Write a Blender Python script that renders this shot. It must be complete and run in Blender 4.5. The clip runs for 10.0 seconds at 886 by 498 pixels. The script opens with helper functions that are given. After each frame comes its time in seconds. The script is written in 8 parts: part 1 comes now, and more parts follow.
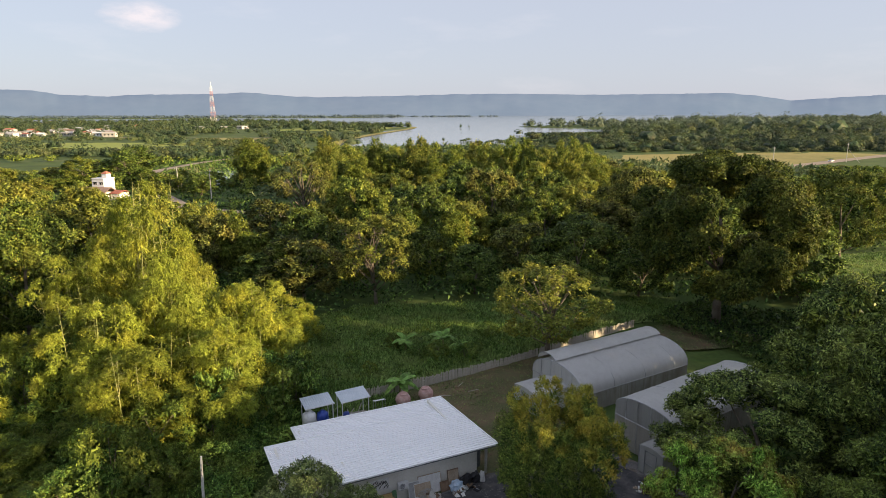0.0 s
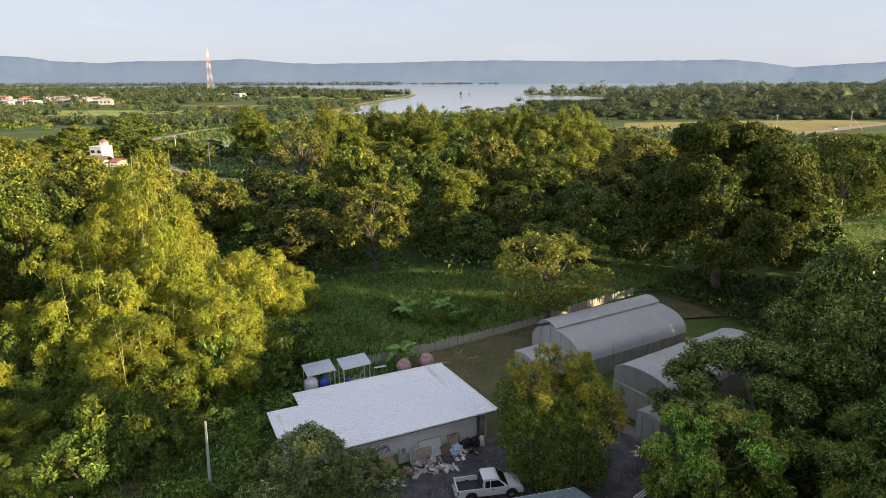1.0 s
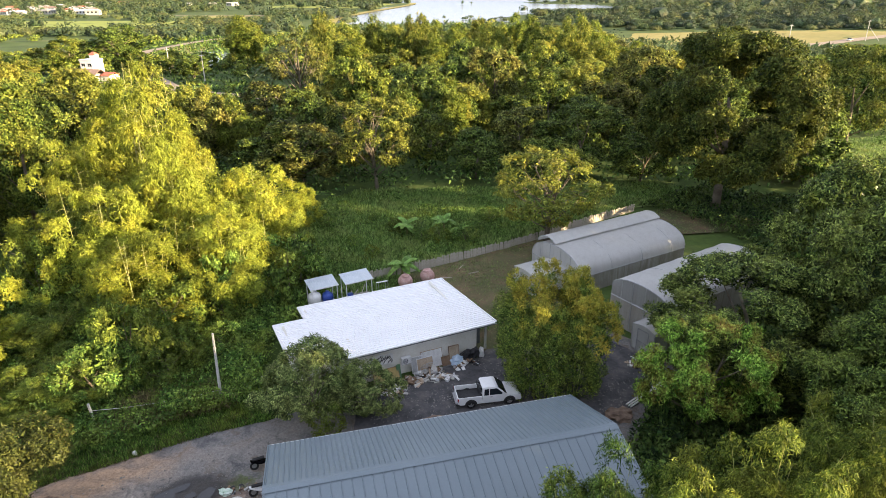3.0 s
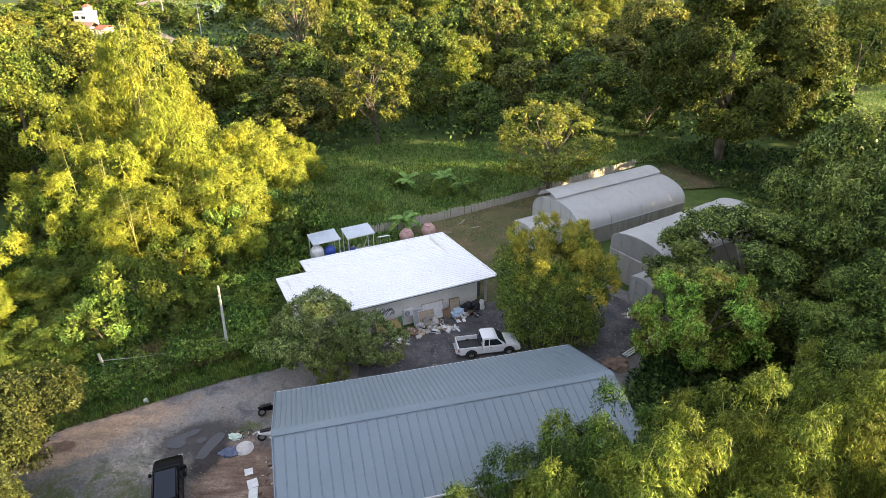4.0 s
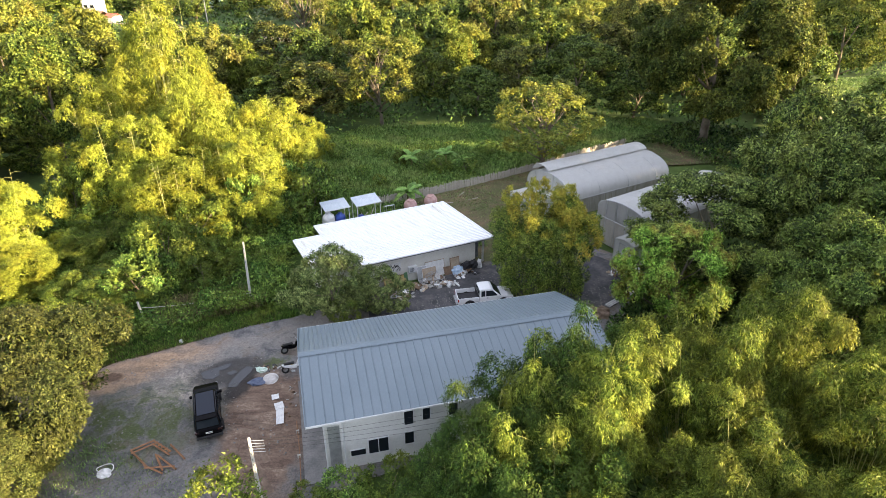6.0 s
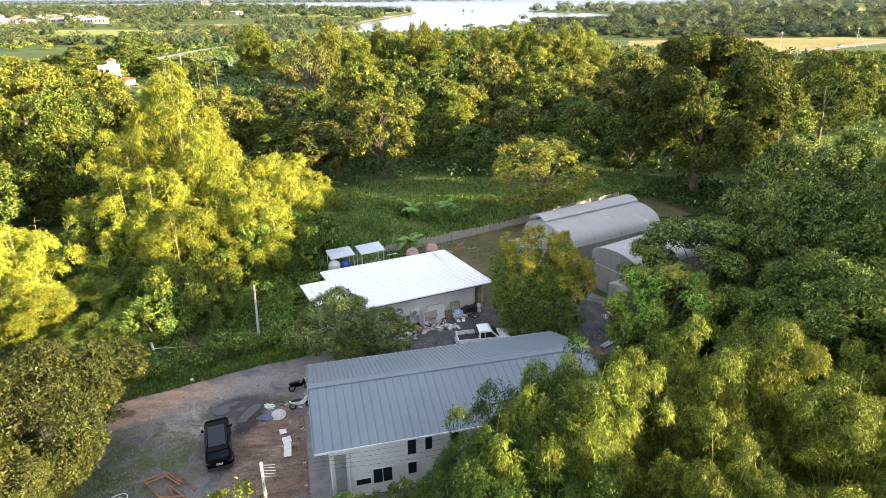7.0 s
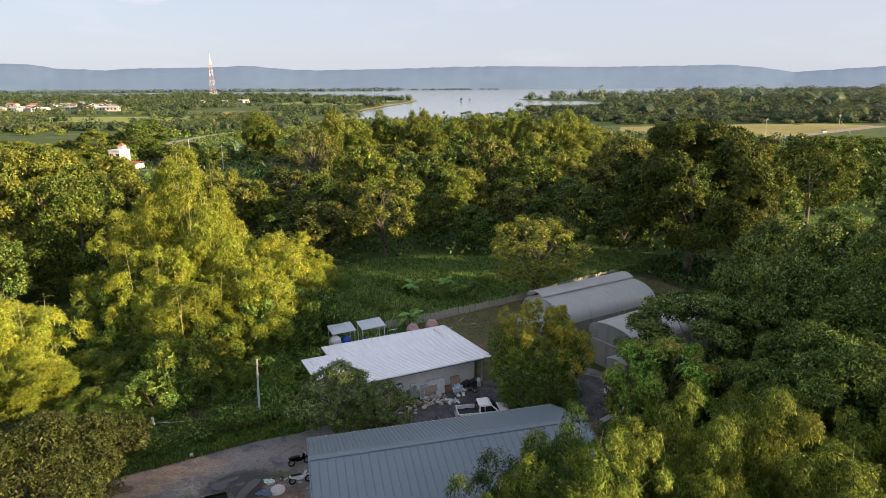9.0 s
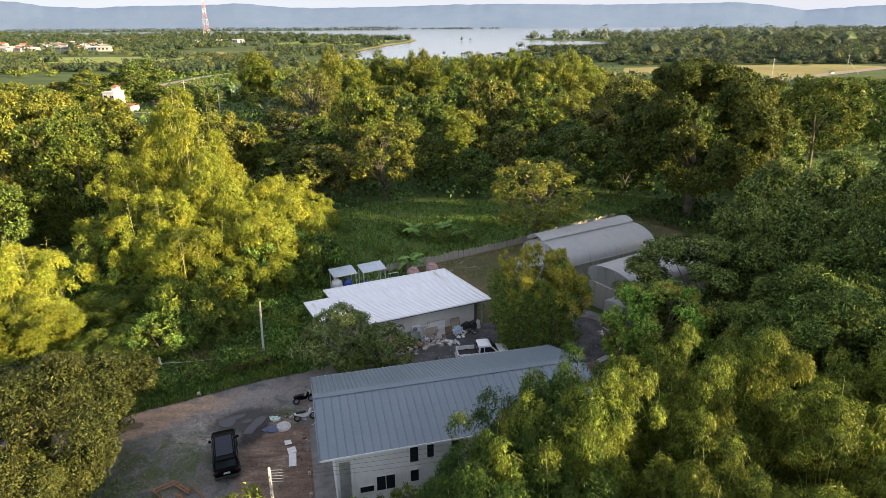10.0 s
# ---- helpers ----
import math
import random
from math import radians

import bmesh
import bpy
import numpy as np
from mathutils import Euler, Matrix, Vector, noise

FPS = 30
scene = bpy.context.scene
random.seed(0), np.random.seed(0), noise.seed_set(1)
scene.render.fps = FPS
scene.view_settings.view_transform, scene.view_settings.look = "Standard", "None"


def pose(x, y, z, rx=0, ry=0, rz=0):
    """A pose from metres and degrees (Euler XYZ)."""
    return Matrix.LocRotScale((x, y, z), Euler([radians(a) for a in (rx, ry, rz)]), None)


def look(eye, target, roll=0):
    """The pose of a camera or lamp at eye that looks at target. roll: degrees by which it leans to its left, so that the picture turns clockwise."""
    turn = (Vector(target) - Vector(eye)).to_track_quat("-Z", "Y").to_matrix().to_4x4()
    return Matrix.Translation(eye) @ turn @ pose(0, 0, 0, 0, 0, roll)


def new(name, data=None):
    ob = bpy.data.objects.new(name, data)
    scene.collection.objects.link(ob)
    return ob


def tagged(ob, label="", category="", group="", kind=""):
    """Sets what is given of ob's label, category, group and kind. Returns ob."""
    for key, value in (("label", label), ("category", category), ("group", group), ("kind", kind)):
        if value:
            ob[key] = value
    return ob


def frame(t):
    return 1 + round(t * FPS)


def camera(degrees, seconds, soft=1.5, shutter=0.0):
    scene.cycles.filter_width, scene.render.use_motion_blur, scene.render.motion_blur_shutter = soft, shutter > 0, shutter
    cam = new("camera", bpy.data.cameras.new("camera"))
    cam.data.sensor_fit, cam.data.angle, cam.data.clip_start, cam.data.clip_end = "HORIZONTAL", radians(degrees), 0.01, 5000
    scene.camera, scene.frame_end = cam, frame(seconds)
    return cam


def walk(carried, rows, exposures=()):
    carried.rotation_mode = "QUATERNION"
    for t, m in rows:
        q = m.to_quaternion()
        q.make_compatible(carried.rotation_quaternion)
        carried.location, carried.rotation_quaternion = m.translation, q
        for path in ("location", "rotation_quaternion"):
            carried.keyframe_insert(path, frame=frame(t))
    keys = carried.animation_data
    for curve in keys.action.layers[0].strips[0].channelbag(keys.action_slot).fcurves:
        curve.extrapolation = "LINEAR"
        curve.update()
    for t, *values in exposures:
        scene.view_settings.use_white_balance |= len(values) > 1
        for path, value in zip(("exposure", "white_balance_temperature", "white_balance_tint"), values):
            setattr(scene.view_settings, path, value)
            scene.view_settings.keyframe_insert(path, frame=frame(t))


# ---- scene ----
cam = camera(71.1, 10.0, 0.5)

PATH = [
    (0, (0.324, -1.278, 29.864), (0.302, 0.674, 29.43), -0.2),
    (0.5, (0.268, -1.313, 29.825), (0.247, 0.633, 29.361), -0.2),
    (1, (0.285, -1.317, 29.799), (0.263, 0.611, 29.268), -0.2),
    (1.5, (0.273, -1.325, 29.747), (0.251, 0.584, 29.152), -0.2),
    (2, (0.294, -1.331, 29.711), (0.269, 0.557, 29.053), -0.3),
    (2.5, (0.333, -1.334, 29.693), (0.308, 0.531, 28.972), -0.3),
    (4, (0.312, -1.999, 29.64), (0.284, -0.216, 28.733), -0.4),
    (4.5, (0.325, -3.046, 29.663), (0.295, -1.296, 28.694), -0.4),
    (5, (0.301, -4.508, 29.688), (0.271, -2.778, 28.685), -0.5),
    (5.2, (0.296, -5.156, 29.693), (0.267, -3.427, 28.688), -0.4),
    (6.3, (0.338, -9.271, 29.798), (0.307, -7.474, 28.919), -0.4),
    (6.5, (0.329, -9.949, 29.805), (0.298, -8.136, 28.963), -0.5),
    (7, (0.274, -11.26, 29.829), (0.244, -9.41, 29.069), -0.4),
    (7.5, (0.27, -12.111, 29.83), (0.242, -10.233, 29.144), -0.4),
    (8, (0.237, -12.631, 29.888), (0.21, -10.716, 29.311), -0.4),
    (8.5, (0.181, -12.952, 29.863), (0.156, -11.02, 29.346), -0.4),
    (9, (0.175, -13.024, 29.851), (0.15, -11.091, 29.337), -0.4),
    (9.5, (0.129, -13.091, 29.833), (0.105, -11.181, 29.241), -0.3),
    (10, (0.127, -13.157, 29.823), (0.102, -11.279, 29.138), -0.4),
]
walk(cam, [(t, look(e, g, r)) for t, e, g, r in PATH], [(0, 0.97), (1, 1.1), (2.5, 1.72), (4.5, 2.1), (6.5, 2.22), (7.5, 1.9), (8.5, 1.1), (9, 1.1), (10, 1.4)])

# ---- world and light ----
SUN_TO = Vector((0.915, -0.345, 0.205)).normalized()
world = bpy.data.worlds.new("world")
scene.world = world
world.use_nodes = True
wn = world.node_tree
sky = wn.nodes.new("ShaderNodeTexSky")
sky.sky_type = "NISHITA"
sky.sun_disc = False
sky.sun_elevation = math.asin(SUN_TO.z)
sky.sun_rotation = math.atan2(SUN_TO.x, SUN_TO.y)
sky.air_density, sky.dust_density, sky.ozone_density = 1.0, 1.0, 3.0
# an even evening haze over the clear sky
haze = wn.nodes.new("ShaderNodeMix")
haze.data_type, haze.blend_type = "RGBA", "MIX"
haze.inputs[0].default_value = 0.82
haze.inputs[7].default_value = (2.86, 2.95, 3.43, 1)
wn.links.new(sky.outputs[0], haze.inputs[6])
tcw = wn.nodes.new("ShaderNodeTexCoord")
mpw = wn.nodes.new("ShaderNodeMapping")
mpw.inputs["Scale"].default_value = (1.6, 1.6, 6.0)
mpw.inputs["Location"].default_value = (0.3, 0.0, 0.2)
wn.links.new(tcw.outputs["Generated"], mpw.inputs[0])
# one small cumulus low in the north-west
dotn = wn.nodes.new("ShaderNodeVectorMath")
dotn.operation = "DISTANCE"
nrm = wn.nodes.new("ShaderNodeVectorMath")
nrm.operation = "MULTIPLY"
nrm.inputs[1].default_value = (1, 1, 2.6)
wn.links.new(tcw.outputs["Generated"], nrm.inputs[0])
wn.links.new(nrm.outputs[0], dotn.inputs[0])
CLOUD = Vector((-0.425, 0.896, 0.129)).normalized()
dotn.inputs[1].default_value = (CLOUD.x, CLOUD.y, CLOUD.z * 2.6)
puff = wn.nodes.new("ShaderNodeMapRange")
puff.inputs[1].default_value, puff.inputs[2].default_value = 0.075, 0.0
wn.links.new(dotn.outputs["Value"], puff.inputs[0])
puffn = wn.nodes.new("ShaderNodeTexNoise")
puffn.inputs["Scale"].default_value, puffn.inputs["Detail"].default_value, puffn.inputs["Roughness"].default_value = 26, 6, 0.62
wn.links.new(nrm.outputs[0], puffn.inputs["Vector"])
puffm = wn.nodes.new("ShaderNodeMath")
puffm.operation = "MULTIPLY"
wn.links.new(puff.outputs[0], puffm.inputs[0])
wn.links.new(puffn.outputs["Fac"], puffm.inputs[1])
puffr = wn.nodes.new("ShaderNodeMapRange")
puffr.inputs[1].default_value, puffr.inputs[2].default_value, puffr.inputs[4].default_value = 0.12, 0.42, 0.55
wn.links.new(puffm.outputs[0], puffr.inputs[0])
cl = wn.nodes.new("ShaderNodeTexNoise")
cl.inputs["Scale"].default_value, cl.inputs["Detail"].default_value, cl.inputs["Roughness"].default_value = 2.6, 6, 0.6
wn.links.new(mpw.outputs[0], cl.inputs["Vector"])
clr = wn.nodes.new("ShaderNodeValToRGB")
clr.color_ramp.elements[0].position, clr.color_ramp.elements[1].position = 0.56, 0.82
clr.color_ramp.elements[1].color = (0.16, 0.16, 0.16, 1)
wn.links.new(cl.outputs["Fac"], clr.inputs[0])
clm = wn.nodes.new("ShaderNodeMix")
clm.data_type = "RGBA"
clm.inputs[7].default_value = (5.2, 4.7, 4.7, 1)
wn.links.new(clr.outputs[0], clm.inputs[0])
wn.links.new(haze.outputs[2], clm.inputs[6])
cum = wn.nodes.new("ShaderNodeMix")
cum.data_type = "RGBA"
cum.inputs[7].default_value = (5.4, 4.6, 4.5, 1)
wn.links.new(puffr.outputs[0], cum.inputs[0])
wn.links.new(clm.outputs[2], cum.inputs[6])
wn.links.new(cum.outputs[2], wn.nodes["Background"].inputs[0])
wn.nodes["Background"].inputs[1].default_value = 0.114
sun = new("sun", bpy.data.lights.new("sun", "SUN"))
sun.data.energy, sun.data.angle, sun.data.color = 6.3, radians(0.8), (1.0, 0.745, 0.43)
sun.matrix_world = look(SUN_TO * 100, (0, 0, 0))

# ---- materials ----


def base_mat(name, rough=0.8, metal=0.0, spec=0.3):
    m = bpy.data.materials.new(name)
    m.use_nodes = True
    n = m.node_tree
    b = n.nodes["Principled BSDF"]
    b.inputs["Roughness"].default_value = rough
    b.inputs["Metallic"].default_value = metal
    b.inputs["Specular IOR Level"].default_value = spec
    return m, n, b


def coords(n, scale=1.0, stretch=(1, 1, 1), kind="Object"):
    tc = n.nodes.new("ShaderNodeTexCoord")
    mp = n.nodes.new("ShaderNodeMapping")
    mp.inputs["Scale"].default_value = [scale * s for s in stretch]
    n.links.new(tc.outputs[kind], mp.inputs[0])
    return mp.outputs[0]


def noise_tex(n, vec, scale, detail=4, rough=0.6):
    t = n.nodes.new("ShaderNodeTexNoise")
    t.inputs["Scale"].default_value = scale
    t.inputs["Detail"].default_value = detail
    t.inputs["Roughness"].default_value = rough
    if vec is not None:
        n.links.new(vec, t.inputs["Vector"])
    return t.outputs["Fac"]


def ramp(n, fac, stops):
    r = n.nodes.new("ShaderNodeValToRGB")
    while len(r.color_ramp.elements) < len(stops):
        r.color_ramp.elements.new(0.5)
    for e, (p, c) in zip(r.color_ramp.elements, stops):
        e.position, e.color = p, (*c, 1)
    n.links.new(fac, r.inputs[0])
    return r.outputs[0]


def mixc(n, fac, a, b, mode="MIX"):
    m = n.nodes.new("ShaderNodeMix")
    m.data_type, m.blend_type = "RGBA", mode
    for sock, v in ((m.inputs[0], fac), (m.inputs[6], a), (m.inputs[7], b)):
        if isinstance(v, (int, float)):
            sock.default_value = v
        elif isinstance(v, tuple):
            sock.default_value = (*v, 1)
        else:
            n.links.new(v, sock)
    return m.outputs[2]


def bump(n, b, fac, strength=0.3, dist=0.05):
    bp = n.nodes.new("ShaderNodeBump")
    bp.inputs["Strength"].default_value = strength
    bp.inputs["Distance"].default_value = dist
    n.links.new(fac, bp.inputs["Height"])
    n.links.new(bp.outputs[0], b.inputs["Normal"])


def mottled(name, c1, c2, scale=1.0, fine=12.0, rough=0.8, metal=0.0, spec=0.3, relief=0.25, c3=None, kind="Object"):
    """A surface with stains at a large scale and grain at a small one."""
    m, n, b = base_mat(name, rough, metal, spec)
    v = coords(n, 1.0, kind=kind)
    big = noise_tex(n, v, scale, 5)
    small = noise_tex(n, v, fine, 6, 0.7)
    col = ramp(n, big, [(0.32, c1), (0.68, c2)] if c3 is None else [(0.3, c1), (0.52, c2), (0.72, c3)])
    col = mixc(n, 0.35, col, ramp(n, small, [(0.3, (0.25, 0.25, 0.25)), (0.7, (0.85, 0.85, 0.85))]), "OVERLAY")
    n.links.new(col, b.inputs["Base Color"])
    if relief:
        bump(n, b, small, relief, 0.03)
    return m


def leaf_mat(name, dark, mid, light, odd, oddness=0.5, trans=0.3, patch=0.35, vary=1.0, gloss=0.14):
    """Leaves: each leaf its own tone, and patches of older leaves."""
    m = bpy.data.materials.new(name)
    m.use_nodes = True
    n = m.node_tree
    b = n.nodes["Principled BSDF"]
    b.inputs["Roughness"].default_value = 0.5
    b.inputs["Specular IOR Level"].default_value = gloss
    g = n.nodes.new("ShaderNodeNewGeometry")
    dark, mid, light = [(t[0] * 0.95, t[1] * 1.01, t[2] * 1.04) for t in (dark, mid, light)]
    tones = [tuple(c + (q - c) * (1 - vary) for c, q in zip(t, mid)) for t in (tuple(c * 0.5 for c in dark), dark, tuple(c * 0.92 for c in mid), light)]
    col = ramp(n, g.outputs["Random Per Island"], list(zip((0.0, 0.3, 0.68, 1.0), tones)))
    v = coords(n, 1.0)
    info = n.nodes.new("ShaderNodeObjectInfo")
    add = n.nodes.new("ShaderNodeVectorMath")
    scl = n.nodes.new("ShaderNodeMath")
    scl.operation = "MULTIPLY"
    scl.inputs[1].default_value = 50
    n.links.new(info.outputs["Random"], scl.inputs[0])
    n.links.new(v, add.inputs[0])
    n.links.new(scl.outputs[0], add.inputs[1])
    p = noise_tex(n, add.outputs[0], patch, 3)
    fac = ramp(n, p, [(0.45, (0, 0, 0)), (0.75, (oddness,) * 3)])
    col = mixc(n, fac, col, odd)
    # random light and dark tufts add missing shade contrast as colour
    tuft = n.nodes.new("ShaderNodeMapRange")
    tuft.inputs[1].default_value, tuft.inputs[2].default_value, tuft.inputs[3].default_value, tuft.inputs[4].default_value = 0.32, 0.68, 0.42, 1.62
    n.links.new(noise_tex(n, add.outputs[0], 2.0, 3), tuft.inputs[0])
    tone = n.nodes.new("ShaderNodeHueSaturation")
    rng = n.nodes.new("ShaderNodeMapRange")
    rng.inputs[3].default_value, rng.inputs[4].default_value = 0.75, 1.2
    n.links.new(info.outputs["Random"], rng.inputs[0])
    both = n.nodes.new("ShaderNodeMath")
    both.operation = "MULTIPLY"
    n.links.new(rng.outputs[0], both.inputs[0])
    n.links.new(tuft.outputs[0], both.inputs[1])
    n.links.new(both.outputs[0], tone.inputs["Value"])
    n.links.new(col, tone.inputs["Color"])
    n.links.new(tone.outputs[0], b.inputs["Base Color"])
    tr = n.nodes.new("ShaderNodeBsdfTranslucent")
    n.links.new(tone.outputs[0], tr.inputs[0])
    mx = n.nodes.new("ShaderNodeMixShader")
    mx.inputs[0].default_value = trans * 0.7
    n.links.new(b.outputs[0], mx.inputs[1])
    n.links.new(tr.outputs[0], mx.inputs[2])
    n.links.new(mx.outputs[0], n.nodes["Material Output"].inputs[0])
    return m


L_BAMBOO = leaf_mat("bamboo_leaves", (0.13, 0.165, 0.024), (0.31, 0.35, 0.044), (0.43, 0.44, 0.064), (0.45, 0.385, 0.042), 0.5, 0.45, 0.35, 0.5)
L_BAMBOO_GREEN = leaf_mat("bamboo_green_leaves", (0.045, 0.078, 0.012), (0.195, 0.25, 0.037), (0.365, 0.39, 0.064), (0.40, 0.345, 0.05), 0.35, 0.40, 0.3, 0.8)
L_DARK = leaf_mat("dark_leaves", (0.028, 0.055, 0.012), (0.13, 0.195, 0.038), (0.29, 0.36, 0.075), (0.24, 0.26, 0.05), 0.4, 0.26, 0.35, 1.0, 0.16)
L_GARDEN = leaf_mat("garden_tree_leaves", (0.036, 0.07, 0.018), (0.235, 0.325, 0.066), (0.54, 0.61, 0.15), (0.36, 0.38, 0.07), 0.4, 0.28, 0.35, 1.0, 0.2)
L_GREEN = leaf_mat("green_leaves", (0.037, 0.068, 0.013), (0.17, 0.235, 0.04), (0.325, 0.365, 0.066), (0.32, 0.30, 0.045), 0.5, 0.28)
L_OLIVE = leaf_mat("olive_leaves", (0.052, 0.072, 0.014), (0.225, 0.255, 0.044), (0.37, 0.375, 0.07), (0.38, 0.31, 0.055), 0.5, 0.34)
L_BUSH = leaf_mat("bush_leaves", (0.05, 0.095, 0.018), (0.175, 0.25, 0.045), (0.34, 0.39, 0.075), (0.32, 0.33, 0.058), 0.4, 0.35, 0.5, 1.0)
# yellowing leaves, brightened further to carry sun on the bush's top
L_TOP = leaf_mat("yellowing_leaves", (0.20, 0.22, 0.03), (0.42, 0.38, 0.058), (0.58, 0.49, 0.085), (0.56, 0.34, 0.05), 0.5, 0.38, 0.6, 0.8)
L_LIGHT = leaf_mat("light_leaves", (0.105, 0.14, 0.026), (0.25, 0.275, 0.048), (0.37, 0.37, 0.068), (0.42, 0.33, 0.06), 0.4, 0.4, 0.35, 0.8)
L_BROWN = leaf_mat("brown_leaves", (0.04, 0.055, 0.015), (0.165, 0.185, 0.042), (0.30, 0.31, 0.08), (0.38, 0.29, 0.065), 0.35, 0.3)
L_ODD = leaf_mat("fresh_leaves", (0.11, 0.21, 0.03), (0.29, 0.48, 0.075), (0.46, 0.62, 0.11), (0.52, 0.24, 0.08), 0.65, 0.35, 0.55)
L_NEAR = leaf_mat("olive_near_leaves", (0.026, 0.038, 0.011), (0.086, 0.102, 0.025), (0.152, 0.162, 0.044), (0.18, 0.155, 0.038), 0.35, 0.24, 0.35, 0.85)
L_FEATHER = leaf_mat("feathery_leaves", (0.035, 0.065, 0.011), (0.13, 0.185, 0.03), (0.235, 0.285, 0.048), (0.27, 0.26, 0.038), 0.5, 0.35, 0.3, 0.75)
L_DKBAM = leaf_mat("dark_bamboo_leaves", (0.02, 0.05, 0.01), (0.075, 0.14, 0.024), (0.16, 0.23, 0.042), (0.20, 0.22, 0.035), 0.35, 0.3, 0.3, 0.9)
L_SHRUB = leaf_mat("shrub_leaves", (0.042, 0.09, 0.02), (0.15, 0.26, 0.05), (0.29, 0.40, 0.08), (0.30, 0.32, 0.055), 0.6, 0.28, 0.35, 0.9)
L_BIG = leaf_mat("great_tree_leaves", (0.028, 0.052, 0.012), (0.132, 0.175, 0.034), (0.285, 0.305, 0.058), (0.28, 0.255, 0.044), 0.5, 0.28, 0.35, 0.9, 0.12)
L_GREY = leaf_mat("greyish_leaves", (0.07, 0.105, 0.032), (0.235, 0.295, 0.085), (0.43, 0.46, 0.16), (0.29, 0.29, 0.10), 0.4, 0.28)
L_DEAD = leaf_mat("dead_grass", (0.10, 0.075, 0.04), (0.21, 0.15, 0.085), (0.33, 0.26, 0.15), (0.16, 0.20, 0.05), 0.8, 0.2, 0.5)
# greens darkened to carry the shade between and under the trees
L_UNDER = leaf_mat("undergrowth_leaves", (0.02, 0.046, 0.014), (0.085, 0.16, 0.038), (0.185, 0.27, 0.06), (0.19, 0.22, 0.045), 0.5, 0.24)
# far leaves greyed and evened in colour to carry the distance haze
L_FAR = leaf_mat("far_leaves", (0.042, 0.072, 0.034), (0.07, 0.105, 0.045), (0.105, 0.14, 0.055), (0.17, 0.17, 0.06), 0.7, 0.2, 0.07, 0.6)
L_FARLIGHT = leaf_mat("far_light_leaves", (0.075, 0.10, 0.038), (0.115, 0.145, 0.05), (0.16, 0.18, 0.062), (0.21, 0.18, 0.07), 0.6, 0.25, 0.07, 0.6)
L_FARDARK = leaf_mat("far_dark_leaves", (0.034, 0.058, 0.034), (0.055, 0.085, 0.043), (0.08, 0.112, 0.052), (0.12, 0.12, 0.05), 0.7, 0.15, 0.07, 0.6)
# paler, bluer leaves: haze over the far shore put into their colour
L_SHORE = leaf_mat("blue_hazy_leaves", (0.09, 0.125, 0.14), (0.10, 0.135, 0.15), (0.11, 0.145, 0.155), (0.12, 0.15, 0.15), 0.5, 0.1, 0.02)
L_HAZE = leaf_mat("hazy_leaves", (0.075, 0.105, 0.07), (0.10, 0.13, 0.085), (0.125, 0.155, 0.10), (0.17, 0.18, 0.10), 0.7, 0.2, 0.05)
L_PLUME = leaf_mat("pale_bamboo_leaves", (0.09, 0.135, 0.025), (0.24, 0.27, 0.048), (0.38, 0.38, 0.07), (0.40, 0.33, 0.055), 0.5, 0.38)
M_BARK = mottled("bark", (0.10, 0.08, 0.06), (0.22, 0.19, 0.15), 0.6, 8, 0.9)
M_CULM = mottled("bamboo_culm", (0.22, 0.26, 0.07), (0.45, 0.42, 0.18), 0.7, 5, 0.6)

# ---- mesh helpers ----


def fast_mesh(name, verts, quads, mat=None, smooth=False):
    """A mesh from arrays of corners and of four-cornered faces."""
    me = bpy.data.meshes.new(name)
    verts = np.asarray(verts, dtype=np.float32)
    quads = np.asarray(quads, dtype=np.int32)
    k = quads.shape[1]
    me.vertices.add(len(verts))
    me.vertices.foreach_set("co", verts.ravel())
    me.loops.add(quads.size)
    me.loops.foreach_set("vertex_index", quads.ravel())
    me.polygons.add(len(quads))
    me.polygons.foreach_set("loop_start", np.arange(0, quads.size, k, dtype=np.int32))
    me.polygons.foreach_set("loop_total", np.full(len(quads), k, dtype=np.int32))
    me.polygons.foreach_set("use_smooth", np.full(len(quads), smooth))
    me.update(calc_edges=True)
    if mat:
        me.materials.append(mat)
    return me


def part(name, bm, material, parent, label="", smooth=False):
    """One mesh object under a thing or a part."""
    if isinstance(bm, bpy.types.Mesh):
        me = bm
        if material and not me.materials:
            me.materials.append(material)
    else:
        me = bpy.data.meshes.new(name)
        bm.to_mesh(me)
        bm.free()
        if material:
            me.materials.append(material)
        if smooth:
            me.polygons.foreach_set("use_smooth", [True] * len(me.polygons))
    ob = new(name, me)
    ob.parent = parent
    return tagged(ob, label)


def thing(name, label, category, m=None, group="", kind=""):
    ob = new(name)
    ob.empty_display_size = 0.2
    if m is not None:
        ob.matrix_world = m
    return tagged(ob, label, category, group, kind)


def box(bm, x0, x1, y0, y1, z0, z1, m=None, bevel=0.0):
    r = bmesh.ops.create_cube(bm, size=1.0)
    t = Matrix.LocRotScale(((x0 + x1) / 2, (y0 + y1) / 2, (z0 + z1) / 2), None, (x1 - x0, y1 - y0, z1 - z0))
    bmesh.ops.transform(bm, matrix=(m @ t) if m is not None else t, verts=r["verts"])
    if bevel:
        es = {e for v in r["verts"] for e in v.link_edges}
        bmesh.ops.bevel(bm, geom=list(es), offset=bevel, segments=2, affect="EDGES", profile=0.7)
    return bm


def boxed(x0, x1, y0, y1, z0, z1, m=None, bevel=0.0):
    return box(bmesh.new(), x0, x1, y0, y1, z0, z1, m, bevel)


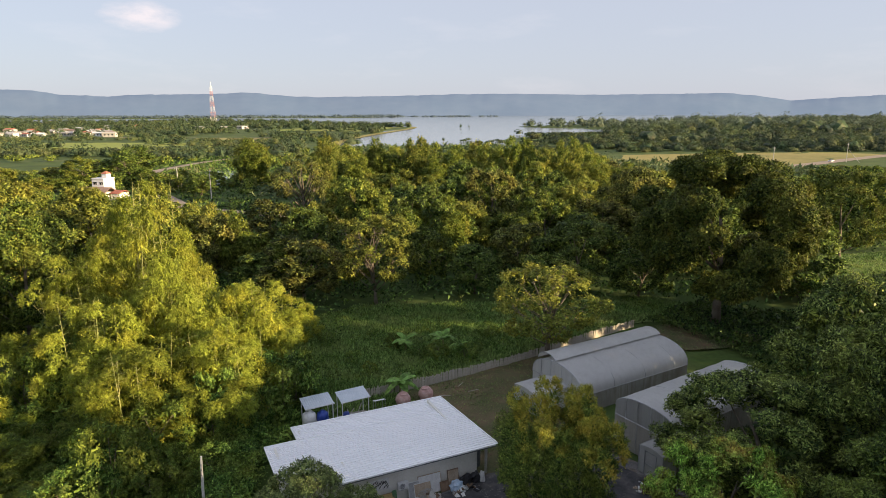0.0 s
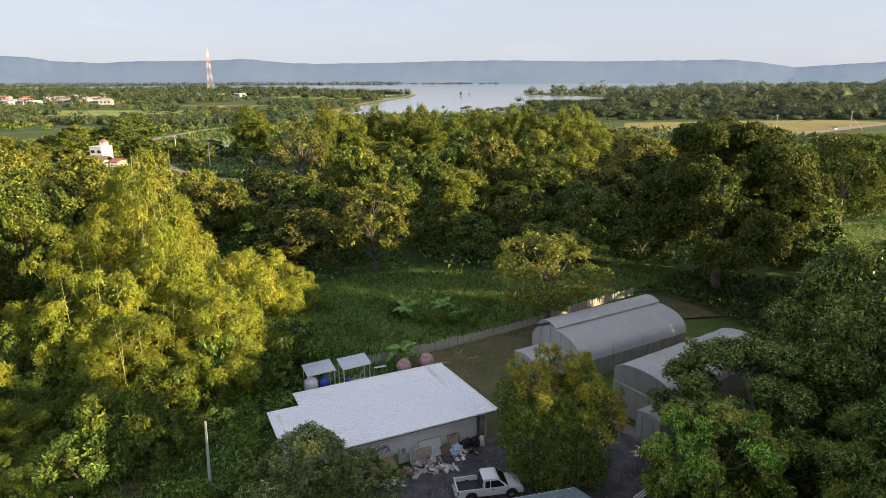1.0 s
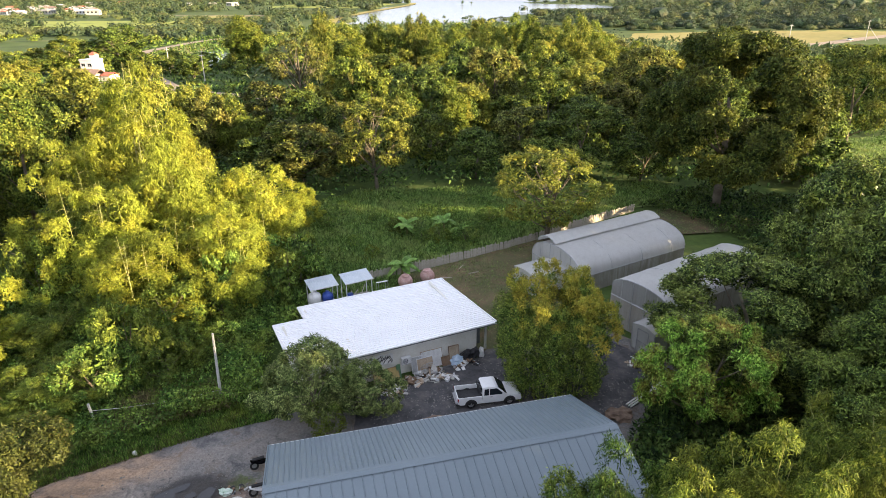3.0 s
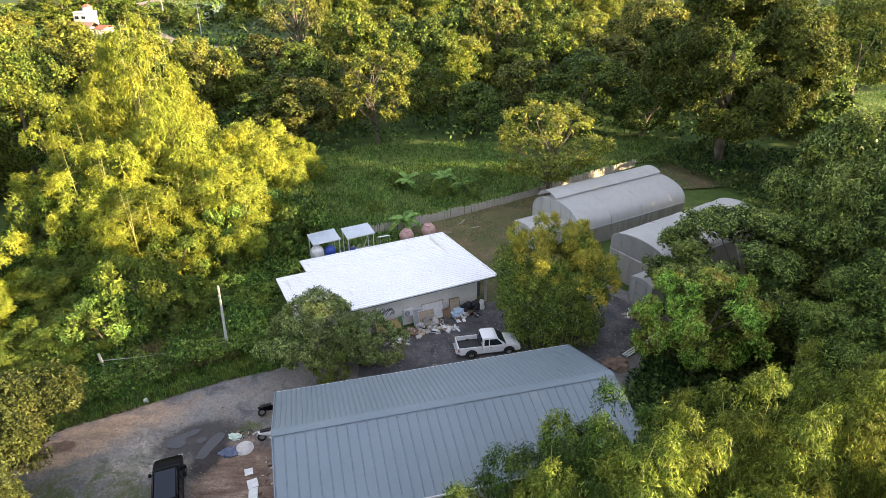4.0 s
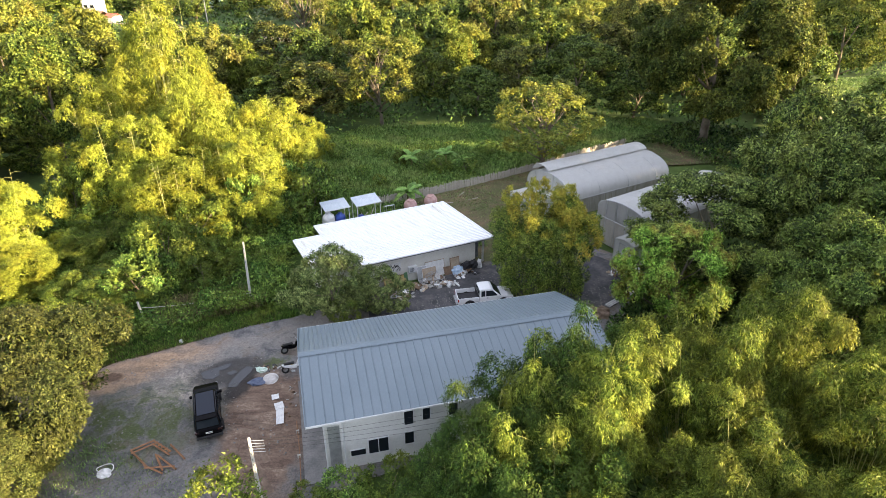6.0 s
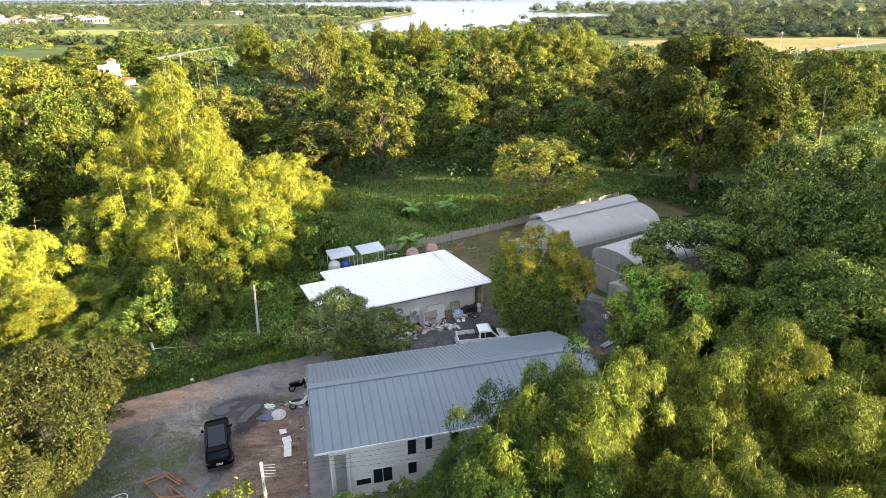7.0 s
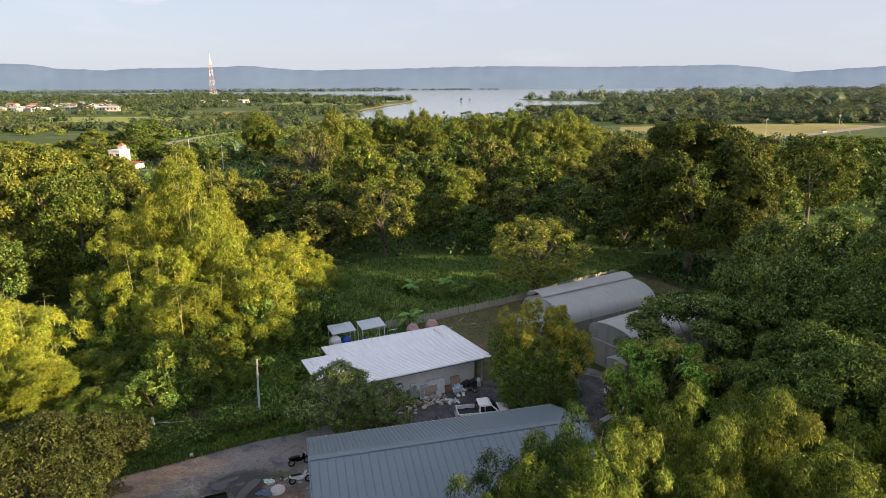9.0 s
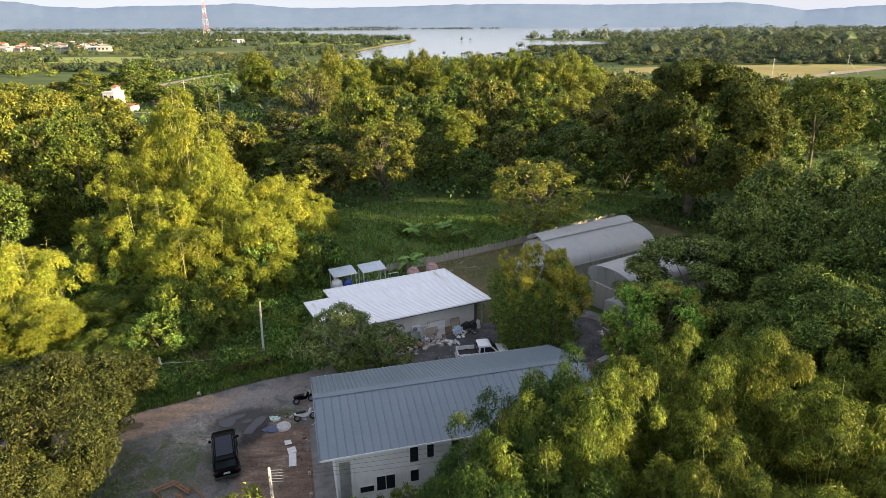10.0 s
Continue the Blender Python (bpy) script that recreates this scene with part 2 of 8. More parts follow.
def tube(bm, pts, radii, sides=8, caps=True):
    """A bent, tapered tube through the points."""
    pts = [Vector(p) for p in pts]
    rings = []
    for i, p in enumerate(pts):
        d = (pts[min(i + 1, len(pts) - 1)] - pts[max(i - 1, 0)]).normalized()
        a = d.orthogonal().normalized() if abs(d.z) > 0.95 else d.cross(Vector((0, 0, 1))).normalized()
        if i and abs(d.z) > 0.95:
            a = (prev - d * prev.dot(d)).normalized()
        prev = a
        b = d.cross(a)
        r = radii[i] if hasattr(radii, "__len__") else radii
        rings.append([bm.verts.new(p + (a * math.cos(2 * math.pi * k / sides) + b * math.sin(2 * math.pi * k / sides)) * r) for k in range(sides)])
    for q, w in zip(rings, rings[1:]):
        for k in range(sides):
            bm.faces.new((q[k], q[(k + 1) % sides], w[(k + 1) % sides], w[k]))
    if caps:
        bm.faces.new(rings[0][::-1])
        bm.faces.new(rings[-1])
    return bm


def unit(a):
    return a / np.maximum(np.linalg.norm(a, axis=1, keepdims=True), 1e-6)


def leaves_mesh(name, at, along, face, length, width, mat):
    """Leaves: pointed three-cornered blades, each at its place, along its own direction and facing its own way."""
    along = unit(along)
    side = unit(np.cross(face, along))
    length = np.broadcast_to(np.asarray(length, float), (len(at),))[:, None]
    width = np.broadcast_to(np.asarray(width, float), (len(at),))[:, None]
    v = np.stack([at - side * width / 2, at + side * width / 2, at + along * length], axis=1).reshape(-1, 3)
    return fast_mesh(name, v, np.arange(len(at) * 3).reshape(-1, 3), mat)


def rand_dirs(rng, n):
    return unit(rng.normal(size=(n, 3)))


# ---- trees ----


def crown_lobes(rng, n, radius, z0, z1, lobe):
    """Centres and sizes of the rounded masses of an uneven crown between z0 and z1."""
    half, mid = (z1 - z0) / 2, (z0 + z1) / 2
    ax = np.array([max(radius - lobe * 0.8, 0.2), max(radius - lobe * 0.8, 0.2), max(half - lobe * 0.65, 0.2)])
    c, s = [], []
    turn = rng.random() * 6.28
    for k in range(n):
        h = 1 - 2 * (k + 0.5) / n
        a = turn + k * 2.39996 + rng.normal() * 0.25
        q = math.sqrt(max(0.0, 1 - h * h))
        lop = 1 + 0.16 * math.sin(2 * a + turn) + 0.10 * math.sin(3 * a - turn)
        d = np.array([math.cos(a) * q * lop, math.sin(a) * q * lop, h]) * ax * rng.uniform(0.72, 1.03)
        d[:2] *= 1 + 0.10 * max(-h, 0) - 0.12 * max(h, 0)
        c.append(d + [0, 0, mid])
        s.append(lobe * rng.uniform(0.68, 1.2))
    return np.array(c), np.array(s)


def sprays(rng, c, s, mid, n, per, leaf, squash=0.8, droop=0.3, knots=15, tight=0.2, depth=0.28, open_under=-0.4):
    """Places, directions and facings of leaves that sit in sprays on the outside of the lobes."""
    w = s ** 2
    m = int(n * 2.2)
    idx = rng.choice(len(c), m, p=w / w.sum())
    out = unit(c - mid + np.array([0, 0, 0.15]))
    knot = unit(rand_dirs(rng, len(c) * knots).reshape(-1, 3) + np.repeat(out, knots, 0) * 0.7 + np.array([0, 0, 0.25]))
    kr = rng.uniform(0.82, 1.14, len(knot))
    j = idx * knots + rng.integers(0, knots, m)
    d = unit(knot[j] + rng.normal(size=(m, 3)) * tight * 1.25)
    close = np.clip(np.sum(d * knot[j], 1), 0, 1)
    r = s[idx] * kr[j] * (0.80 + 0.22 * close ** 6) * (1 - depth * rng.random(m) ** 2)
    at = c[idx] + d * r[:, None] * np.array([1, 1, squash])
    ok = np.sum(d * out[idx], 1) > open_under
    for k in range(len(c)):
        e = (at - c[k]) / np.array([1, 1, squash])
        ok &= (np.sum(e * e, 1) > (s[k] * 0.74) ** 2) | (idx == k)
    keep = np.flatnonzero(ok)[:n]
    at, d = at[keep], d[keep]
    n = len(keep)
    twig = unit(d * 0.8 + rand_dirs(rng, n) * 0.7 + np.array([0, 0, 0.1 - droop]))
    side = unit(np.cross(twig, d + rand_dirs(rng, n) * 0.5))
    P, A, F = [], [], []
    for k in range(per):
        f = (k + 0.5) / per
        sg = 1 if k % 2 else -1
        P.append(at + twig * (leaf * 1.5 * (f - 0.4)) + rng.normal(size=(n, 3)) * leaf * 0.3)
        A.append(twig * (0.35 + 0.5 * f) + side * sg * 0.75 + rng.normal(size=(n, 3)) * 0.25 + np.array([0, 0, -droop]))
        F.append(d * 0.75 + np.array([0, 0, 0.45]) + rng.normal(size=(n, 3)) * 0.62)
    return np.concatenate(P), np.concatenate(A), np.concatenate(F)


def tree_meshes(seed, height, radius, n_leaves, leaf, mat, lobe=2.0, lobes=18, bole=0.3, wide=0.55, trunk_r=0.22, squash=0.8, stems=1, droop=0.3, per=5, knots=15, tight=0.2, inner=0.12, limbs=9):
    rng = np.random.default_rng(seed)
    z0, mid = height * bole, np.array([0, 0, height * (1 + bole) / 2])
    c, s = crown_lobes(rng, lobes, radius, z0, height, lobe)
    c[:, 2] += height - (c[:, 2] + s * squash).max()
    # older broad leaves inside the lobes, fine ones in sprays on their outside
    n_in = int(n_leaves * inner)
    at, along, face = sprays(rng, c, s, mid, n_leaves // per, per, leaf, squash, droop, knots, tight)
    a2, al2, f2 = sprays(rng, c, s * 0.72, mid, n_in, 1, leaf, squash, 0.1, 12, 0.5, 0.3, -1.1)
    lens = np.concatenate([leaf * 1.9 * (0.7 + 0.6 * rng.random(len(a2))), leaf * (0.65 + 0.7 * rng.random(len(at)))])
    crown = leaves_mesh("crown", np.concatenate([a2, at]), np.concatenate([al2, along]), np.concatenate([f2, face]), lens, lens * wide, mat)
    bm = bmesh.new()
    for k in range(stems):
        lean = rng.normal(size=2) * 0.06 * height * (1 if stems == 1 else 1.6)
        top = height * 0.72
        pts = [(lean[0] * f * f + 0.12 * math.sin(4 * f + k), lean[1] * f * f + 0.12 * math.cos(3 * f + k) - 0.12, top * f - 0.3 * (f == 0)) for f in (0, 0.08, 0.3, 0.55, 0.8, 1)]
        tube(bm, pts, [trunk_r * q for q in (1.5, 1.05, 0.85, 0.65, 0.4, 0.15)], 7)
        for j in rng.choice(len(c), min(limbs, len(c)), replace=False):
            f = min(0.95, max(0.2, (c[j][2] - height * 0.22) / top * 0.8))
            a = Vector((lean[0] * f * f, lean[1] * f * f, top * f))
            e = Vector(c[j])
            m = (a + e) / 2 + Vector((0, 0, -0.06 * height + 0.1 * (e - a).length))
            tube(bm, [a, m, e], [trunk_r * 0.42, trunk_r * 0.25, trunk_r * 0.06], 5)
            for q in range(3):
                g = e + Vector(rng.normal(size=3)) * float(s[j]) * 0.55
                tube(bm, [m.lerp(e, 0.7), (m.lerp(e, 0.7) + g) / 2 + Vector((0, 0, 0.1)), g], [trunk_r * 0.14, trunk_r * 0.09, trunk_r * 0.03], 3, False)
    me = bpy.data.meshes.new("trunk")
    bm.to_mesh(me)
    bm.free()
    me.materials.append(M_BARK)
    me.polygons.foreach_set("use_smooth", [True] * len(me.polygons))
    return me, crown


def plant_tree(meshes, x, y, name, label, size=1.0, turn=0.0, z=0.0, group="", category="tree", high=1.0):
    m = Matrix.LocRotScale((x, y, z), Euler((0, 0, turn)), (size, size, size * high))
    t = thing(name, label, category, m, group)
    part("trunk", meshes[0], None, t)
    part("crown", meshes[1], None, t)
    return t


def bamboo_meshes(seed, height, spread, n_culms, n_leaves, leaf, mat, bare=3, plume=1.0, plumes=3, slim=0.28, tall=0.85, fall=0.62, low=0.34, foot=0.22, droop=0.45, knots=11, tight=0.19):
    """A clump of arching culms with hanging plumes of narrow leaves in small sprays."""
    rng = np.random.default_rng(seed)
    culms = []
    poles = []
    C, R = [], []
    for k in range(n_culms):
        ang = rng.random() * 2 * math.pi
        f0 = rng.random()
        out = spread * (0.12 + 0.88 * f0 ** 0.7)
        h = height * (0.62 + 0.38 * rng.random()) * (1.0 - fall * (out / spread) ** 1.6)
        dirn = np.array([math.cos(ang), math.sin(ang), 0])
        base = dirn * (0.2 + foot * out) * (rng.random() if foot < 0.5 else 1)
        fs = np.linspace(0, 1, 7)
        arch = np.array([base + dirn * (out - 0.1) * (1 - max(foot - 0.22, 0)) * f ** 1.7 + np.array([0, 0, h * (1.12 * f - 0.12 * f ** 4) - 0.2 * (f == 0)]) for f in fs])
        bm = tube(bmesh.new(), arch, list(0.045 * (1 - 0.85 * fs)), 4, False)
        me = bpy.data.meshes.new("culm")
        bm.to_mesh(me)
        bm.free()
        me.materials.append(M_CULM)
        culms.append(me)
        m = plumes
        pf = np.clip(low + (1.02 - low) * (np.arange(m) + rng.random(m)) / m, 0, 1)
        pc = np.stack([np.interp(pf, fs, arch[:, i]) for i in range(3)], 1)
        C.append(pc + rng.normal(size=(m, 3)) * np.array([0.5, 0.5, 0.3]))
        R.append(plume * (0.7 + 0.7 * rng.random(m)) * (1.0 - 0.25 * (pf > 0.9)))
    C, R = np.concatenate(C), np.concatenate(R)
    axis = np.stack([C[:, 0] * 0.3, C[:, 1] * 0.3, C[:, 2] - 1.0], 1)
    per = 6
    P, A, F = sprays(rng, C, R, axis, n_leaves // per, per, leaf, tall, droop, knots, tight, 0.34, -0.55)
    a2, al2, f2 = sprays(rng, C, R * 0.7, axis, n_leaves // 12, 1, leaf, tall, droop * 0.5, 8, 0.5, 0.3, -1.1)
    S = np.concatenate([leaf * (0.7 + 0.6 * rng.random(len(P))), leaf * 1.7 * (0.7 + 0.6 * rng.random(len(a2)))])
    crown = leaves_mesh("crown", np.concatenate([P, a2]), np.concatenate([A, al2]), np.concatenate([F, f2]), S, S * slim, mat)
    # bare upright culms that stand out of the leaves, one mesh each
    for k in range(bare):
        b2 = bmesh.new()
        ang, r0 = rng.random() * 6.28, spread * 0.55 * rng.random() ** 0.5
        lean = rng.normal(size=2) * 0.5
        h = height * (0.72 + 0.22 * rng.random())
        x0, y0 = math.cos(ang) * r0, math.sin(ang) * r0
        tube(b2, [(x0 + lean[0] * f, y0 + lean[1] * f, h * f) for f in (0.2, 0.6, 1)], [0.04, 0.028, 0.01], 5)
        for j in range(9):
            f = 0.62 + 0.042 * j
            a = rng.random() * 6.28
            p = Vector((x0 + lean[0] * f, y0 + lean[1] * f, h * f))
            tube(b2, [p, p + Vector((math.cos(a), math.sin(a), 0.25)) * 0.55, p + Vector((math.cos(a), math.sin(a), 0.0)) * 1.0], [0.012, 0.009, 0.004], 3, False)
        mb = bpy.data.meshes.new("bare_culm")
        b2.to_mesh(mb)
        b2.free()
        mb.materials.append(M_CULM)
        poles.append(mb)
    return culms, crown, poles


def plant_bamboo(meshes, x, y, label, size=1.0, turn=0.0, high=1.0, group="bamboo clumps"):
    t = thing("bamboo", label, "bamboo", Matrix.LocRotScale((x, y, 0), Euler((0, 0, turn)), (size, size, size * high)), group)
    for p in meshes[0]:
        part("culm", p, None, t)
    part("crown", meshes[1], None, t)
    for p in meshes[2]:
        part("bare_culm", p, None, t, "bare pale bamboo culm")
    return t


# ---- ground, lake and hills ----
LAKE = [(-92, 505), (-70, 468), (-35, 448), (5, 446), (32, 475), (46, 560), (52, 643), (79, 734), (120, 800), (200, 880), (262, 1000), (244, 1075), (180, 1150), (139, 1204), (146, 1290), (330, 1480), (900, 2100), (2200, 2450), (4800, 2600),
        (4800, 4700), (-300, 4700), (-380, 3100), (-1150, 2950), (-1750, 2600), (-1550, 2050), (-1080, 2020), (-900, 2300), (-420, 1800), (-265, 1417), (-120, 1300), (-74, 1244), (-80, 1100), (-111, 805), (-118, 640)]


def inside(poly, X, Y):
    r = np.zeros(X.shape, bool)
    for (x0, y0), (x1, y1) in zip(poly, poly[1:] + poly[:1]):
        hit = (y0 > Y) != (y1 > Y)
        with np.errstate(divide="ignore", invalid="ignore"):
            r ^= hit & (X < (x1 - x0) * (Y - y0) / ((y1 - y0) or 1e-9) + x0)
    return r


def spread_axis(a, b, step, far_lo, far_hi, growth):
    mid = list(np.arange(a, b + 1e-6, step))
    s, p, hi = step, b, []
    while p < far_hi:
        s *= growth
        p = min(p + s, far_hi)
        hi.append(p)
    s, p, lo = step, a, []
    while p > far_lo:
        s *= growth
        p = max(p - s, far_lo)
        lo.append(p)
    return np.array(lo[::-1] + mid + hi)


def build_ground():
    xs = spread_axis(-90, 90, 3.0, -4900, 4900, 1.08)
    ys = spread_axis(-50, 150, 3.0, -600, 4900, 1.03)
    X, Y = np.meshgrid(xs, ys)
    wob = 14 * np.sin(X / 31 + Y / 57) + 9 * np.sin(Y / 23 - X / 41)
    amp = np.clip((Y - 420) / 260, 0, 1)
    lake = inside(LAKE, X + wob * amp * 0.6, Y + wob * amp)
    Z = 0.10 * np.sin(X / 5.3 + 1) * np.sin(Y / 6.1) + 0.05 * np.sin(X / 1.9 + Y / 2.3) - 0.12
    Z[lake] = -2.0
    nx = len(xs)
    v = np.stack([X, Y, Z], -1).reshape(-1, 3)
    i = np.arange((len(ys) - 1) * nx).reshape(len(ys) - 1, nx)[:, :-1].ravel()
    q = np.stack([i, i + 1, i + nx + 1, i + nx], 1)
    return fast_mesh("ground", v, q, None, True)


M_GROUND = mottled("undergrowth_ground", (0.035, 0.06, 0.015), (0.06, 0.10, 0.02), 0.05, 1.2, 0.95, c3=(0.10, 0.12, 0.035))
ground = part("ground", build_ground(), M_GROUND, None)
tagged(ground, "uneven green ground that reaches the hazy horizon", "ground", kind="structure")

M_WATER, n_, b_ = base_mat("lake_water", 0.14, 0.0, 0.5)
b_.inputs["Base Color"].default_value = (0.30, 0.34, 0.37, 1)
bump(n_, b_, noise_tex(n_, coords(n_, 1.0, (0.25, 1.0, 1.0)), 0.35, 5), 0.12, 0.4)
bm = bmesh.new()
bm.faces.new([bm.verts.new((x, y, -0.55)) for x, y in ((-2600, 400), (4850, 400), (4850, 4850), (-2600, 4850))])
tagged(part("water", bm, M_WATER, None), "calm pale lake with faint ripples", "lake", kind="structure")

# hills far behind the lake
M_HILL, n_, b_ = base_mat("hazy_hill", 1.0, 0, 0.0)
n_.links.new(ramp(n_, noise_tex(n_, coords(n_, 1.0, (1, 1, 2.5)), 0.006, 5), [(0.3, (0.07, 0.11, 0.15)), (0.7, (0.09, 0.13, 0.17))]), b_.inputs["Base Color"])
# haze is put into the material: bluish base colour and a faint glow
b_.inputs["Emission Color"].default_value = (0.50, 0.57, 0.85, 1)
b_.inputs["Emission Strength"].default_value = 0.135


RIDGE = [(-3900, 170), (-3043, 185), (-2813, 176), (-2663, 150), (-2318, 134), (-2163, 145), (-1510, 150), (-1387, 160), (-1090, 133), (-899, 125), (-364, 131), (17, 141), (397, 143), (966, 134),
         (1871, 142), (2080, 122), (2291, 92), (2590, 110), (2918, 127), (4000, 150)]


def build_hills():
    xs = np.linspace(-3900, 4000, 420)
    top = np.interp(xs, [p for p, _ in RIDGE], [h for _, h in RIDGE])
    top = top + np.array([3.5 * noise.noise(Vector((x * 0.012, 0, 0))) + 2.0 * noise.noise(Vector((x * 0.05, 3, 0))) for x in xs])
    rows = []
    for k, (d, f) in enumerate(((4080, 0.0), (4140, 0.35), (4200, 0.7), (4260, 0.93), (4300, 1.0))):
        rows.append(np.stack([xs * d / 4300, np.full(len(xs), d) + 18 * np.sin(xs / 160 + k) * (1 - f), top * f - 2 * (1 - f)], 1))
    v = np.concatenate(rows)
    n = len(xs)
    i = np.arange(4 * n).reshape(4, n)[:, :-1].ravel()
    return fast_mesh("hills", v, np.stack([i, i + 1, i + n + 1, i + n], 1), None, True)


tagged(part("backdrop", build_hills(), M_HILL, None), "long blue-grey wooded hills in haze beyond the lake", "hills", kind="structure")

# ---- white-roofed house ----
M_WROOF = mottled("white_roof_metal", (0.87, 0.88, 0.90), (0.90, 0.90, 0.91), 0.5, 9, 0.38, 0.0, 0.5, 0.05)
M_LROOF = mottled("pale_blue_roof_metal", (0.40, 0.46, 0.52), (0.54, 0.59, 0.64), 0.8, 9, 0.45, 0.0, 0.5, 0.05)
M_GROOF = mottled("grey_roof_metal", (0.135, 0.175, 0.205), (0.165, 0.205, 0.235), 0.2, 30, 0.42, 0.0, 0.5, 0.05)
M_PLASTER = mottled("cream_plaster", (0.68, 0.66, 0.60), (0.80, 0.785, 0.73), 0.6, 10, 0.85)
M_LIME = mottled("white_limewash", (0.62, 0.62, 0.60), (0.76, 0.76, 0.74), 0.5, 8, 0.85)
M_TRIM = mottled("dark_trim", (0.10, 0.11, 0.12), (0.16, 0.17, 0.18), 1.5, 20, 0.6)
M_CONC = mottled("concrete", (0.34, 0.33, 0.31), (0.50, 0.49, 0.46), 1.2, 15, 0.85)
HOUSE = Matrix.Translation((-7.6, 39.5, 0)) @ Matrix.Rotation(radians(25.5), 4, "Z")
house = thing("house", "single-storey cream house with a white ribbed metal roof", "house", HOUSE)


def roof_z(v):
    return 3.08 - 0.075 * v


def tiled_slab(u0, u1, v0, v1, zf, rib=0.19, step=0.36, amp=0.016, drop=0.075):
    """A ribbed and stepped sheet between u0..u1 and v0..v1 that follows the height zf(v)."""
    us = np.arange(u0, u1 + 1e-6, rib / 4)
    vs = [(v0 - 0.004, -drop)] if v0 > 0 else []
    for k in range(int(math.ceil((v1 - v0) / step))):
        a, b = v0 + k * step, min(v0 + (k + 1) * step, v1)
        vs += [(a + 0.004, 0.0), (b - 0.004, -drop)]
    U, V = np.meshgrid(us, [v for v, _ in vs])
    D = np.repeat(np.array([d for _, d in vs])[:, None], len(us), 1)
    Z = zf(V) + D + amp * np.cos(2 * math.pi * U / rib)
    n = len(us)
    v = np.stack([U, V, Z], -1).reshape(-1, 3)
    i = np.arange((len(vs) - 1) * n).reshape(-1, n)[:, :-1].ravel()
    return fast_mesh("roof", v, np.stack([i, i + 1, i + n + 1, i + n], 1), M_WROOF, False)


ROOF_PIECES = ((0.0, 13.2, 0.0, 2.88), (-4.25, 13.2, 2.88, 8.8), (-1.5, 13.2, 8.8, 11.6))
for r_ in ROOF_PIECES:
    part("roof", tiled_slab(*r_, roof_z), None, house, "white ribbed metal roof sheet")
bm = bmesh.new()
for u0, u1, v0, v1 in ROOF_PIECES:
    q = [bm.verts.new((u, v, roof_z(v) - 0.09)) for u, v in ((u0, v0), (u0, v1), (u1, v1), (u1, v0))]
    bm.faces.new(q)
part("soffit", bm, M_CONC, house)
for a, b in (((0, 0), (13.2, 0)), ((13.2, 0), (13.2, 11.6)), ((13.2, 11.6), (-1.5, 11.6)), ((-1.5, 11.6), (-1.5, 8.8)), ((-1.5, 8.8), (-4.25, 8.8)), ((-4.25, 8.8), (-4.25, 2.88)), ((-4.25, 2.88), (0, 2.88)), ((0, 2.88), (0, 0))):
    A, B = Vector((*a, roof_z(a[1]))), Vector((*b, roof_z(b[1])))
    d = (B - A).normalized()
    n = Vector((d.y, -d.x, 0))
    # white fascia with a thin dark strip below it along every edge
    for name_, w0, w1, h0, h1, mat_ in (("fascia", -0.02, 0.05, -0.07, 0.05, M_WROOF), ("dark_underline", -0.02, 0.035, -0.17, -0.072, M_TRIM)):
        bm = bmesh.new()
        vs = [bm.verts.new(p + n * w + Vector((0, 0, h))) for p in (A, B) for w, h in ((w0, h0), (w1, h0), (w1, h1), (w0, h1))]
        for f in ((0, 1, 2, 3), (7, 6, 5, 4), (0, 4, 5, 1), (1, 5, 6, 2), (2, 6, 7, 3), (3, 7, 4, 0)):
            bm.faces.new([vs[i] for i in f])
        part(name_, bm, mat_, house)
for u0, u1, v0, v1 in ((0.75, 11.6, 0.75, 0.95), (11.45, 11.65, 0.95, 10.8), (-0.9, 11.45, 10.7, 10.9), (-3.6, -3.4, 3.3, 8.1), (-3.4, 0.75, 3.3, 3.5), (0.75, 0.95, 0.95, 3.3), (-3.4, -0.9, 7.9, 8.1), (-1.1, -0.9, 8.1, 10.7)):
    part("wall", boxed(u0, u1, v0, v1, -0.2, roof_z((v0 + v1) / 2) - 0.1), M_PLASTER, house)

# ---- grey-roofed building ----
BARN = Matrix.Translation((-10.72, 28.45, 0)) @ Matrix.Rotation(radians(15.0), 4, "Z")
barn = thing("building", "long plastered building with a grey ribbed metal gable roof", "building", BARN)
B_LEN, B_RIDGE, B_FRONT = 19.75, -5.9, -10.8


def barn_z(v):
    return np.where(v > B_RIDGE, 4.07 + (0 - v) / 5.9 * 2.1, 6.17 - (B_RIDGE - v) / 4.9 * 1.53)


def ribbed(v0, v1, pitch, h, w, mat, zf=barn_z, u0=0.0, u1=B_LEN):
    """Sheet metal with raised seams that run down the slope."""
    prof = []
    u = u0
    while u < u1 - 1e-6:
        prof += [(u, 0), (u + w, h), (u + 2 * w, h), (u + 3 * w, 0)]
        u += pitch
    prof.append((u1, 0))
    vs = np.linspace(v0, v1, 7)
    U, V = np.meshgrid([p[0] for p in prof], vs)
    Z = zf(V) + np.array([p[1] for p in prof])[None, :]
    n = len(prof)
    vv = np.stack([U, V, Z], -1).reshape(-1, 3)
    i = np.arange(6 * n).reshape(6, n)[:, :-1].ravel()
    return fast_mesh("roof", vv, np.stack([i, i + 1, i + n + 1, i + n], 1), mat)


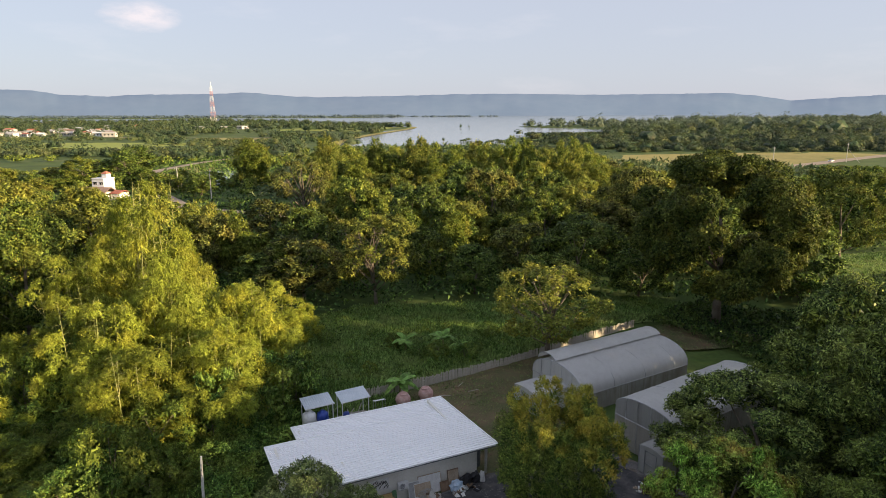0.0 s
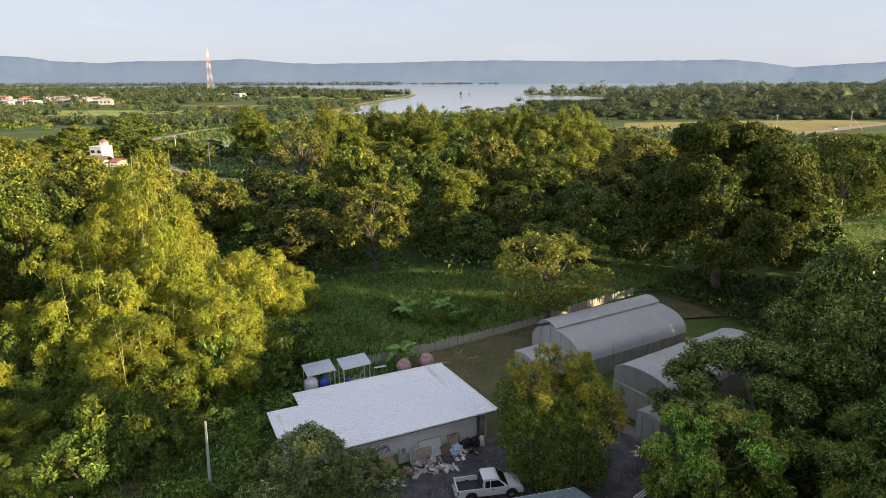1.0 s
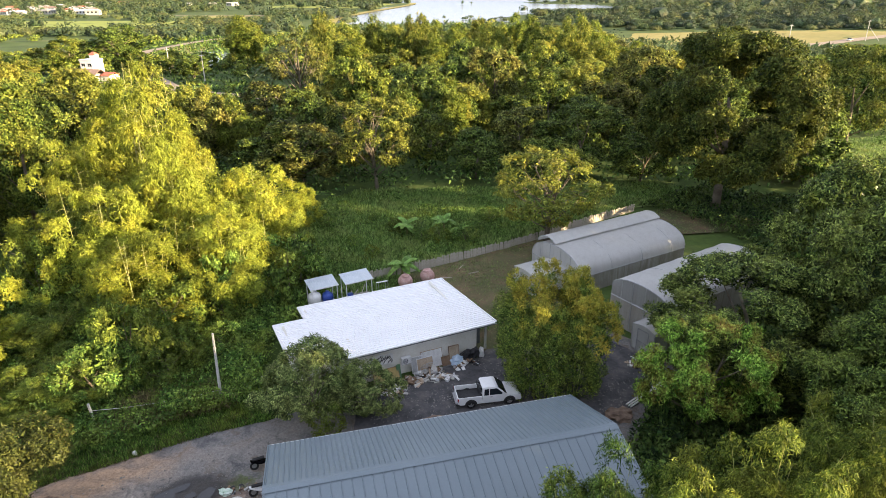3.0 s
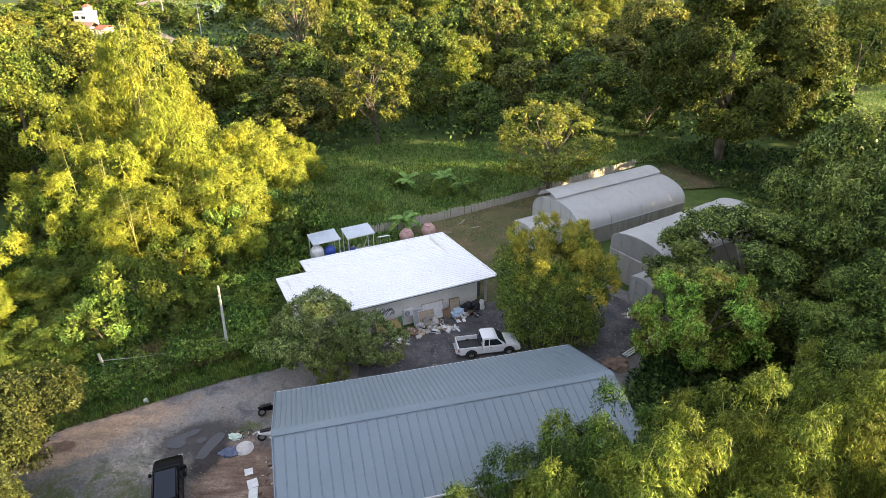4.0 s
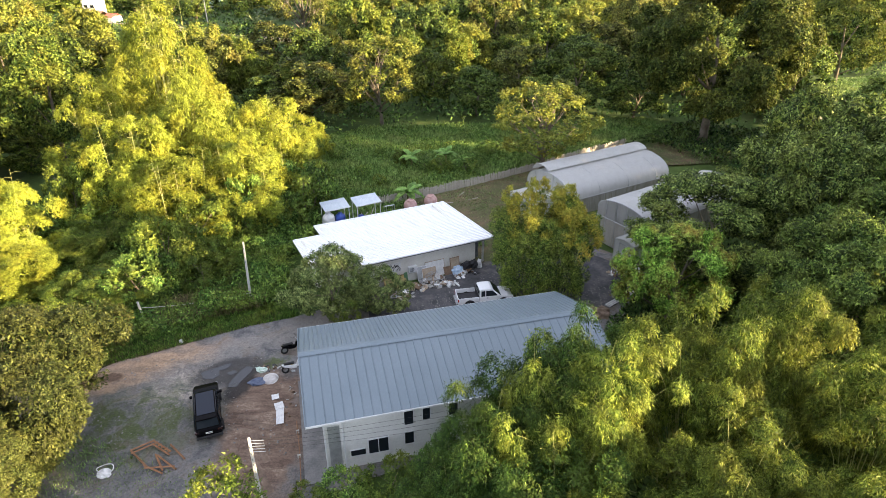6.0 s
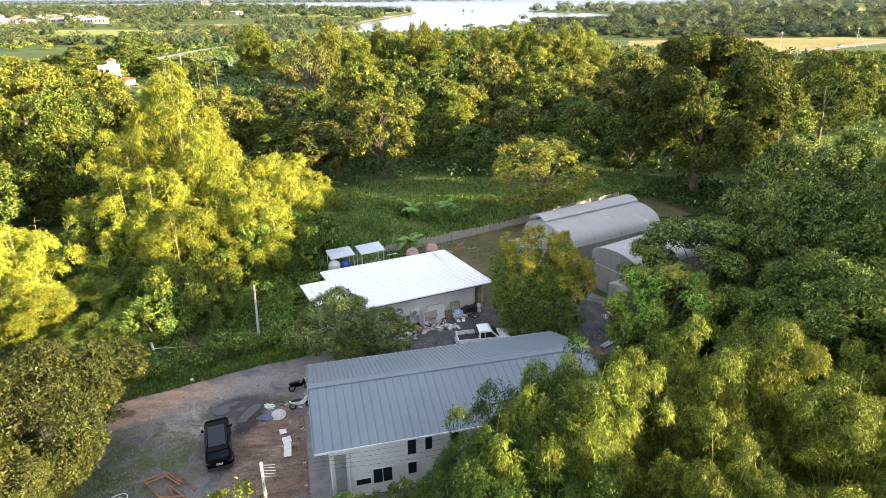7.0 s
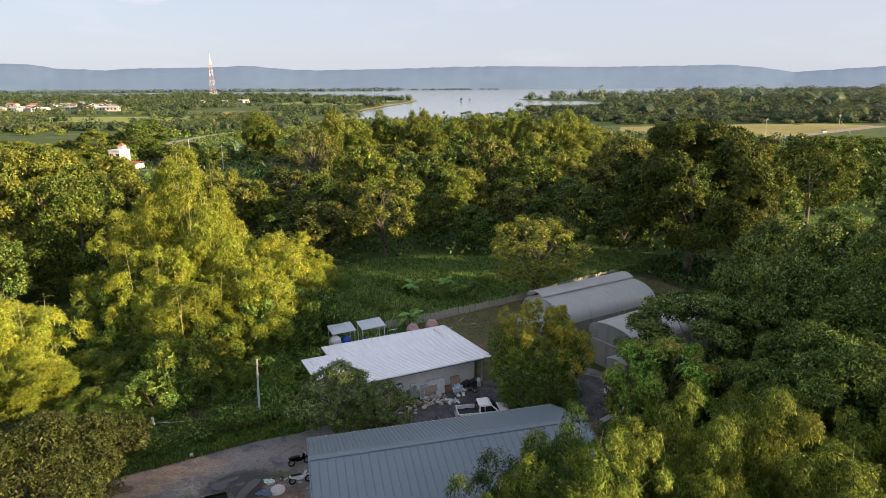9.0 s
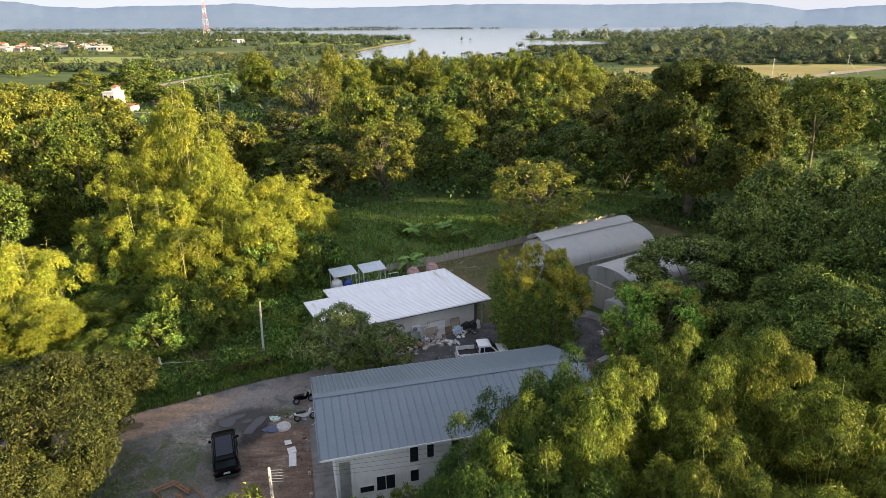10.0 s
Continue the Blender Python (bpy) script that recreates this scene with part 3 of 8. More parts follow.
part("roof", ribbed(0.0, B_RIDGE, 0.30, 0.055, 0.036, M_GROOF), None, barn, "narrow-ribbed grey metal roof slope")
part("roof", ribbed(B_RIDGE, B_FRONT, 0.55, 0.045, 0.018, M_GROOF), None, barn, "grey metal roof slope with wide-set seams")
bm = bmesh.new()
for u0, u1 in ((-0.02, B_LEN + 0.02),):
    for v0, v1 in ((B_RIDGE - 0.3, B_RIDGE), (B_RIDGE, B_RIDGE + 0.3)):
        bm.faces.new([bm.verts.new((u, v, float(barn_z(np.array(v))) + 0.06)) for u, v in ((u0, v0), (u1, v0), (u1, v1), (u0, v1))])
part("ridge_cap", bm, M_GROOF, barn)
for u0, u1, v0, v1 in ((0.9, 19.0, -0.9, -0.7), (0.9, 1.1, -9.8, -0.9), (18.8, 19.0, -9.8, -0.9), (0.9, 19.0, -10.0, -9.8)):
    zt = float(min(barn_z(np.array(v0)), barn_z(np.array(v1)))) - 0.05
    part("wall", boxed(u0, u1, v0, v1, -0.2, zt), M_LIME, barn)
for u in (0.9, 18.8):
    bm = bmesh.new()
    pr = [(-0.9, 4.2), (B_RIDGE, 6.0), (-9.8, 4.75)]
    f = [bm.verts.new((u, v, z)) for v, z in pr]
    g = [bm.verts.new((u + 0.2, v, z)) for v, z in pr]
    bm.faces.new(f), bm.faces.new(g[::-1])
    for i in range(3):
        bm.faces.new((f[i], g[i], g[(i + 1) % 3], f[(i + 1) % 3]))
    part("gable", bm, M_PLASTER, barn)

# ---- greenhouses ----


def sheet(rows, mat, smooth=True, name="sheet"):
    """A sheet through rows of points, all rows of one length."""
    v = np.asarray(rows, float)
    r, n = v.shape[:2]
    i = np.arange((r - 1) * n).reshape(r - 1, n)[:, :-1].ravel()
    return fast_mesh(name, v.reshape(-1, 3), np.stack([i, i + 1, i + n + 1, i + n], 1), mat, smooth)


def pipe(p, q, r=0.03, sides=6):
    return tube(bmesh.new(), [p, q], r, sides)


def tunnel(x, y, turn, length, half, side, rise, vent, porch, label, skirt=0.0):
    """An arched film tunnel on low side walls; the middle of its front end stands at (x, y)."""
    t = thing("greenhouse", label, "greenhouse", Matrix.Translation((x, y, 0)) @ Matrix.Rotation(radians(turn), 4, "Z"), "greenhouses")
    a = np.linspace(0, math.pi, 29)
    Yc, Zc = half * np.cos(a), side + rise * np.sin(a) ** 0.8
    bays = max(4, int(length / 2.0))
    xs = np.linspace(0, length, bays * 2 + 1)
    part("film_cover", sheet([[(xx, yy, zz - 0.05 * (k % 2) * math.sin(b) + 0.02 * math.sin(xx * 3 + yy * 2)) for yy, zz, b in zip(Yc, Zc, a)] for k, xx in enumerate(xs)], M_FILM), None, t)
    for s in (-1, 1):
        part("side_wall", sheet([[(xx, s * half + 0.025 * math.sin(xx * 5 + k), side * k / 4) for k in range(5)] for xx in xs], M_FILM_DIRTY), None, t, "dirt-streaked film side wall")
        part("eave_rail", pipe((0, s * (half + 0.04), side), (length, s * (half + 0.04), side), 0.035), M_STEEL, t)
    for xx in (0.0, length):
        bm = bmesh.new()
        bm.faces.new([bm.verts.new((xx, yy, zz - 0.03)) for yy, zz in zip(Yc, Zc)] + [bm.verts.new((xx, -half, 0)), bm.verts.new((xx, half, 0))])
        part("end_wall", bm, M_FILM_CLEAR if skirt else M_FILM, t)
        part("end_hoop", tube(bmesh.new(), [(xx, yy, zz) for yy, zz in zip(Yc, Zc)], 0.045, 6), M_STEEL, t)
        part("end_rail", pipe((xx - 0.05, -half, skirt or side), (xx - 0.05, half, skirt or side), 0.045), M_STEEL, t)
        if skirt:
            part("end_panel", sheet([[(xx - 0.03 + 0.02 * math.sin(p * 4), p, z) for p in np.linspace(-half, half, 15)] for z in (0, skirt / 2, skirt)], M_FILM_TAN), None, t, "tan dusty film panel across the end")
        for f in (-0.62, -0.22, 0.22, 0.62):
            zz = float(np.interp(-f * half, -Yc[::1], Zc))
            part("end_post", pipe((xx - 0.05, f * half, 0), (xx - 0.05, f * half, zz), 0.03), M_STEEL, t)
    for xx in xs[4:-1:4]:
        part("hoop", tube(bmesh.new(), [(xx, yy * 1.004, zz - 0.015) for yy, zz in zip(Yc, Zc)], 0.022, 5), M_STEEL, t)
    if vent:
        b = np.linspace(0.02, math.pi * 0.80, 14)
        yy, zz = 1.45 + 1.6 * np.cos(b), side + rise - 0.42 + 1.0 * np.sin(b)
        part("ridge_vent", sheet([[(xx, p, q + 0.015 * math.sin(xx * 4)) for p, q in zip(yy, zz)] for xx in xs], M_FILM), None, t, "raised curved film ridge vent")
        for xx in (0.0, length):
            part("vent_hoop", tube(bmesh.new(), [(xx, p, q) for p, q in zip(yy, zz)], 0.04, 6), M_STEEL, t)
    # porch with a slightly bowed roof and a framed door
    dx, y0, y1, h = porch
    ya = np.linspace(y0, y1, 7)
    part("porch_roof", sheet([[(xx, p, h + 0.28 * math.sin(math.pi * (p - y0) / (y1 - y0))) for p in ya] for xx in (-dx - 0.06, -dx / 2, -0.03)], M_FILM), None, t)
    bm = bmesh.new()
    bm.faces.new([bm.verts.new((-dx, p, h + 0.26 * math.sin(math.pi * (p - y0) / (y1 - y0)))) for p in ya] + [bm.verts.new((-dx, y1, 0)), bm.verts.new((-dx, y0, 0))])
    part("porch_front", bm, M_FILM, t)
    for p in (y0, y1):
        part("porch_side", boxed(-dx, -0.04, p - 0.012, p + 0.012, 0, h), M_FILM, t)
        for xx in (-dx, -0.1):
            part("porch_post", pipe((xx, p, 0), (xx, p, h), 0.045), M_STEEL, t)
        part("porch_rail", pipe((-dx, p, h), (-0.1, p, h), 0.035), M_STEEL, t)
    c = (y0 + y1) / 2
    w = min(0.6, (y1 - y0) * 0.3)
    bm = bmesh.new()
    for p in ((c - w, c - w + 0.06), (c + w - 0.06, c + w)):
        box(bm, -dx - 0.05, -dx - 0.015, p[0], p[1], 0.05, h - 0.2)
    for z in (0.05, 1.0, h - 0.26):
        box(bm, -dx - 0.05, -dx - 0.015, c - w, c + w, z, z + 0.06)
    part("door_frame", bm, M_STEEL, t)
    return t


def film(name, c1, c2, streak):
    m = mottled(name, c1, c2, 0.25, 40, 0.42, 0.0, 0.4, 0.03)
    n = m.node_tree
    b = n.nodes["Principled BSDF"]
    old = b.inputs["Base Color"].links[0].from_socket
    col = mixc(n, ramp(n, noise_tex(n, coords(n, 1.0, (2.2, 2.2, 0.12)), 1.0, 5), [(0.45, (0, 0, 0)), (0.75, (streak,) * 3)]), old, (0.20, 0.18, 0.13))
    n.links.new(col, b.inputs["Base Color"])
    tr = n.nodes.new("ShaderNodeBsdfTranslucent")
    n.links.new(col, tr.inputs[0])
    mx = n.nodes.new("ShaderNodeMixShader")
    mx.inputs[0].default_value = 0.35
    n.links.new(b.outputs[0], mx.inputs[1])
    n.links.new(tr.outputs[0], mx.inputs[2])
    n.links.new(mx.outputs[0], n.nodes["Material Output"].inputs[0])
    return m


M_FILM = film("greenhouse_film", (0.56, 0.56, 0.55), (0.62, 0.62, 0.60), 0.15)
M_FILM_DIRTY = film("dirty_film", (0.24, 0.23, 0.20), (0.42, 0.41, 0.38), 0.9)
M_FILM_TAN = film("dusty_film", (0.36, 0.34, 0.30), (0.46, 0.44, 0.40), 0.3)
M_FILM_CLEAR = film("clear_film", (0.50, 0.51, 0.51), (0.58, 0.58, 0.57), 0.2)
M_FILM_CLEAR.node_tree.nodes["Principled BSDF"].inputs["Alpha"].default_value = 0.45
M_STEEL = mottled("galvanised_steel", (0.36, 0.37, 0.38), (0.50, 0.51, 0.52), 2, 20, 0.45, 0.6, 0.5, 0.05)
tunnel(11.5, 59.5, 31.0, 15.8, 3.9, 1.95, 2.2, True, (4.2, -1.9, 1.6, 2.2), "arched greenhouse of whitish film with a raised ridge vent")
tunnel(17.2, 48.3, 33.5, 15.5, 3.2, 3.75, 1.3, False, (1.9, -3.6, -1.2, 2.4), "arched greenhouse of whitish film on tall side walls", 2.9)

# ---- yard, track and clearing ----


def jagged(poly, step=0.7, amp=0.35, seed=0):
    out = []
    for k, ((x0, y0), (x1, y1)) in enumerate(zip(poly, poly[1:] + poly[:1])):
        n = max(1, int(math.hypot(x1 - x0, y1 - y0) / step))
        for i in range(n):
            f = i / n
            p = Vector((x0 + (x1 - x0) * f, y0 + (y1 - y0) * f, seed))
            out.append((p.x + amp * noise.noise(p * 0.7), p.y + amp * noise.noise(p * 0.7 + Vector((9, 3, 0)))))
    return out


def patch(name, poly, z, mat, label, category, step=0.7, amp=0.35, seed=0, kind="structure"):
    bm = bmesh.new()
    f = bm.faces.new([bm.verts.new((x, y, z)) for x, y in jagged(poly, step, amp, seed)])
    if f.normal.z < 0:
        f.normal_flip()
    bmesh.ops.triangulate(bm, faces=bm.faces[:])
    return tagged(part(name, bm, mat, None), label, category, kind=kind)


def blob(n, vec, x, y, rx, ry, turn=0.0, top=1.0, edge=0.45):
    """A soft round mask about a spot of the plan: top inside, nothing outside."""
    mp = n.nodes.new("ShaderNodeMapping")
    mp.vector_type = "TEXTURE"
    mp.inputs["Location"].default_value = (x, y, 0)
    mp.inputs["Rotation"].default_value = (0, 0, radians(turn))
    mp.inputs["Scale"].default_value = (rx, ry, 50)
    n.links.new(vec, mp.inputs[0])
    ln = n.nodes.new("ShaderNodeVectorMath")
    ln.operation = "LENGTH"
    n.links.new(mp.outputs[0], ln.inputs[0])
    mr = n.nodes.new("ShaderNodeMapRange")
    mr.interpolation_type = "SMOOTHSTEP"
    mr.inputs[1].default_value, mr.inputs[2].default_value = 1.0 + edge, 1.0 - edge
    mr.inputs[4].default_value = top
    n.links.new(ln.outputs["Value"], mr.inputs[0])
    return mr.outputs[0]


def times(n, a, b):
    m = n.nodes.new("ShaderNodeMath")
    m.operation, m.use_clamp = "MULTIPLY", True
    n.links.new(a, m.inputs[0])
    n.links.new(b, m.inputs[1])
    return m.outputs[0]


def drift(n, vec, scale, reach):
    """The place moved about by noise, so that stains get ragged rims."""
    t = n.nodes.new("ShaderNodeTexNoise")
    t.inputs["Scale"].default_value, t.inputs["Detail"].default_value, t.inputs["Roughness"].default_value = scale, 5, 0.62
    n.links.new(vec, t.inputs["Vector"])
    a = n.nodes.new("ShaderNodeVectorMath")
    a.operation = "MULTIPLY_ADD"
    a.inputs[1].default_value, a.inputs[2].default_value = (reach, reach, 0), (-reach / 2, -reach / 2, 0)
    n.links.new(t.outputs["Color"], a.inputs[0])
    o = n.nodes.new("ShaderNodeVectorMath")
    n.links.new(vec, o.inputs[0])
    n.links.new(a.outputs[0], o.inputs[1])
    return o.outputs[0]


def yard_material():
    """Trodden grey gravel with orange sand, red clay, wet mud and moss, all running into one another."""
    m, n, b = base_mat("yard_dirt", 0.9, 0, 0.3)
    v = coords(n, 1.0)
    bent = drift(n, v, 0.45, 4.2)
    grit = noise_tex(n, v, 7.0, 9, 0.8)
    grain = ramp(n, grit, [(0.32, (0.1, 0.1, 0.1)), (0.68, (0.92, 0.92, 0.92))])
    mid = noise_tex(n, bent, 0.55, 7, 0.7)
    streak = noise_tex(n, coords(n, 1.0, (0.25, 1.1, 1)), 1.0, 6, 0.65)
    col = ramp(n, mid, [(0.28, (0.075, 0.075, 0.08)), (0.42, (0.12, 0.118, 0.118)), (0.52, (0.185, 0.175, 0.168)), (0.60, (0.14, 0.118, 0.10)), (0.74, (0.255, 0.21, 0.175))])
    # orange sand on the track, pale gravel beside it
    loose = ramp(n, mid, [(0.3, (0.45, 0.45, 0.45)), (0.55, (1, 1, 1))])
    sand = ramp(n, streak, [(0.34, (0.26, 0.185, 0.13)), (0.6, (0.45, 0.30, 0.19))])
    col = mixc(n, times(n, blob(n, bent, -24.2, 28.4, 6.4, 1.7, 27, 0.95, 0.5), loose), col, sand)
    pale = ramp(n, noise_tex(n, bent, 1.1, 6, 0.7), [(0.38, (0.12, 0.115, 0.115)), (0.62, (0.40, 0.35, 0.30))])
    col = mixc(n, times(n, blob(n, bent, -19.2, 27.0, 3.0, 2.4, 20, 0.9, 0.6), loose), col, pale)
    col = mixc(n, times(n, blob(n, bent, -13.8, 33.2, 7.5, 1.1, 33, 0.7, 0.6), loose), col, (0.245, 0.225, 0.205))
    # red clay by the building, drawn out by wheels
    clay = ramp(n, noise_tex(n, drift(n, coords(n, 1.0, (0.45, 1.5, 1)), 0.5, 1.2), 1.0, 7, 0.7), [(0.30, (0.075, 0.052, 0.042)), (0.45, (0.155, 0.105, 0.078)), (0.56, (0.20, 0.14, 0.105)), (0.66, (0.33, 0.255, 0.195))])
    col = mixc(n, blob(n, bent, -12.2, 22.4, 2.9, 6.4, 12, 1.0, 0.28), col, clay)
    # moss and thin weeds
    moss = ramp(n, noise_tex(n, bent, 0.5, 7, 0.75), [(0.42, (0, 0, 0)), (0.58, (0.9, 0.9, 0.9))])
    for x, y, rx, ry in ((-21.5, 22.8, 5.5, 3.6), (-13.3, 29.9, 1.5, 1.0), (-30, 22.5, 6, 3)):
        col = mixc(n, times(n, blob(n, bent, x, y, rx, ry, 20, 1.0, 0.5), moss), col, (0.075, 0.098, 0.032))
    # wet mud round the puddles and two old stains in the sand
    wet = None
    for x, y, rx, ry, a in ((-16.4, 28.6, 2.7, 1.5, 22), (-15.2, 27.1, 1.0, 1.9, -10), (-25.1, 27.8, 1.0, 0.45, 10), (-26.3, 27.0, 0.7, 0.35, 30)):
        w = blob(n, drift(n, v, 1.1, 1.3), x, y, rx, ry, a, 0.85, 0.3)
        col = mixc(n, w, col, (0.024, 0.022, 0.022) if y > 28 or x > -20 else (0.12, 0.075, 0.052))
        wet = wet or w
    col = mixc(n, 0.55, col, grain, "OVERLAY")
    n.links.new(col, b.inputs["Base Color"])
    n.links.new(ramp(n, wet, [(0.2, (0.92, 0.92, 0.92)), (0.8, (0.5, 0.5, 0.5))]), b.inputs["Roughness"])
    bump(n, b, grit, 0.5, 0.06)
    return m


M_YARD = yard_material()
M_GRAVEL = mottled("dark_gravel", (0.038, 0.038, 0.042), (0.075, 0.074, 0.078), 0.7, 3.5, 0.9, c3=(0.13, 0.12, 0.115), relief=1.0)
M_CLAY = mottled("red_clay", (0.11, 0.078, 0.06), (0.19, 0.135, 0.10), 1.1, 5, 0.8, c3=(0.31, 0.235, 0.18), relief=1.0)
M_DRY = mottled("dry_lawn", (0.06, 0.085, 0.026), (0.115, 0.098, 0.05), 0.35, 4, 0.95, c3=(0.19, 0.125, 0.075), relief=0.6)
M_LAWN = mottled("meadow_ground", (0.11, 0.16, 0.045), (0.17, 0.235, 0.07), 0.2, 4, 0.95, c3=(0.20, 0.22, 0.08), relief=0.5)
M_FIELD = mottled("dry_field", (0.17, 0.17, 0.05), (0.27, 0.235, 0.08), 0.01, 0.2, 0.95, c3=(0.22, 0.26, 0.06), relief=0)
M_PADDY = mottled("green_field", (0.17, 0.23, 0.05), (0.25, 0.29, 0.06), 0.008, 0.2, 0.95, c3=(0.30, 0.28, 0.10), relief=0)
M_ASPHALT = mottled("pale_road", (0.24, 0.20, 0.165), (0.34, 0.275, 0.215), 0.05, 1.5, 0.9, relief=0)

patch("ground_yard", [(-38, 18), (-38, 25.2), (-30, 27), (-25.5, 29.6), (-21.5, 31.8), (-16.5, 34.6), (-12.8, 36.0), (-9, 38.4), (-3.5, 41), (3.2, 45.5), (9.5, 49), (14, 50), (17.5, 46.5), (19.5, 42), (16, 38.2), (13.5, 34), (12, 26), (-8, 17), (-8.5, 9), (-24, 9), (-33, 12)], 0.05, M_YARD, "muddy yard of trodden earth, gravel and sparse weeds", "yard")
patch("road", [(-38, 21.8), (-31, 23.6), (-26, 25.6), (-20.5, 28.6), (-16, 31.3), (-12, 33.0), (-9, 34.5), (-10, 36.0), (-12.8, 35.8), (-16.5, 34.3), (-21.5, 31.5), (-25.5, 29.2), (-30, 26.5), (-38, 24.6)], 0.058, M_YARD, "gravel track with a sandy orange stretch", "track", 0.45, 0.75, 4)
patch("ground_gravel", [(-6.5, 34.2), (-7, 38), (-2.5, 41.2), (3.5, 45.4), (9, 48.3), (13, 48), (17, 45), (18.5, 42), (14, 37.5), (10, 35.3), (2, 32.5)], 0.066, M_GRAVEL, "dark grey gravel forecourt before the house", "gravel", seed=7)
patch("ground_lawn", [(1.5, 45.0), (9.5, 47.3), (15, 48.6), (15.5, 51.5), (11, 55), (9.5, 57), (11, 63), (27, 73), (36, 74), (44, 78), (34, 84), (27.5, 82), (3, 66), (-5, 61), (-2, 57), (3, 50)], 0.055, M_DRY, "patchy brown and green lawn beside the greenhouses", "lawn", seed=12)
patch("ground_meadow", [(-6, 62), (2.5, 67), (26, 83.5), (36, 86), (30, 95), (8, 92), (-14, 90), (-24, 82), (-23, 74), (-16, 62)], 0.05, M_LAWN, "green meadow of knee-high grass and weeds", "meadow", seed=15)
M_PUDDLE, n_, b_ = base_mat("puddle_water", 0.06, 0, 0.5)
b_.inputs["Base Color"].default_value = (0.035, 0.036, 0.040, 1)
n_.links.new(ramp(n_, noise_tex(n_, coords(n_), 1.3, 5), [(0.56, (0.03, 0.03, 0.03)), (0.66, (0.6, 0.6, 0.6))]), b_.inputs["Roughness"])
bump(n_, b_, noise_tex(n_, coords(n_), 3.0, 4), 0.08, 0.05)
for k, poly in enumerate(([(-18.4, 28.3), (-18.0, 28.9), (-17.1, 29.3), (-16.4, 29.3), (-16.6, 28.9), (-17.2, 28.6), (-16.9, 28.1), (-17.3, 27.7), (-18.0, 27.8)], [(-15.5, 28.6), (-15.1, 29.2), (-14.6, 29.1), (-14.9, 28.3), (-15.2, 27.4), (-15.4, 26.8), (-15.9, 26.9), (-15.8, 27.6)], [(-16.5, 28.5), (-16.0, 28.8), (-15.8, 28.4), (-16.2, 28.1)])):
    patch("puddle", poly, 0.075, M_PUDDLE, "shallow dark puddle in the muddy yard", "puddle", 0.12, 0.4, k, "stuff")
for x, y, a, l in ((-13.5, 23.7, 100, 1.6), (-12.7, 23.0, 92, 2.2), (-13.0, 22.3, 90, 1.8), (-12.0, 21.0, 48, 3.0), (-13.2, 20.0, 44, 2.4), (-11.2, 18.6, 50, 3.0)):
    bm = bmesh.new()
    m = Matrix.Translation((x, y, 0.07)) @ Matrix.Rotation(radians(a + 75), 4, "Z")
    rows = [[m @ Vector((l * (f - 0.5), w, 0.09 * math.sin(math.pi * f) * h * (1 + 0.4 * math.sin(9 * f)))) for w, h in ((-0.22, 0), (-0.1, 1), (0, 0.25), (0.1, 1), (0.22, 0))] for f in np.linspace(0, 1, 14)]
    bm.free()
    tagged(part("earth_ridge", sheet([[tuple(p) for p in r] for r in rows], M_CLAY), None, None), "low ridge of reddish clay left by wheels", "earth", "wheel ruts", "stuff")

# far fields and roads
patch("field", [(90, 350), (104, 390), (122, 432), (190, 446), (280, 455), (300, 420), (244, 384), (183, 334), (121, 327)], -0.02, M_FIELD, "dry yellow field between the woods", "field", 8, 5)
patch("field", [(150, 250), (210, 250), (330, 320), (280, 345), (215, 325)], -0.02, M_LAWN, "green field beside the far road", "field", 8, 5, 2)
patch("field", [(66, 116), (73, 103), (92, 112), (96, 130), (78, 126)], 0.05, M_LAWN, "small sunlit grass clearing in the wood", "clearing", 3, 2, 3)
patch("field", [(-345, 512), (-225, 518), (-262, 628), (-410, 628)], -0.02, M_PADDY, "bright green paddy field on the plain", "field", 9, 6, 4)
patch("field", [(-282, 688), (-200, 684), (-212, 742), (-300, 742)], -0.02, M_FIELD, "dry yellow field strip on the plain", "field", 9, 6, 5)
patch("field", [(-290, 1010), (-135, 960), (-90, 1200), (-260, 1380)], -0.02, M_PADDY, "green field behind the lake shore", "field", 15, 9, 6)
patch("field", [(-900, 980), (-420, 820), (-420, 960), (-880, 1150)], -0.02, M_PADDY, "green field near the town", "field", 15, 9, 7)


def ribbon(name, pts, width, z, mat, label, category="road"):
    pts = [Vector((*p, z)) for p in pts]
    fine = []
    for i in range(len(pts) - 1):
        p0, p1, p2, p3 = pts[max(i - 1, 0)], pts[i], pts[i + 1], pts[min(i + 2, len(pts) - 1)]
        for k in range(8):
            t = k / 8
            fine.append(0.5 * ((2 * p1) + (p2 - p0) * t + (2 * p0 - 5 * p1 + 4 * p2 - p3) * t * t + (3 * p1 - p0 - 3 * p2 + p3) * t ** 3))
    fine.append(pts[-1])
    rows = []
    for i, p in enumerate(fine):
        d = (fine[min(i + 1, len(fine) - 1)] - fine[max(i - 1, 0)]).normalized()
        s = Vector((-d.y, d.x, 0)) * width / 2
        rows.append([tuple(p - s), tuple(p), tuple(p + s)])
    return tagged(part(name, sheet(rows, mat, False), None, None), label, category, kind="structure")


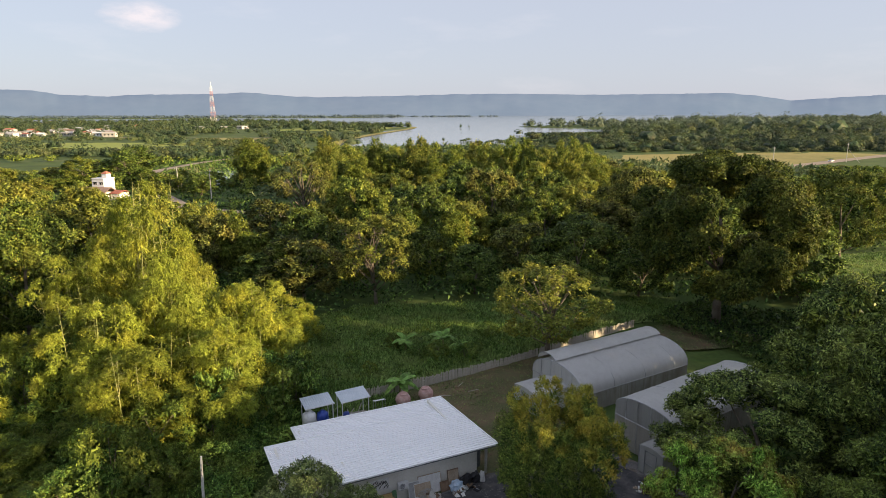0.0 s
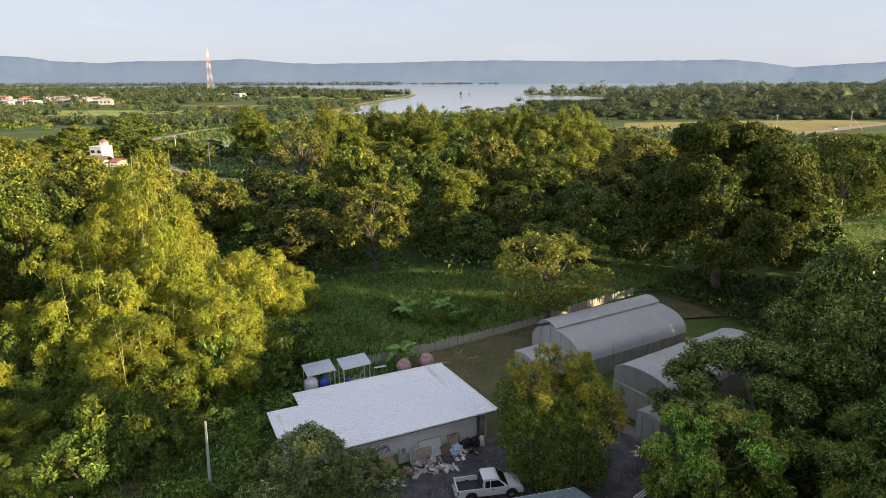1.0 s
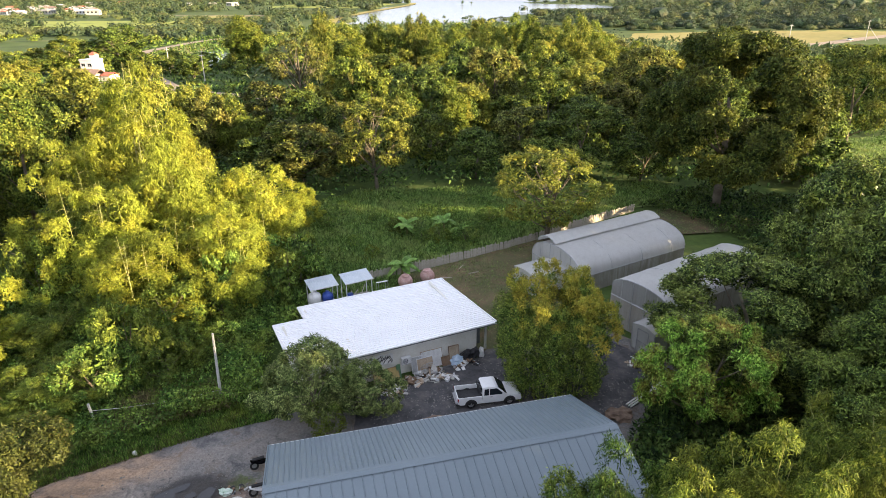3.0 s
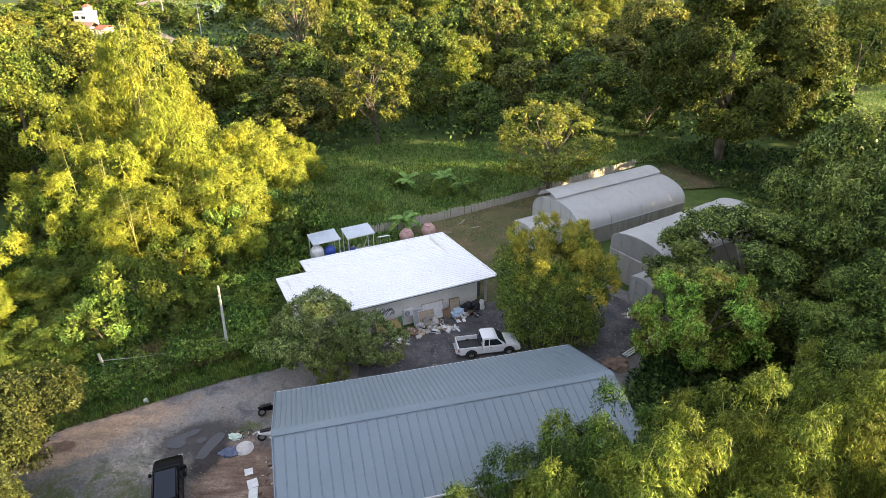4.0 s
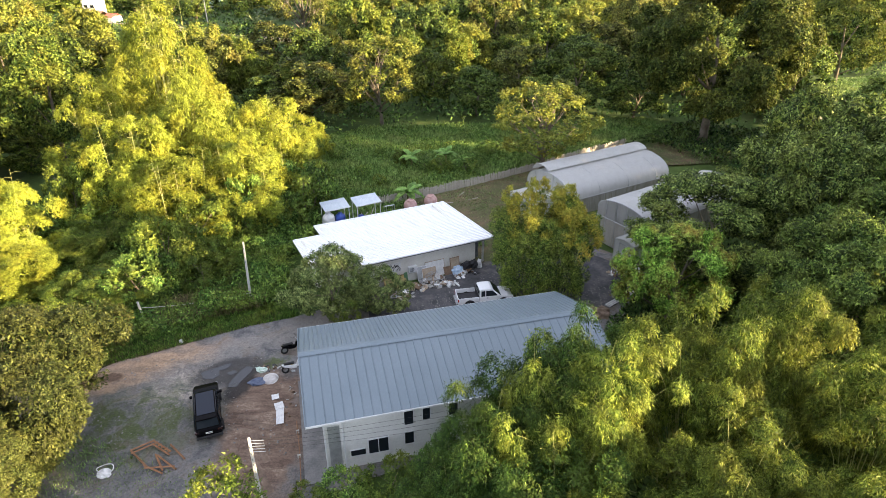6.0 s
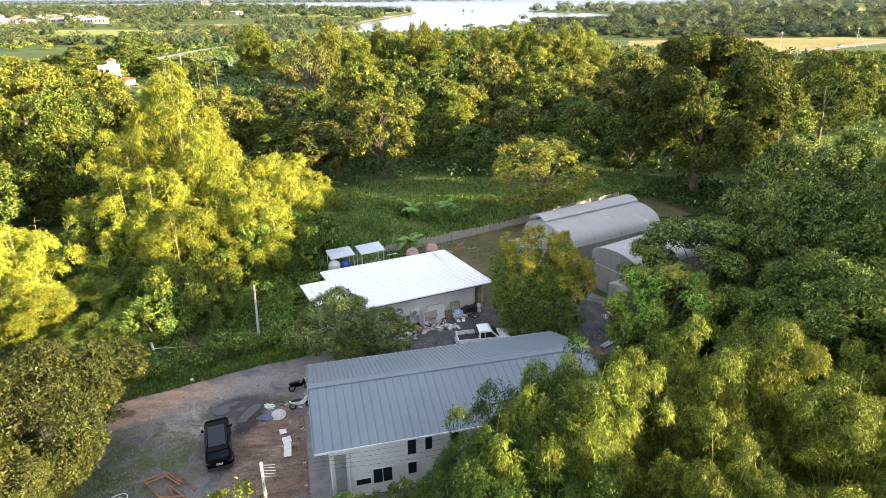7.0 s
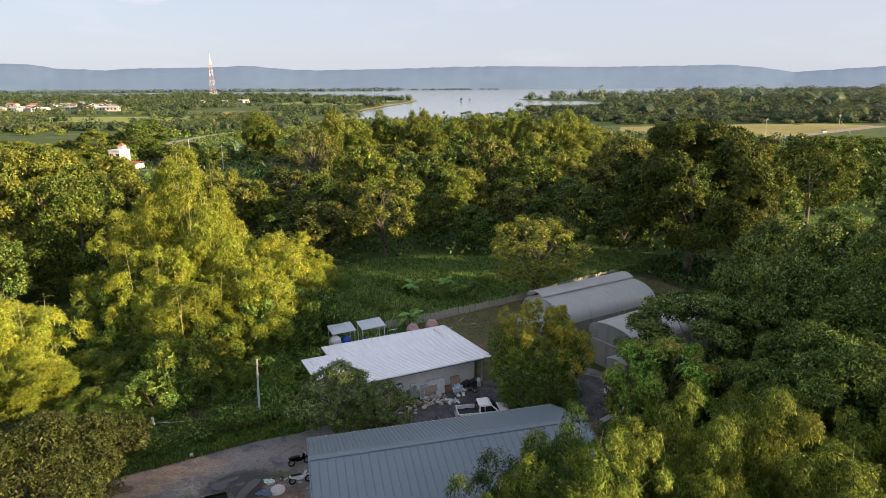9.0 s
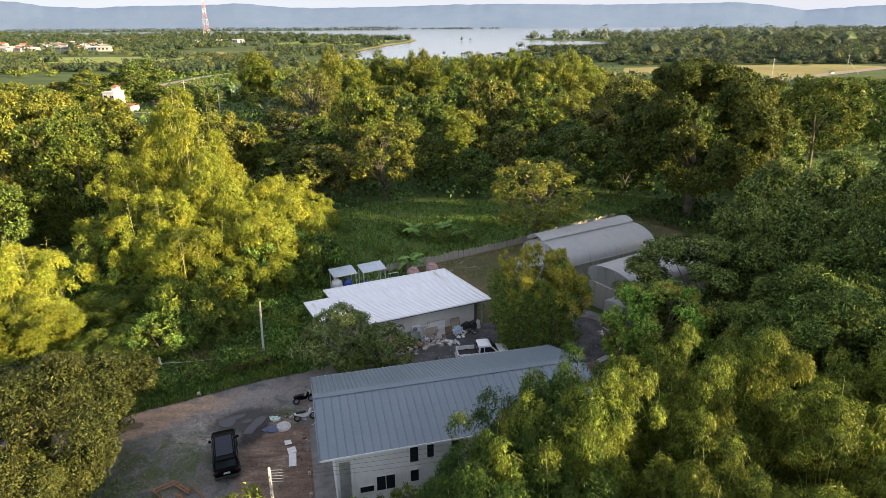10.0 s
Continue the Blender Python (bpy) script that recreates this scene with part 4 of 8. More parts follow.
ROAD = [(-45, 178), (-67, 186), (-84.5, 196), (-98, 213.5), (-106.6, 226), (-125, 256), (-146, 295), (-151.5, 318), (-151.5, 340), (-149, 375), (-142, 403), (-125, 470)]
ribbon("road", ROAD, 6, 0.04, M_ASPHALT, "pale paved road that bends past the white house")
patch("water_pond", [(-112, 276), (-126, 318), (-118, 330), (-104, 300), (-97, 260), (-103, 258)], 0.06, M_WATER, "small pale pond among bushes", "pond", 3, 2, 41)
patch("field", [(-145, 293), (-134, 296), (-124, 316), (-116, 340), (-124, 392), (-139, 396), (-146, 372), (-148.2, 340), (-148, 318)], 0.03, M_FIELD, "dry brown grass bank below the sandy road", "bank", 3, 1.5, 44)
ribbon("road", [(-98, 213), (-113, 213.7), (-123, 211.5), (-131, 207), (-200, 200)], 3, 0.045, M_ASPHALT, "pale side lane before the white house")
ribbon("road", [(150, 318), (174, 331), (207, 355), (244, 384), (300, 425)], 9, 0.03, M_ASPHALT, "pale far road between fields")
ribbon("road", [(-104, 560), (-112, 640), (-106, 800), (-72, 1100), (-70, 1240)], 12, -0.01, M_FIELD, "sandy embankment along the lake shore", "embankment")
ribbon("road", [(-430, 770), (-280, 735), (-150, 735), (-110, 690)], 7, 0.0, M_ASPHALT, "pale embankment road on the plain")

# ---- fence of upright boards ----
M_BOARD = mottled("weathered_board", (0.34, 0.31, 0.26), (0.52, 0.48, 0.41), 1.0, 14, 0.9)
fence = thing("fence", "low weathered board fence along the meadow", "fence")
rngf = random.Random(5)
bm = boxed(-0.088, 0.088, -0.02, 0.02, 0, 1.0, None, 0.012)
board_me = bpy.data.meshes.new("board")
bm.to_mesh(board_me)
bm.free()
board_me.materials.append(M_BOARD)
FENCE = [Vector(p) for p in ((-9.0, 59.7), (-5.6, 61.3), (2.8, 65.9), (9.7, 70.4), (16.2, 75.4), (26.6, 82.6))]
for a, b in zip(FENCE, FENCE[1:]):
    L = (b - a).length
    ang = math.atan2(b.y - a.y, b.x - a.x)
    for k in range(int(L / 0.19)):
        p = a + (b - a) * (k * 0.19 / L)
        o = new("board", board_me)
        o.parent = fence
        o.matrix_world = Matrix.LocRotScale((p.x, p.y + 0.06 * noise.noise(Vector((p.x, p.y, 0))), -0.1), Euler((rngf.gauss(0, 0.05), rngf.gauss(0, 0.03), ang + rngf.gauss(0, 0.06))), (1, 1, 0.95 + 0.25 * rngf.random() + 0.15 * noise.noise(Vector((p.x * 0.3, p.y * 0.3, 2)))))
    part("rail", tube(bmesh.new(), [(a.x, a.y + 0.05, 0.55), (b.x, b.y + 0.05, 0.55)], 0.03, 5), M_BOARD, fence)

# ---- vehicles ----


def paint(name, col, rough=0.3, metal=0.0):
    m, n, b = base_mat(name, rough, metal, 0.5)
    v = coords(n)
    n.links.new(mixc(n, ramp(n, noise_tex(n, v, 3.0, 5), [(0.4, (0, 0, 0)), (0.8, (0.25,) * 3)]), col, tuple(c * 0.6 + 0.02 for c in col)), b.inputs["Base Color"])
    b.inputs["Coat Weight"].default_value = 0.5
    return m


M_WHITE = paint("white_paint", (0.74, 0.75, 0.76))
M_BLACK = paint("black_paint", (0.006, 0.006, 0.007), 0.25)
M_BLACK.node_tree.nodes["Principled BSDF"].inputs["Coat Weight"].default_value = 0.0
M_BLACK.node_tree.links.remove(M_BLACK.node_tree.nodes["Principled BSDF"].inputs["Base Color"].links[0])
M_BLACK.node_tree.nodes["Principled BSDF"].inputs["Base Color"].default_value = (0.004, 0.004, 0.005, 1)
M_BLACK.node_tree.nodes["Principled BSDF"].inputs["Specular IOR Level"].default_value = 0.05
M_GLASS, n_, b_ = base_mat("dark_glass", 0.05, 0, 0.09)
b_.inputs["Base Color"].default_value = (0.015, 0.02, 0.025, 1)
# bluish base colour stands in for the sky's reflection in the glass
M_ROOFGLASS, n_, b_ = base_mat("roof_glass", 0.15, 0, 0.2)
b_.inputs["Base Color"].default_value = (0.013, 0.018, 0.03, 1)
M_RUBBER = mottled("rubber", (0.015, 0.015, 0.015), (0.03, 0.03, 0.03), 3, 20, 0.85)
M_RIM = mottled("alloy", (0.30, 0.30, 0.31), (0.45, 0.45, 0.46), 3, 20, 0.35, 0.8)
M_BEDLINER = mottled("bed_liner", (0.02, 0.02, 0.022), (0.04, 0.04, 0.042), 2, 15, 0.7)
M_RED = paint("red_lens", (0.35, 0.015, 0.012), 0.2)
M_SMOKE = paint("smoked_lens", (0.03, 0.004, 0.004), 0.2)
M_LAMP = paint("clear_lens", (0.6, 0.62, 0.65), 0.1)
M_PLATE = paint("plate_white", (0.7, 0.7, 0.68), 0.5)


def prism(profile, half, tuck=None, bevel=0.04, nose=0.0):
    """A side profile (x, z) drawn out to both sides; tuck(z) narrows it with height, nose towards both ends."""
    bm = bmesh.new()
    tuck = tuck or (lambda z: 1.0)
    wide = [half * tuck(z) * (1 - nose * max(0.0, (abs(x) - 1.4) / 0.95) ** 2) for x, z in profile]
    L = [bm.verts.new((x, w, z)) for (x, z), w in zip(profile, wide)]
    R = [bm.verts.new((x, -w, z)) for (x, z), w in zip(profile, wide)]
    bm.faces.new(L)
    bm.faces.new(R[::-1])
    n = len(profile)
    for i in range(n):
        bm.faces.new((L[i], R[i], R[(i + 1) % n], L[(i + 1) % n]))
    bmesh.ops.recalc_face_normals(bm, faces=bm.faces[:])
    if bevel:
        bmesh.ops.bevel(bm, geom=bm.edges[:], offset=bevel, segments=2, affect="EDGES", profile=0.6)
    return bm


def wheel(parent, x, y, r=0.37, w=0.24):
    bm = bmesh.new()
    s = 1 if y > 0 else -1
    prof = [(r * 0.62, 0.5), (r * 0.94, 0.5), (r, 0.36), (r, -0.36), (r * 0.94, -0.5), (r * 0.62, -0.5)]
    rings = [[bm.verts.new((x + q * math.cos(2 * math.pi * k / 20), y + w * o, r + q * math.sin(2 * math.pi * k / 20))) for k in range(20)] for q, o in prof]
    for A, B in zip(rings, rings[1:] + rings[:1]):
        for k in range(20):
            bm.faces.new((A[k], A[(k + 1) % 20], B[(k + 1) % 20], B[k]))
    t = part("tyre", bm, M_RUBBER, parent, smooth=True)
    bm = bmesh.new()
    c = bm.verts.new((x, y + s * w * 0.42, r))
    ring = [bm.verts.new((x + r * 0.63 * math.cos(2 * math.pi * k / 20), y + s * w * (0.30 if k % 4 else 0.40), r + r * 0.63 * math.sin(2 * math.pi * k / 20))) for k in range(20)]
    for k in range(20):
        bm.faces.new((c, ring[k], ring[(k + 1) % 20]))
    part("rim", bm, M_RIM, t)


def quad(parent, name, pts, mat, label="", thick=0.012):
    """A thin plate with the corners given, standing slightly proud along its own normal."""
    p = [Vector(q) for q in pts]
    n = (p[1] - p[0]).cross(p[2] - p[0]).normalized() * thick
    bm = bmesh.new()
    a = [bm.verts.new(q - n * 0.5) for q in p]
    b = [bm.verts.new(q + n) for q in p]
    bm.faces.new(a[::-1])
    bm.faces.new(b)
    k = len(p)
    for i in range(k):
        bm.faces.new((a[i], a[(i + 1) % k], b[(i + 1) % k], b[i]))
    return part(name, bm, mat, parent, label)


def pickup(x, y, turn):
    t = thing("pickup_truck", "white extended-cab pickup truck with an empty black bed", "pickup truck", Matrix.Translation((x, y, 0.066)) @ Matrix.Rotation(radians(turn), 4, "Z") @ Matrix.Scale(0.95, 4))
    tk = lambda z: 1.0 if z < 0.95 else 1.0 - (z - 0.95) * 0.22
    part("body", prism([(-2.62, 0.48), (-2.62, 0.62), (-0.62, 0.62), (-0.62, 0.98), (0.95, 1.02), (2.1, 0.96), (2.52, 0.82), (2.62, 0.55), (2.55, 0.36), (-2.4, 0.36)], 0.90, None, 0.05), M_WHITE, t)
    cab = part("cab", prism([(-0.62, 0.95), (-0.60, 1.66), (-0.45, 1.74), (0.45, 1.74), (0.62, 1.69), (1.38, 1.0)], 0.88, tk, 0.05), M_WHITE, t)
    s = 0.835
    for q in (1, -1):
        quad(cab, "side_window", [(-0.48, q * 0.868, 1.08), (-0.10, q * 0.868, 1.08), (-0.10, q * 0.775, 1.58), (-0.44, q * 0.775, 1.58)][::q], M_GLASS, "dark tinted side window", 0.03)
        quad(cab, "side_window", [(-0.02, q * 0.868, 1.08), (1.12, q * 0.868, 1.08), (0.58, q * 0.775, 1.58), (-0.02, q * 0.775, 1.58)][::q], M_GLASS, "dark tinted side window", 0.03)
        part("mirror", boxed(0.98, 1.12, q * 0.92, q * 1.10, 1.06, 1.22, None, 0.03), M_WHITE, t)
        part("headlight", boxed(2.22, 2.56, q * 0.62, q * 0.86, 0.72, 0.88, None, 0.03), M_LAMP, t)
        part("tail_light", boxed(-2.645, -2.55, q * 0.76, q * 0.905, 0.72, 1.02, None, 0.015), M_RED, t)
        part("bed_side", boxed(-2.62, -0.66, q * 0.83, q * 0.90, 0.6, 1.06, None, 0.02), M_WHITE, t)
        part("door_handle", boxed(0.02, 0.18, q * 0.90, q * 0.925, 0.90, 0.94), M_BEDLINER, t)
        for xx in (-1.55, 1.62):
            part("wheel_arch", prism([(xx + 0.50 * math.cos(a), 0.37 + 0.48 * math.sin(a)) for a in np.linspace(0, math.pi, 9)], 0.01, None, 0), M_BEDLINER, t).location.y = q * 0.905
            wheel(t, xx, q * 0.82)
    quad(cab, "windscreen", [(0.70, 0.72, 1.63), (0.70, -0.72, 1.63), (1.36, -0.80, 1.05), (1.36, 0.80, 1.05)], M_GLASS, "dark windscreen", 0.03)
    quad(cab, "rear_window", [(-0.625, -0.68, 1.2), (-0.625, 0.68, 1.2), (-0.61, 0.62, 1.6), (-0.61, -0.62, 1.6)], M_GLASS, "dark rear window", 0.02)
    part("tailgate", boxed(-2.63, -2.56, -0.83, 0.83, 0.58, 1.05, None, 0.015), M_WHITE, t)
    part("bed_floor", boxed(-2.56, -0.66, -0.83, 0.83, 0.625, 0.66), M_BEDLINER, t)
    part("headboard", boxed(-0.70, -0.64, -0.83, 0.83, 0.66, 1.08), M_BEDLINER, t)
    part("grille", boxed(2.53, 2.64, -0.55, 0.55, 0.56, 0.78, None, 0.02), M_BEDLINER, t)
    part("rear_bumper", boxed(-2.78, -2.60, -0.75, 0.75, 0.42, 0.54, None, 0.03), M_RIM, t)
    part("roof_rail", tube(bmesh.new(), [(-0.75, -0.75, 1.06), (-0.75, -0.7, 1.5), (-0.75, 0.7, 1.5), (-0.75, 0.75, 1.06)], 0.03, 6), M_BEDLINER, t)
    return t


pickup(3.15, 38.4, 10.5)


def suv(x, y, turn):
    t = thing("car", "glossy black sport utility car on the muddy yard", "car", Matrix.Translation((x, y, 0.06)) @ Matrix.Rotation(radians(turn), 4, "Z") @ Matrix.Diagonal((1.09, 0.93, 1.0, 1.0)))
    tk = lambda z: 1.0 if z < 1.0 else 1.0 - (z - 1.0) * 0.24
    part("body", prism([(-2.28, 0.5), (-2.34, 0.85), (-2.24, 1.1), (-1.5, 1.13), (0.95, 1.13), (1.7, 1.06), (2.2, 0.92), (2.36, 0.6), (2.2, 0.32), (-2.15, 0.32)], 0.95, None, 0.1, 0.14), M_BLACK, t)
    cab = part("cabin", prism([(-2.24, 1.06), (-2.02, 1.62), (-1.8, 1.79), (0.25, 1.83), (0.52, 1.76), (1.3, 1.08)], 0.91, tk, 0.1, 0.12), M_BLACK, t)
    quad(cab, "roof_panel", [(-1.72, -0.60, 1.80), (0.32, -0.60, 1.832), (0.32, 0.60, 1.832), (-1.72, 0.60, 1.80)], M_ROOFGLASS, "long dark bluish glass roof panel")
    quad(cab, "windscreen", [(0.58, 0.66, 1.70), (0.58, -0.66, 1.70), (1.24, -0.80, 1.14), (1.24, 0.80, 1.14)], M_GLASS, "dark windscreen", 0.03)
    quad(cab, "rear_window", [(-2.22, -0.74, 1.16), (-2.22, 0.74, 1.16), (-2.03, 0.68, 1.60), (-2.03, -0.68, 1.60)], M_GLASS, "dark rear window", 0.03)
    part("rear_spoiler", boxed(-2.16, -1.80, -0.66, 0.66, 1.74, 1.80, None, 0.02), M_BLACK, t)
    for q in (1, -1):
        for x0, x1, x2, x3 in ((-1.9, -1.15, -1.1, -1.7), (-1.05, -0.15, -0.2, -1.0), (-0.05, 1.0, 0.42, -0.1)):
            quad(cab, "side_window", [(x0, q * 0.888, 1.17), (x1, q * 0.888, 1.17), (x2, q * 0.79, 1.64), (x3, q * 0.79, 1.64)][::q], M_GLASS, "dark tinted side window", 0.03)
        part("mirror", boxed(0.82, 0.98, q * 0.95, q * 1.14, 1.05, 1.2, None, 0.04), M_BLACK, t)
        part("tail_light", boxed(-2.33, -2.2, q * 0.62, q * 0.92, 0.86, 0.98, None, 0.02), M_SMOKE, t)
        part("headlight", boxed(2.05, 2.32, q * 0.58, q * 0.86, 0.70, 0.82, None, 0.03), M_LAMP, t)
        part("roof_rail", boxed(-1.6, 0.1, q * 0.68, q * 0.72, 1.80, 1.87, None, 0.012), M_BEDLINER, t)
        for xx in (-1.4, 1.42):
            wheel(t, xx, q * 0.86, 0.36, 0.24)
    plate = part("number_plate", boxed(-2.335, -2.30, -0.22, 0.22, 0.72, 0.86, None, 0.008), M_PLATE, t, "white plate")
    part("plate_bar", boxed(-2.34, -2.334, -0.16, 0.16, 0.77, 0.81), M_BEDLINER, plate)
    part("rear_bumper", boxed(-2.36, -2.15, -0.88, 0.88, 0.36, 0.55, None, 0.05), M_BEDLINER, t)
    return t


suv(-16.25, 23.8, 112)


def motorcycle(x, y, turn, mat, label):
    t = thing("motorcycle", label, "motorcycle", Matrix.Translation((x, y, 0.06)) @ Matrix.Rotation(radians(turn), 4, "Z") @ Matrix.Rotation(radians(-9), 4, "X"), "motorcycles")
    for xx in (-0.62, 0.62):
        wheel(t, xx, 0.0001, 0.29, 0.10)
    part("body", prism([(-0.85, 0.72), (-0.75, 0.58), (-0.2, 0.35), (0.2, 0.34), (0.42, 0.62), (0.5, 0.9), (0.38, 0.92), (0.2, 0.55), (-0.1, 0.62)], 0.13, None, 0.03), mat, t)
    part("seat", boxed(-0.7, 0.08, -0.13, 0.13, 0.70, 0.80, None, 0.04), M_RUBBER, t, "black padded seat")
    part("handlebar", tube(bmesh.new(), [(0.36, -0.34, 1.02), (0.46, -0.12, 0.98), (0.46, 0.12, 0.98), (0.36, 0.34, 1.02)], 0.018, 6), M_STEEL, t)
    part("fork", tube(bmesh.new(), [(0.44, 0, 0.95), (0.62, 0, 0.3)], 0.04, 6), M_STEEL, t)
    part("mudguard", prism([(0.62 + 0.34 * math.cos(a), 0.3 + 0.34 * math.sin(a)) for a in np.linspace(0.3, 2.7, 9)] + [(0.62 + 0.31 * math.cos(a), 0.3 + 0.31 * math.sin(a)) for a in np.linspace(2.7, 0.3, 9)], 0.07, None, 0), mat, t)
    part("headlight", boxed(0.46, 0.56, -0.08, 0.08, 0.82, 0.95, None, 0.02), M_LAMP, t)


motorcycle(-12.15, 31.0, 25, M_BLACK, "black and white motorcycle parked by the grey building")
motorcycle(-11.5, 28.6, 20, M_WHITE, "white motor scooter parked by the grey building")

# ---- poles and wires ----


def concrete_pole(x, y, h, lean, label):
    t = thing("utility_pole", label, "utility pole", Matrix.Translation((x, y, 0)) @ Matrix.Rotation(radians(lean), 4, "Y"), "utility poles")
    bm = bmesh.new()
    lo, hi = 0.10, 0.062
    vs = [bm.verts.new((sx * (lo if z < 0 else hi), sy * (lo if z < 0 else hi), z if z > 0 else -0.3)) for z in (-0.3, h) for sx, sy in ((1, 1), (-1, 1), (-1, -1), (1, -1))]
    for f in ((3, 2, 1, 0), (4, 5, 6, 7), (0, 1, 5, 4), (1, 2, 6, 5), (2, 3, 7, 6), (3, 0, 4, 7)):
        bm.faces.new([vs[i] for i in f])
    bmesh.ops.bevel(bm, geom=bm.edges[:], offset=0.012, segments=1, affect="EDGES")
    p = part("shaft", bm, M_POLE, t)
    for z in np.arange(0.88 * h, 0.62 * h, -0.42):
        part("slot", boxed(-0.02, 0.02, -0.1, 0.1, z, z + 0.14), M_TRIM, p)
    part("footing", boxed(-0.5, 0.5, -0.4, 0.4, -0.2, 0.28, None, 0.06), M_CONC, t, "rough concrete footing")
    return t


M_POLE = mottled("pale_concrete", (0.42, 0.41, 0.39), (0.55, 0.54, 0.51), 1.5, 12, 0.85)
concrete_pole(-17.65, 38.5, 5.9, 2, "slim pale concrete pole at the track's edge")
yard_pole = concrete_pole(-10.4, 16.0, 5.8, 0, "slim pale concrete pole beside the yard")
for k in range(5):
    part("insulator_arm", pipe((0.05, 0, 5.6 - 0.2 * k), (0.75, 0.05, 5.6 - 0.2 * k), 0.018), M_STEEL, yard_pole)
post = thing("fence_post", "short white concrete post with hung cables", "post", Matrix.Translation((-25.8, 35.3, 0)))
part("shaft", boxed(-0.07, 0.07, -0.07, 0.07, -0.2, 1.9, Matrix.Rotation(radians(-6), 4, "Y"), 0.015), M_POLE, post)
part("cable_coil", tube(bmesh.new(), [(0.2 + 0.5 * math.cos(a) * (1 + 0.2 * math.sin(3 * a)), -0.15 + 0.03 * a, 0.7 + 0.45 * math.sin(a)) for a in np.linspace(0, 12, 40)], 0.015, 5), M_RUBBER, post)
M_WIRE = mottled("black_cable", (0.02, 0.02, 0.02), (0.04, 0.04, 0.04), 2, 9, 0.7)


def wire(a, b, sag, r=0.007, label="thin black overhead cable", name="cable", mat=None):
    a, b = Vector(a), Vector(b)
    pts = [a + (b - a) * f + Vector((0, 0, -4 * sag * f * (1 - f))) for f in np.linspace(0, 1, 13)]
    return tagged(part(name, tube(bmesh.new(), pts, r, 5), mat or M_WIRE, None), label, "cable", "overhead cables")


for k in range(4):
    wire((-10.4, 16.0, 5.6 - 0.22 * k), (13.0, 21.0, 7.2 - 0.3 * k), 0.6 + 0.12 * k)
wire((-17.6, 38.4, 0.9), (-25.8, 35.3, 1.3), 0.25, 0.022, "pale sagging cable strung along the track", "cable", M_POLE)
wire((-17.5, 38.4, 0.6), (-13.5, 41.5, 1.2), 0.25, 0.022, "pale sagging cable strung along the track", "cable", M_POLE)
rngw = np.random.default_rng(11)

# ---- details of the grey building ----
M_FRAME = mottled("white_window_frame", (0.62, 0.63, 0.64), (0.75, 0.76, 0.77), 2, 15, 0.5)


def house_window(parent, u0, u1, v, z0, z1, panes=2, label="dark sliding window in a thin frame"):
    """A window on a wall that faces towards -v."""
    w = part("window", boxed(u0, u1, v - 0.05, v - 0.012, z0, z1), M_GLASS, parent, label)
    bm = bmesh.new()
    for a, b, c, d in ((u0 - 0.05, u1 + 0.05, z1, z1 + 0.05), (u0 - 0.05, u1 + 0.05, z0 - 0.06, z0), (u0 - 0.05, u0, z0, z1), (u1, u1 + 0.05, z0, z1)):
        box(bm, a, b, v - 0.075, v - 0.01, c, d)
    for k in range(1, panes):
        u = u0 + (u1 - u0) * k / panes
        box(bm, u - 0.02, u + 0.02, v - 0.07, v - 0.01, z0, z1)
    part("frame", bm, M_FRAME, w)


house_window(barn, 3.5, 4.7, -10.0, 0.95, 2.05)
house_window(barn, 2.4, 3.3, -10.0, 1.0, 1.45, 1, "small dark ventilation window")
house_window(barn, 5.75, 6.3, -10.0, 2.75, 4.2, 1, "narrow dark upper window")
house_window(barn, 5.75, 6.3, -10.0, 1.2, 2.1, 1, "small dark lower window")
house_window(barn, 6.9, 7.35, -10.0, 2.9, 4.2, 1, "narrow dark upper window")
house_window(barn, 8.55, 9.1, -10.0, 2.9, 4.2, 1, "narrow dark upper window")
house_window(barn, 12.0, 13.2, -10.0, 3.3, 4.4)
part("door", boxed(1.15, 1.85, -10.06, -10.0, 0.05, 3.6), M_STEEL, barn, "pale grey sheet-metal shutter")
for u in (0.95, 2.05):
    part("downpipe", tube(bmesh.new(), [(u, -10.1, 0), (u, -10.1, 4.3)], 0.05, 8), M_FRAME, barn)
for v in (0.02, B_FRONT - 0.02):
    z = float(barn_z(np.array(v)))
    part("eave_trim", boxed(-0.03, B_LEN + 0.03, v - 0.03, v + 0.03, z - 0.12, z - 0.005), M_FRAME, barn)
for u in (-0.04, B_LEN + 0.04):
    bm = bmesh.new()
    for v0, v1 in ((0.0, B_RIDGE), (B_RIDGE, B_FRONT)):
        z0, z1 = float(barn_z(np.array(v0))), float(barn_z(np.array(v1)))
        f = [bm.verts.new((u + o, v, z + h)) for o in (-0.03, 0.03) for v, z, h in ((v0, z0, 0.05), (v1, z1, 0.05), (v1, z1, -0.1), (v0, z0, -0.1))]
        for q in ((3, 2, 1, 0), (4, 5, 6, 7), (0, 1, 5, 4), (2, 3, 7, 6)):
            bm.faces.new([f[i] for i in q])
    part("verge_trim", bm, M_GROOF, barn)
apron = tagged(part("pavement_apron", boxed(-0.5, 0.9, -10.8, -1.0, 0.05, 0.16, None, 0.02), mottled("damp_concrete", (0.13, 0.13, 0.13), (0.24, 0.23, 0.22), 0.8, 8, 0.8), None), "grey concrete apron along the building's side", "pavement", kind="structure")
apron.matrix_world = BARN
rail = thing("pipe_rail", "rusty pipe rail lying along the apron", "pipe", BARN)
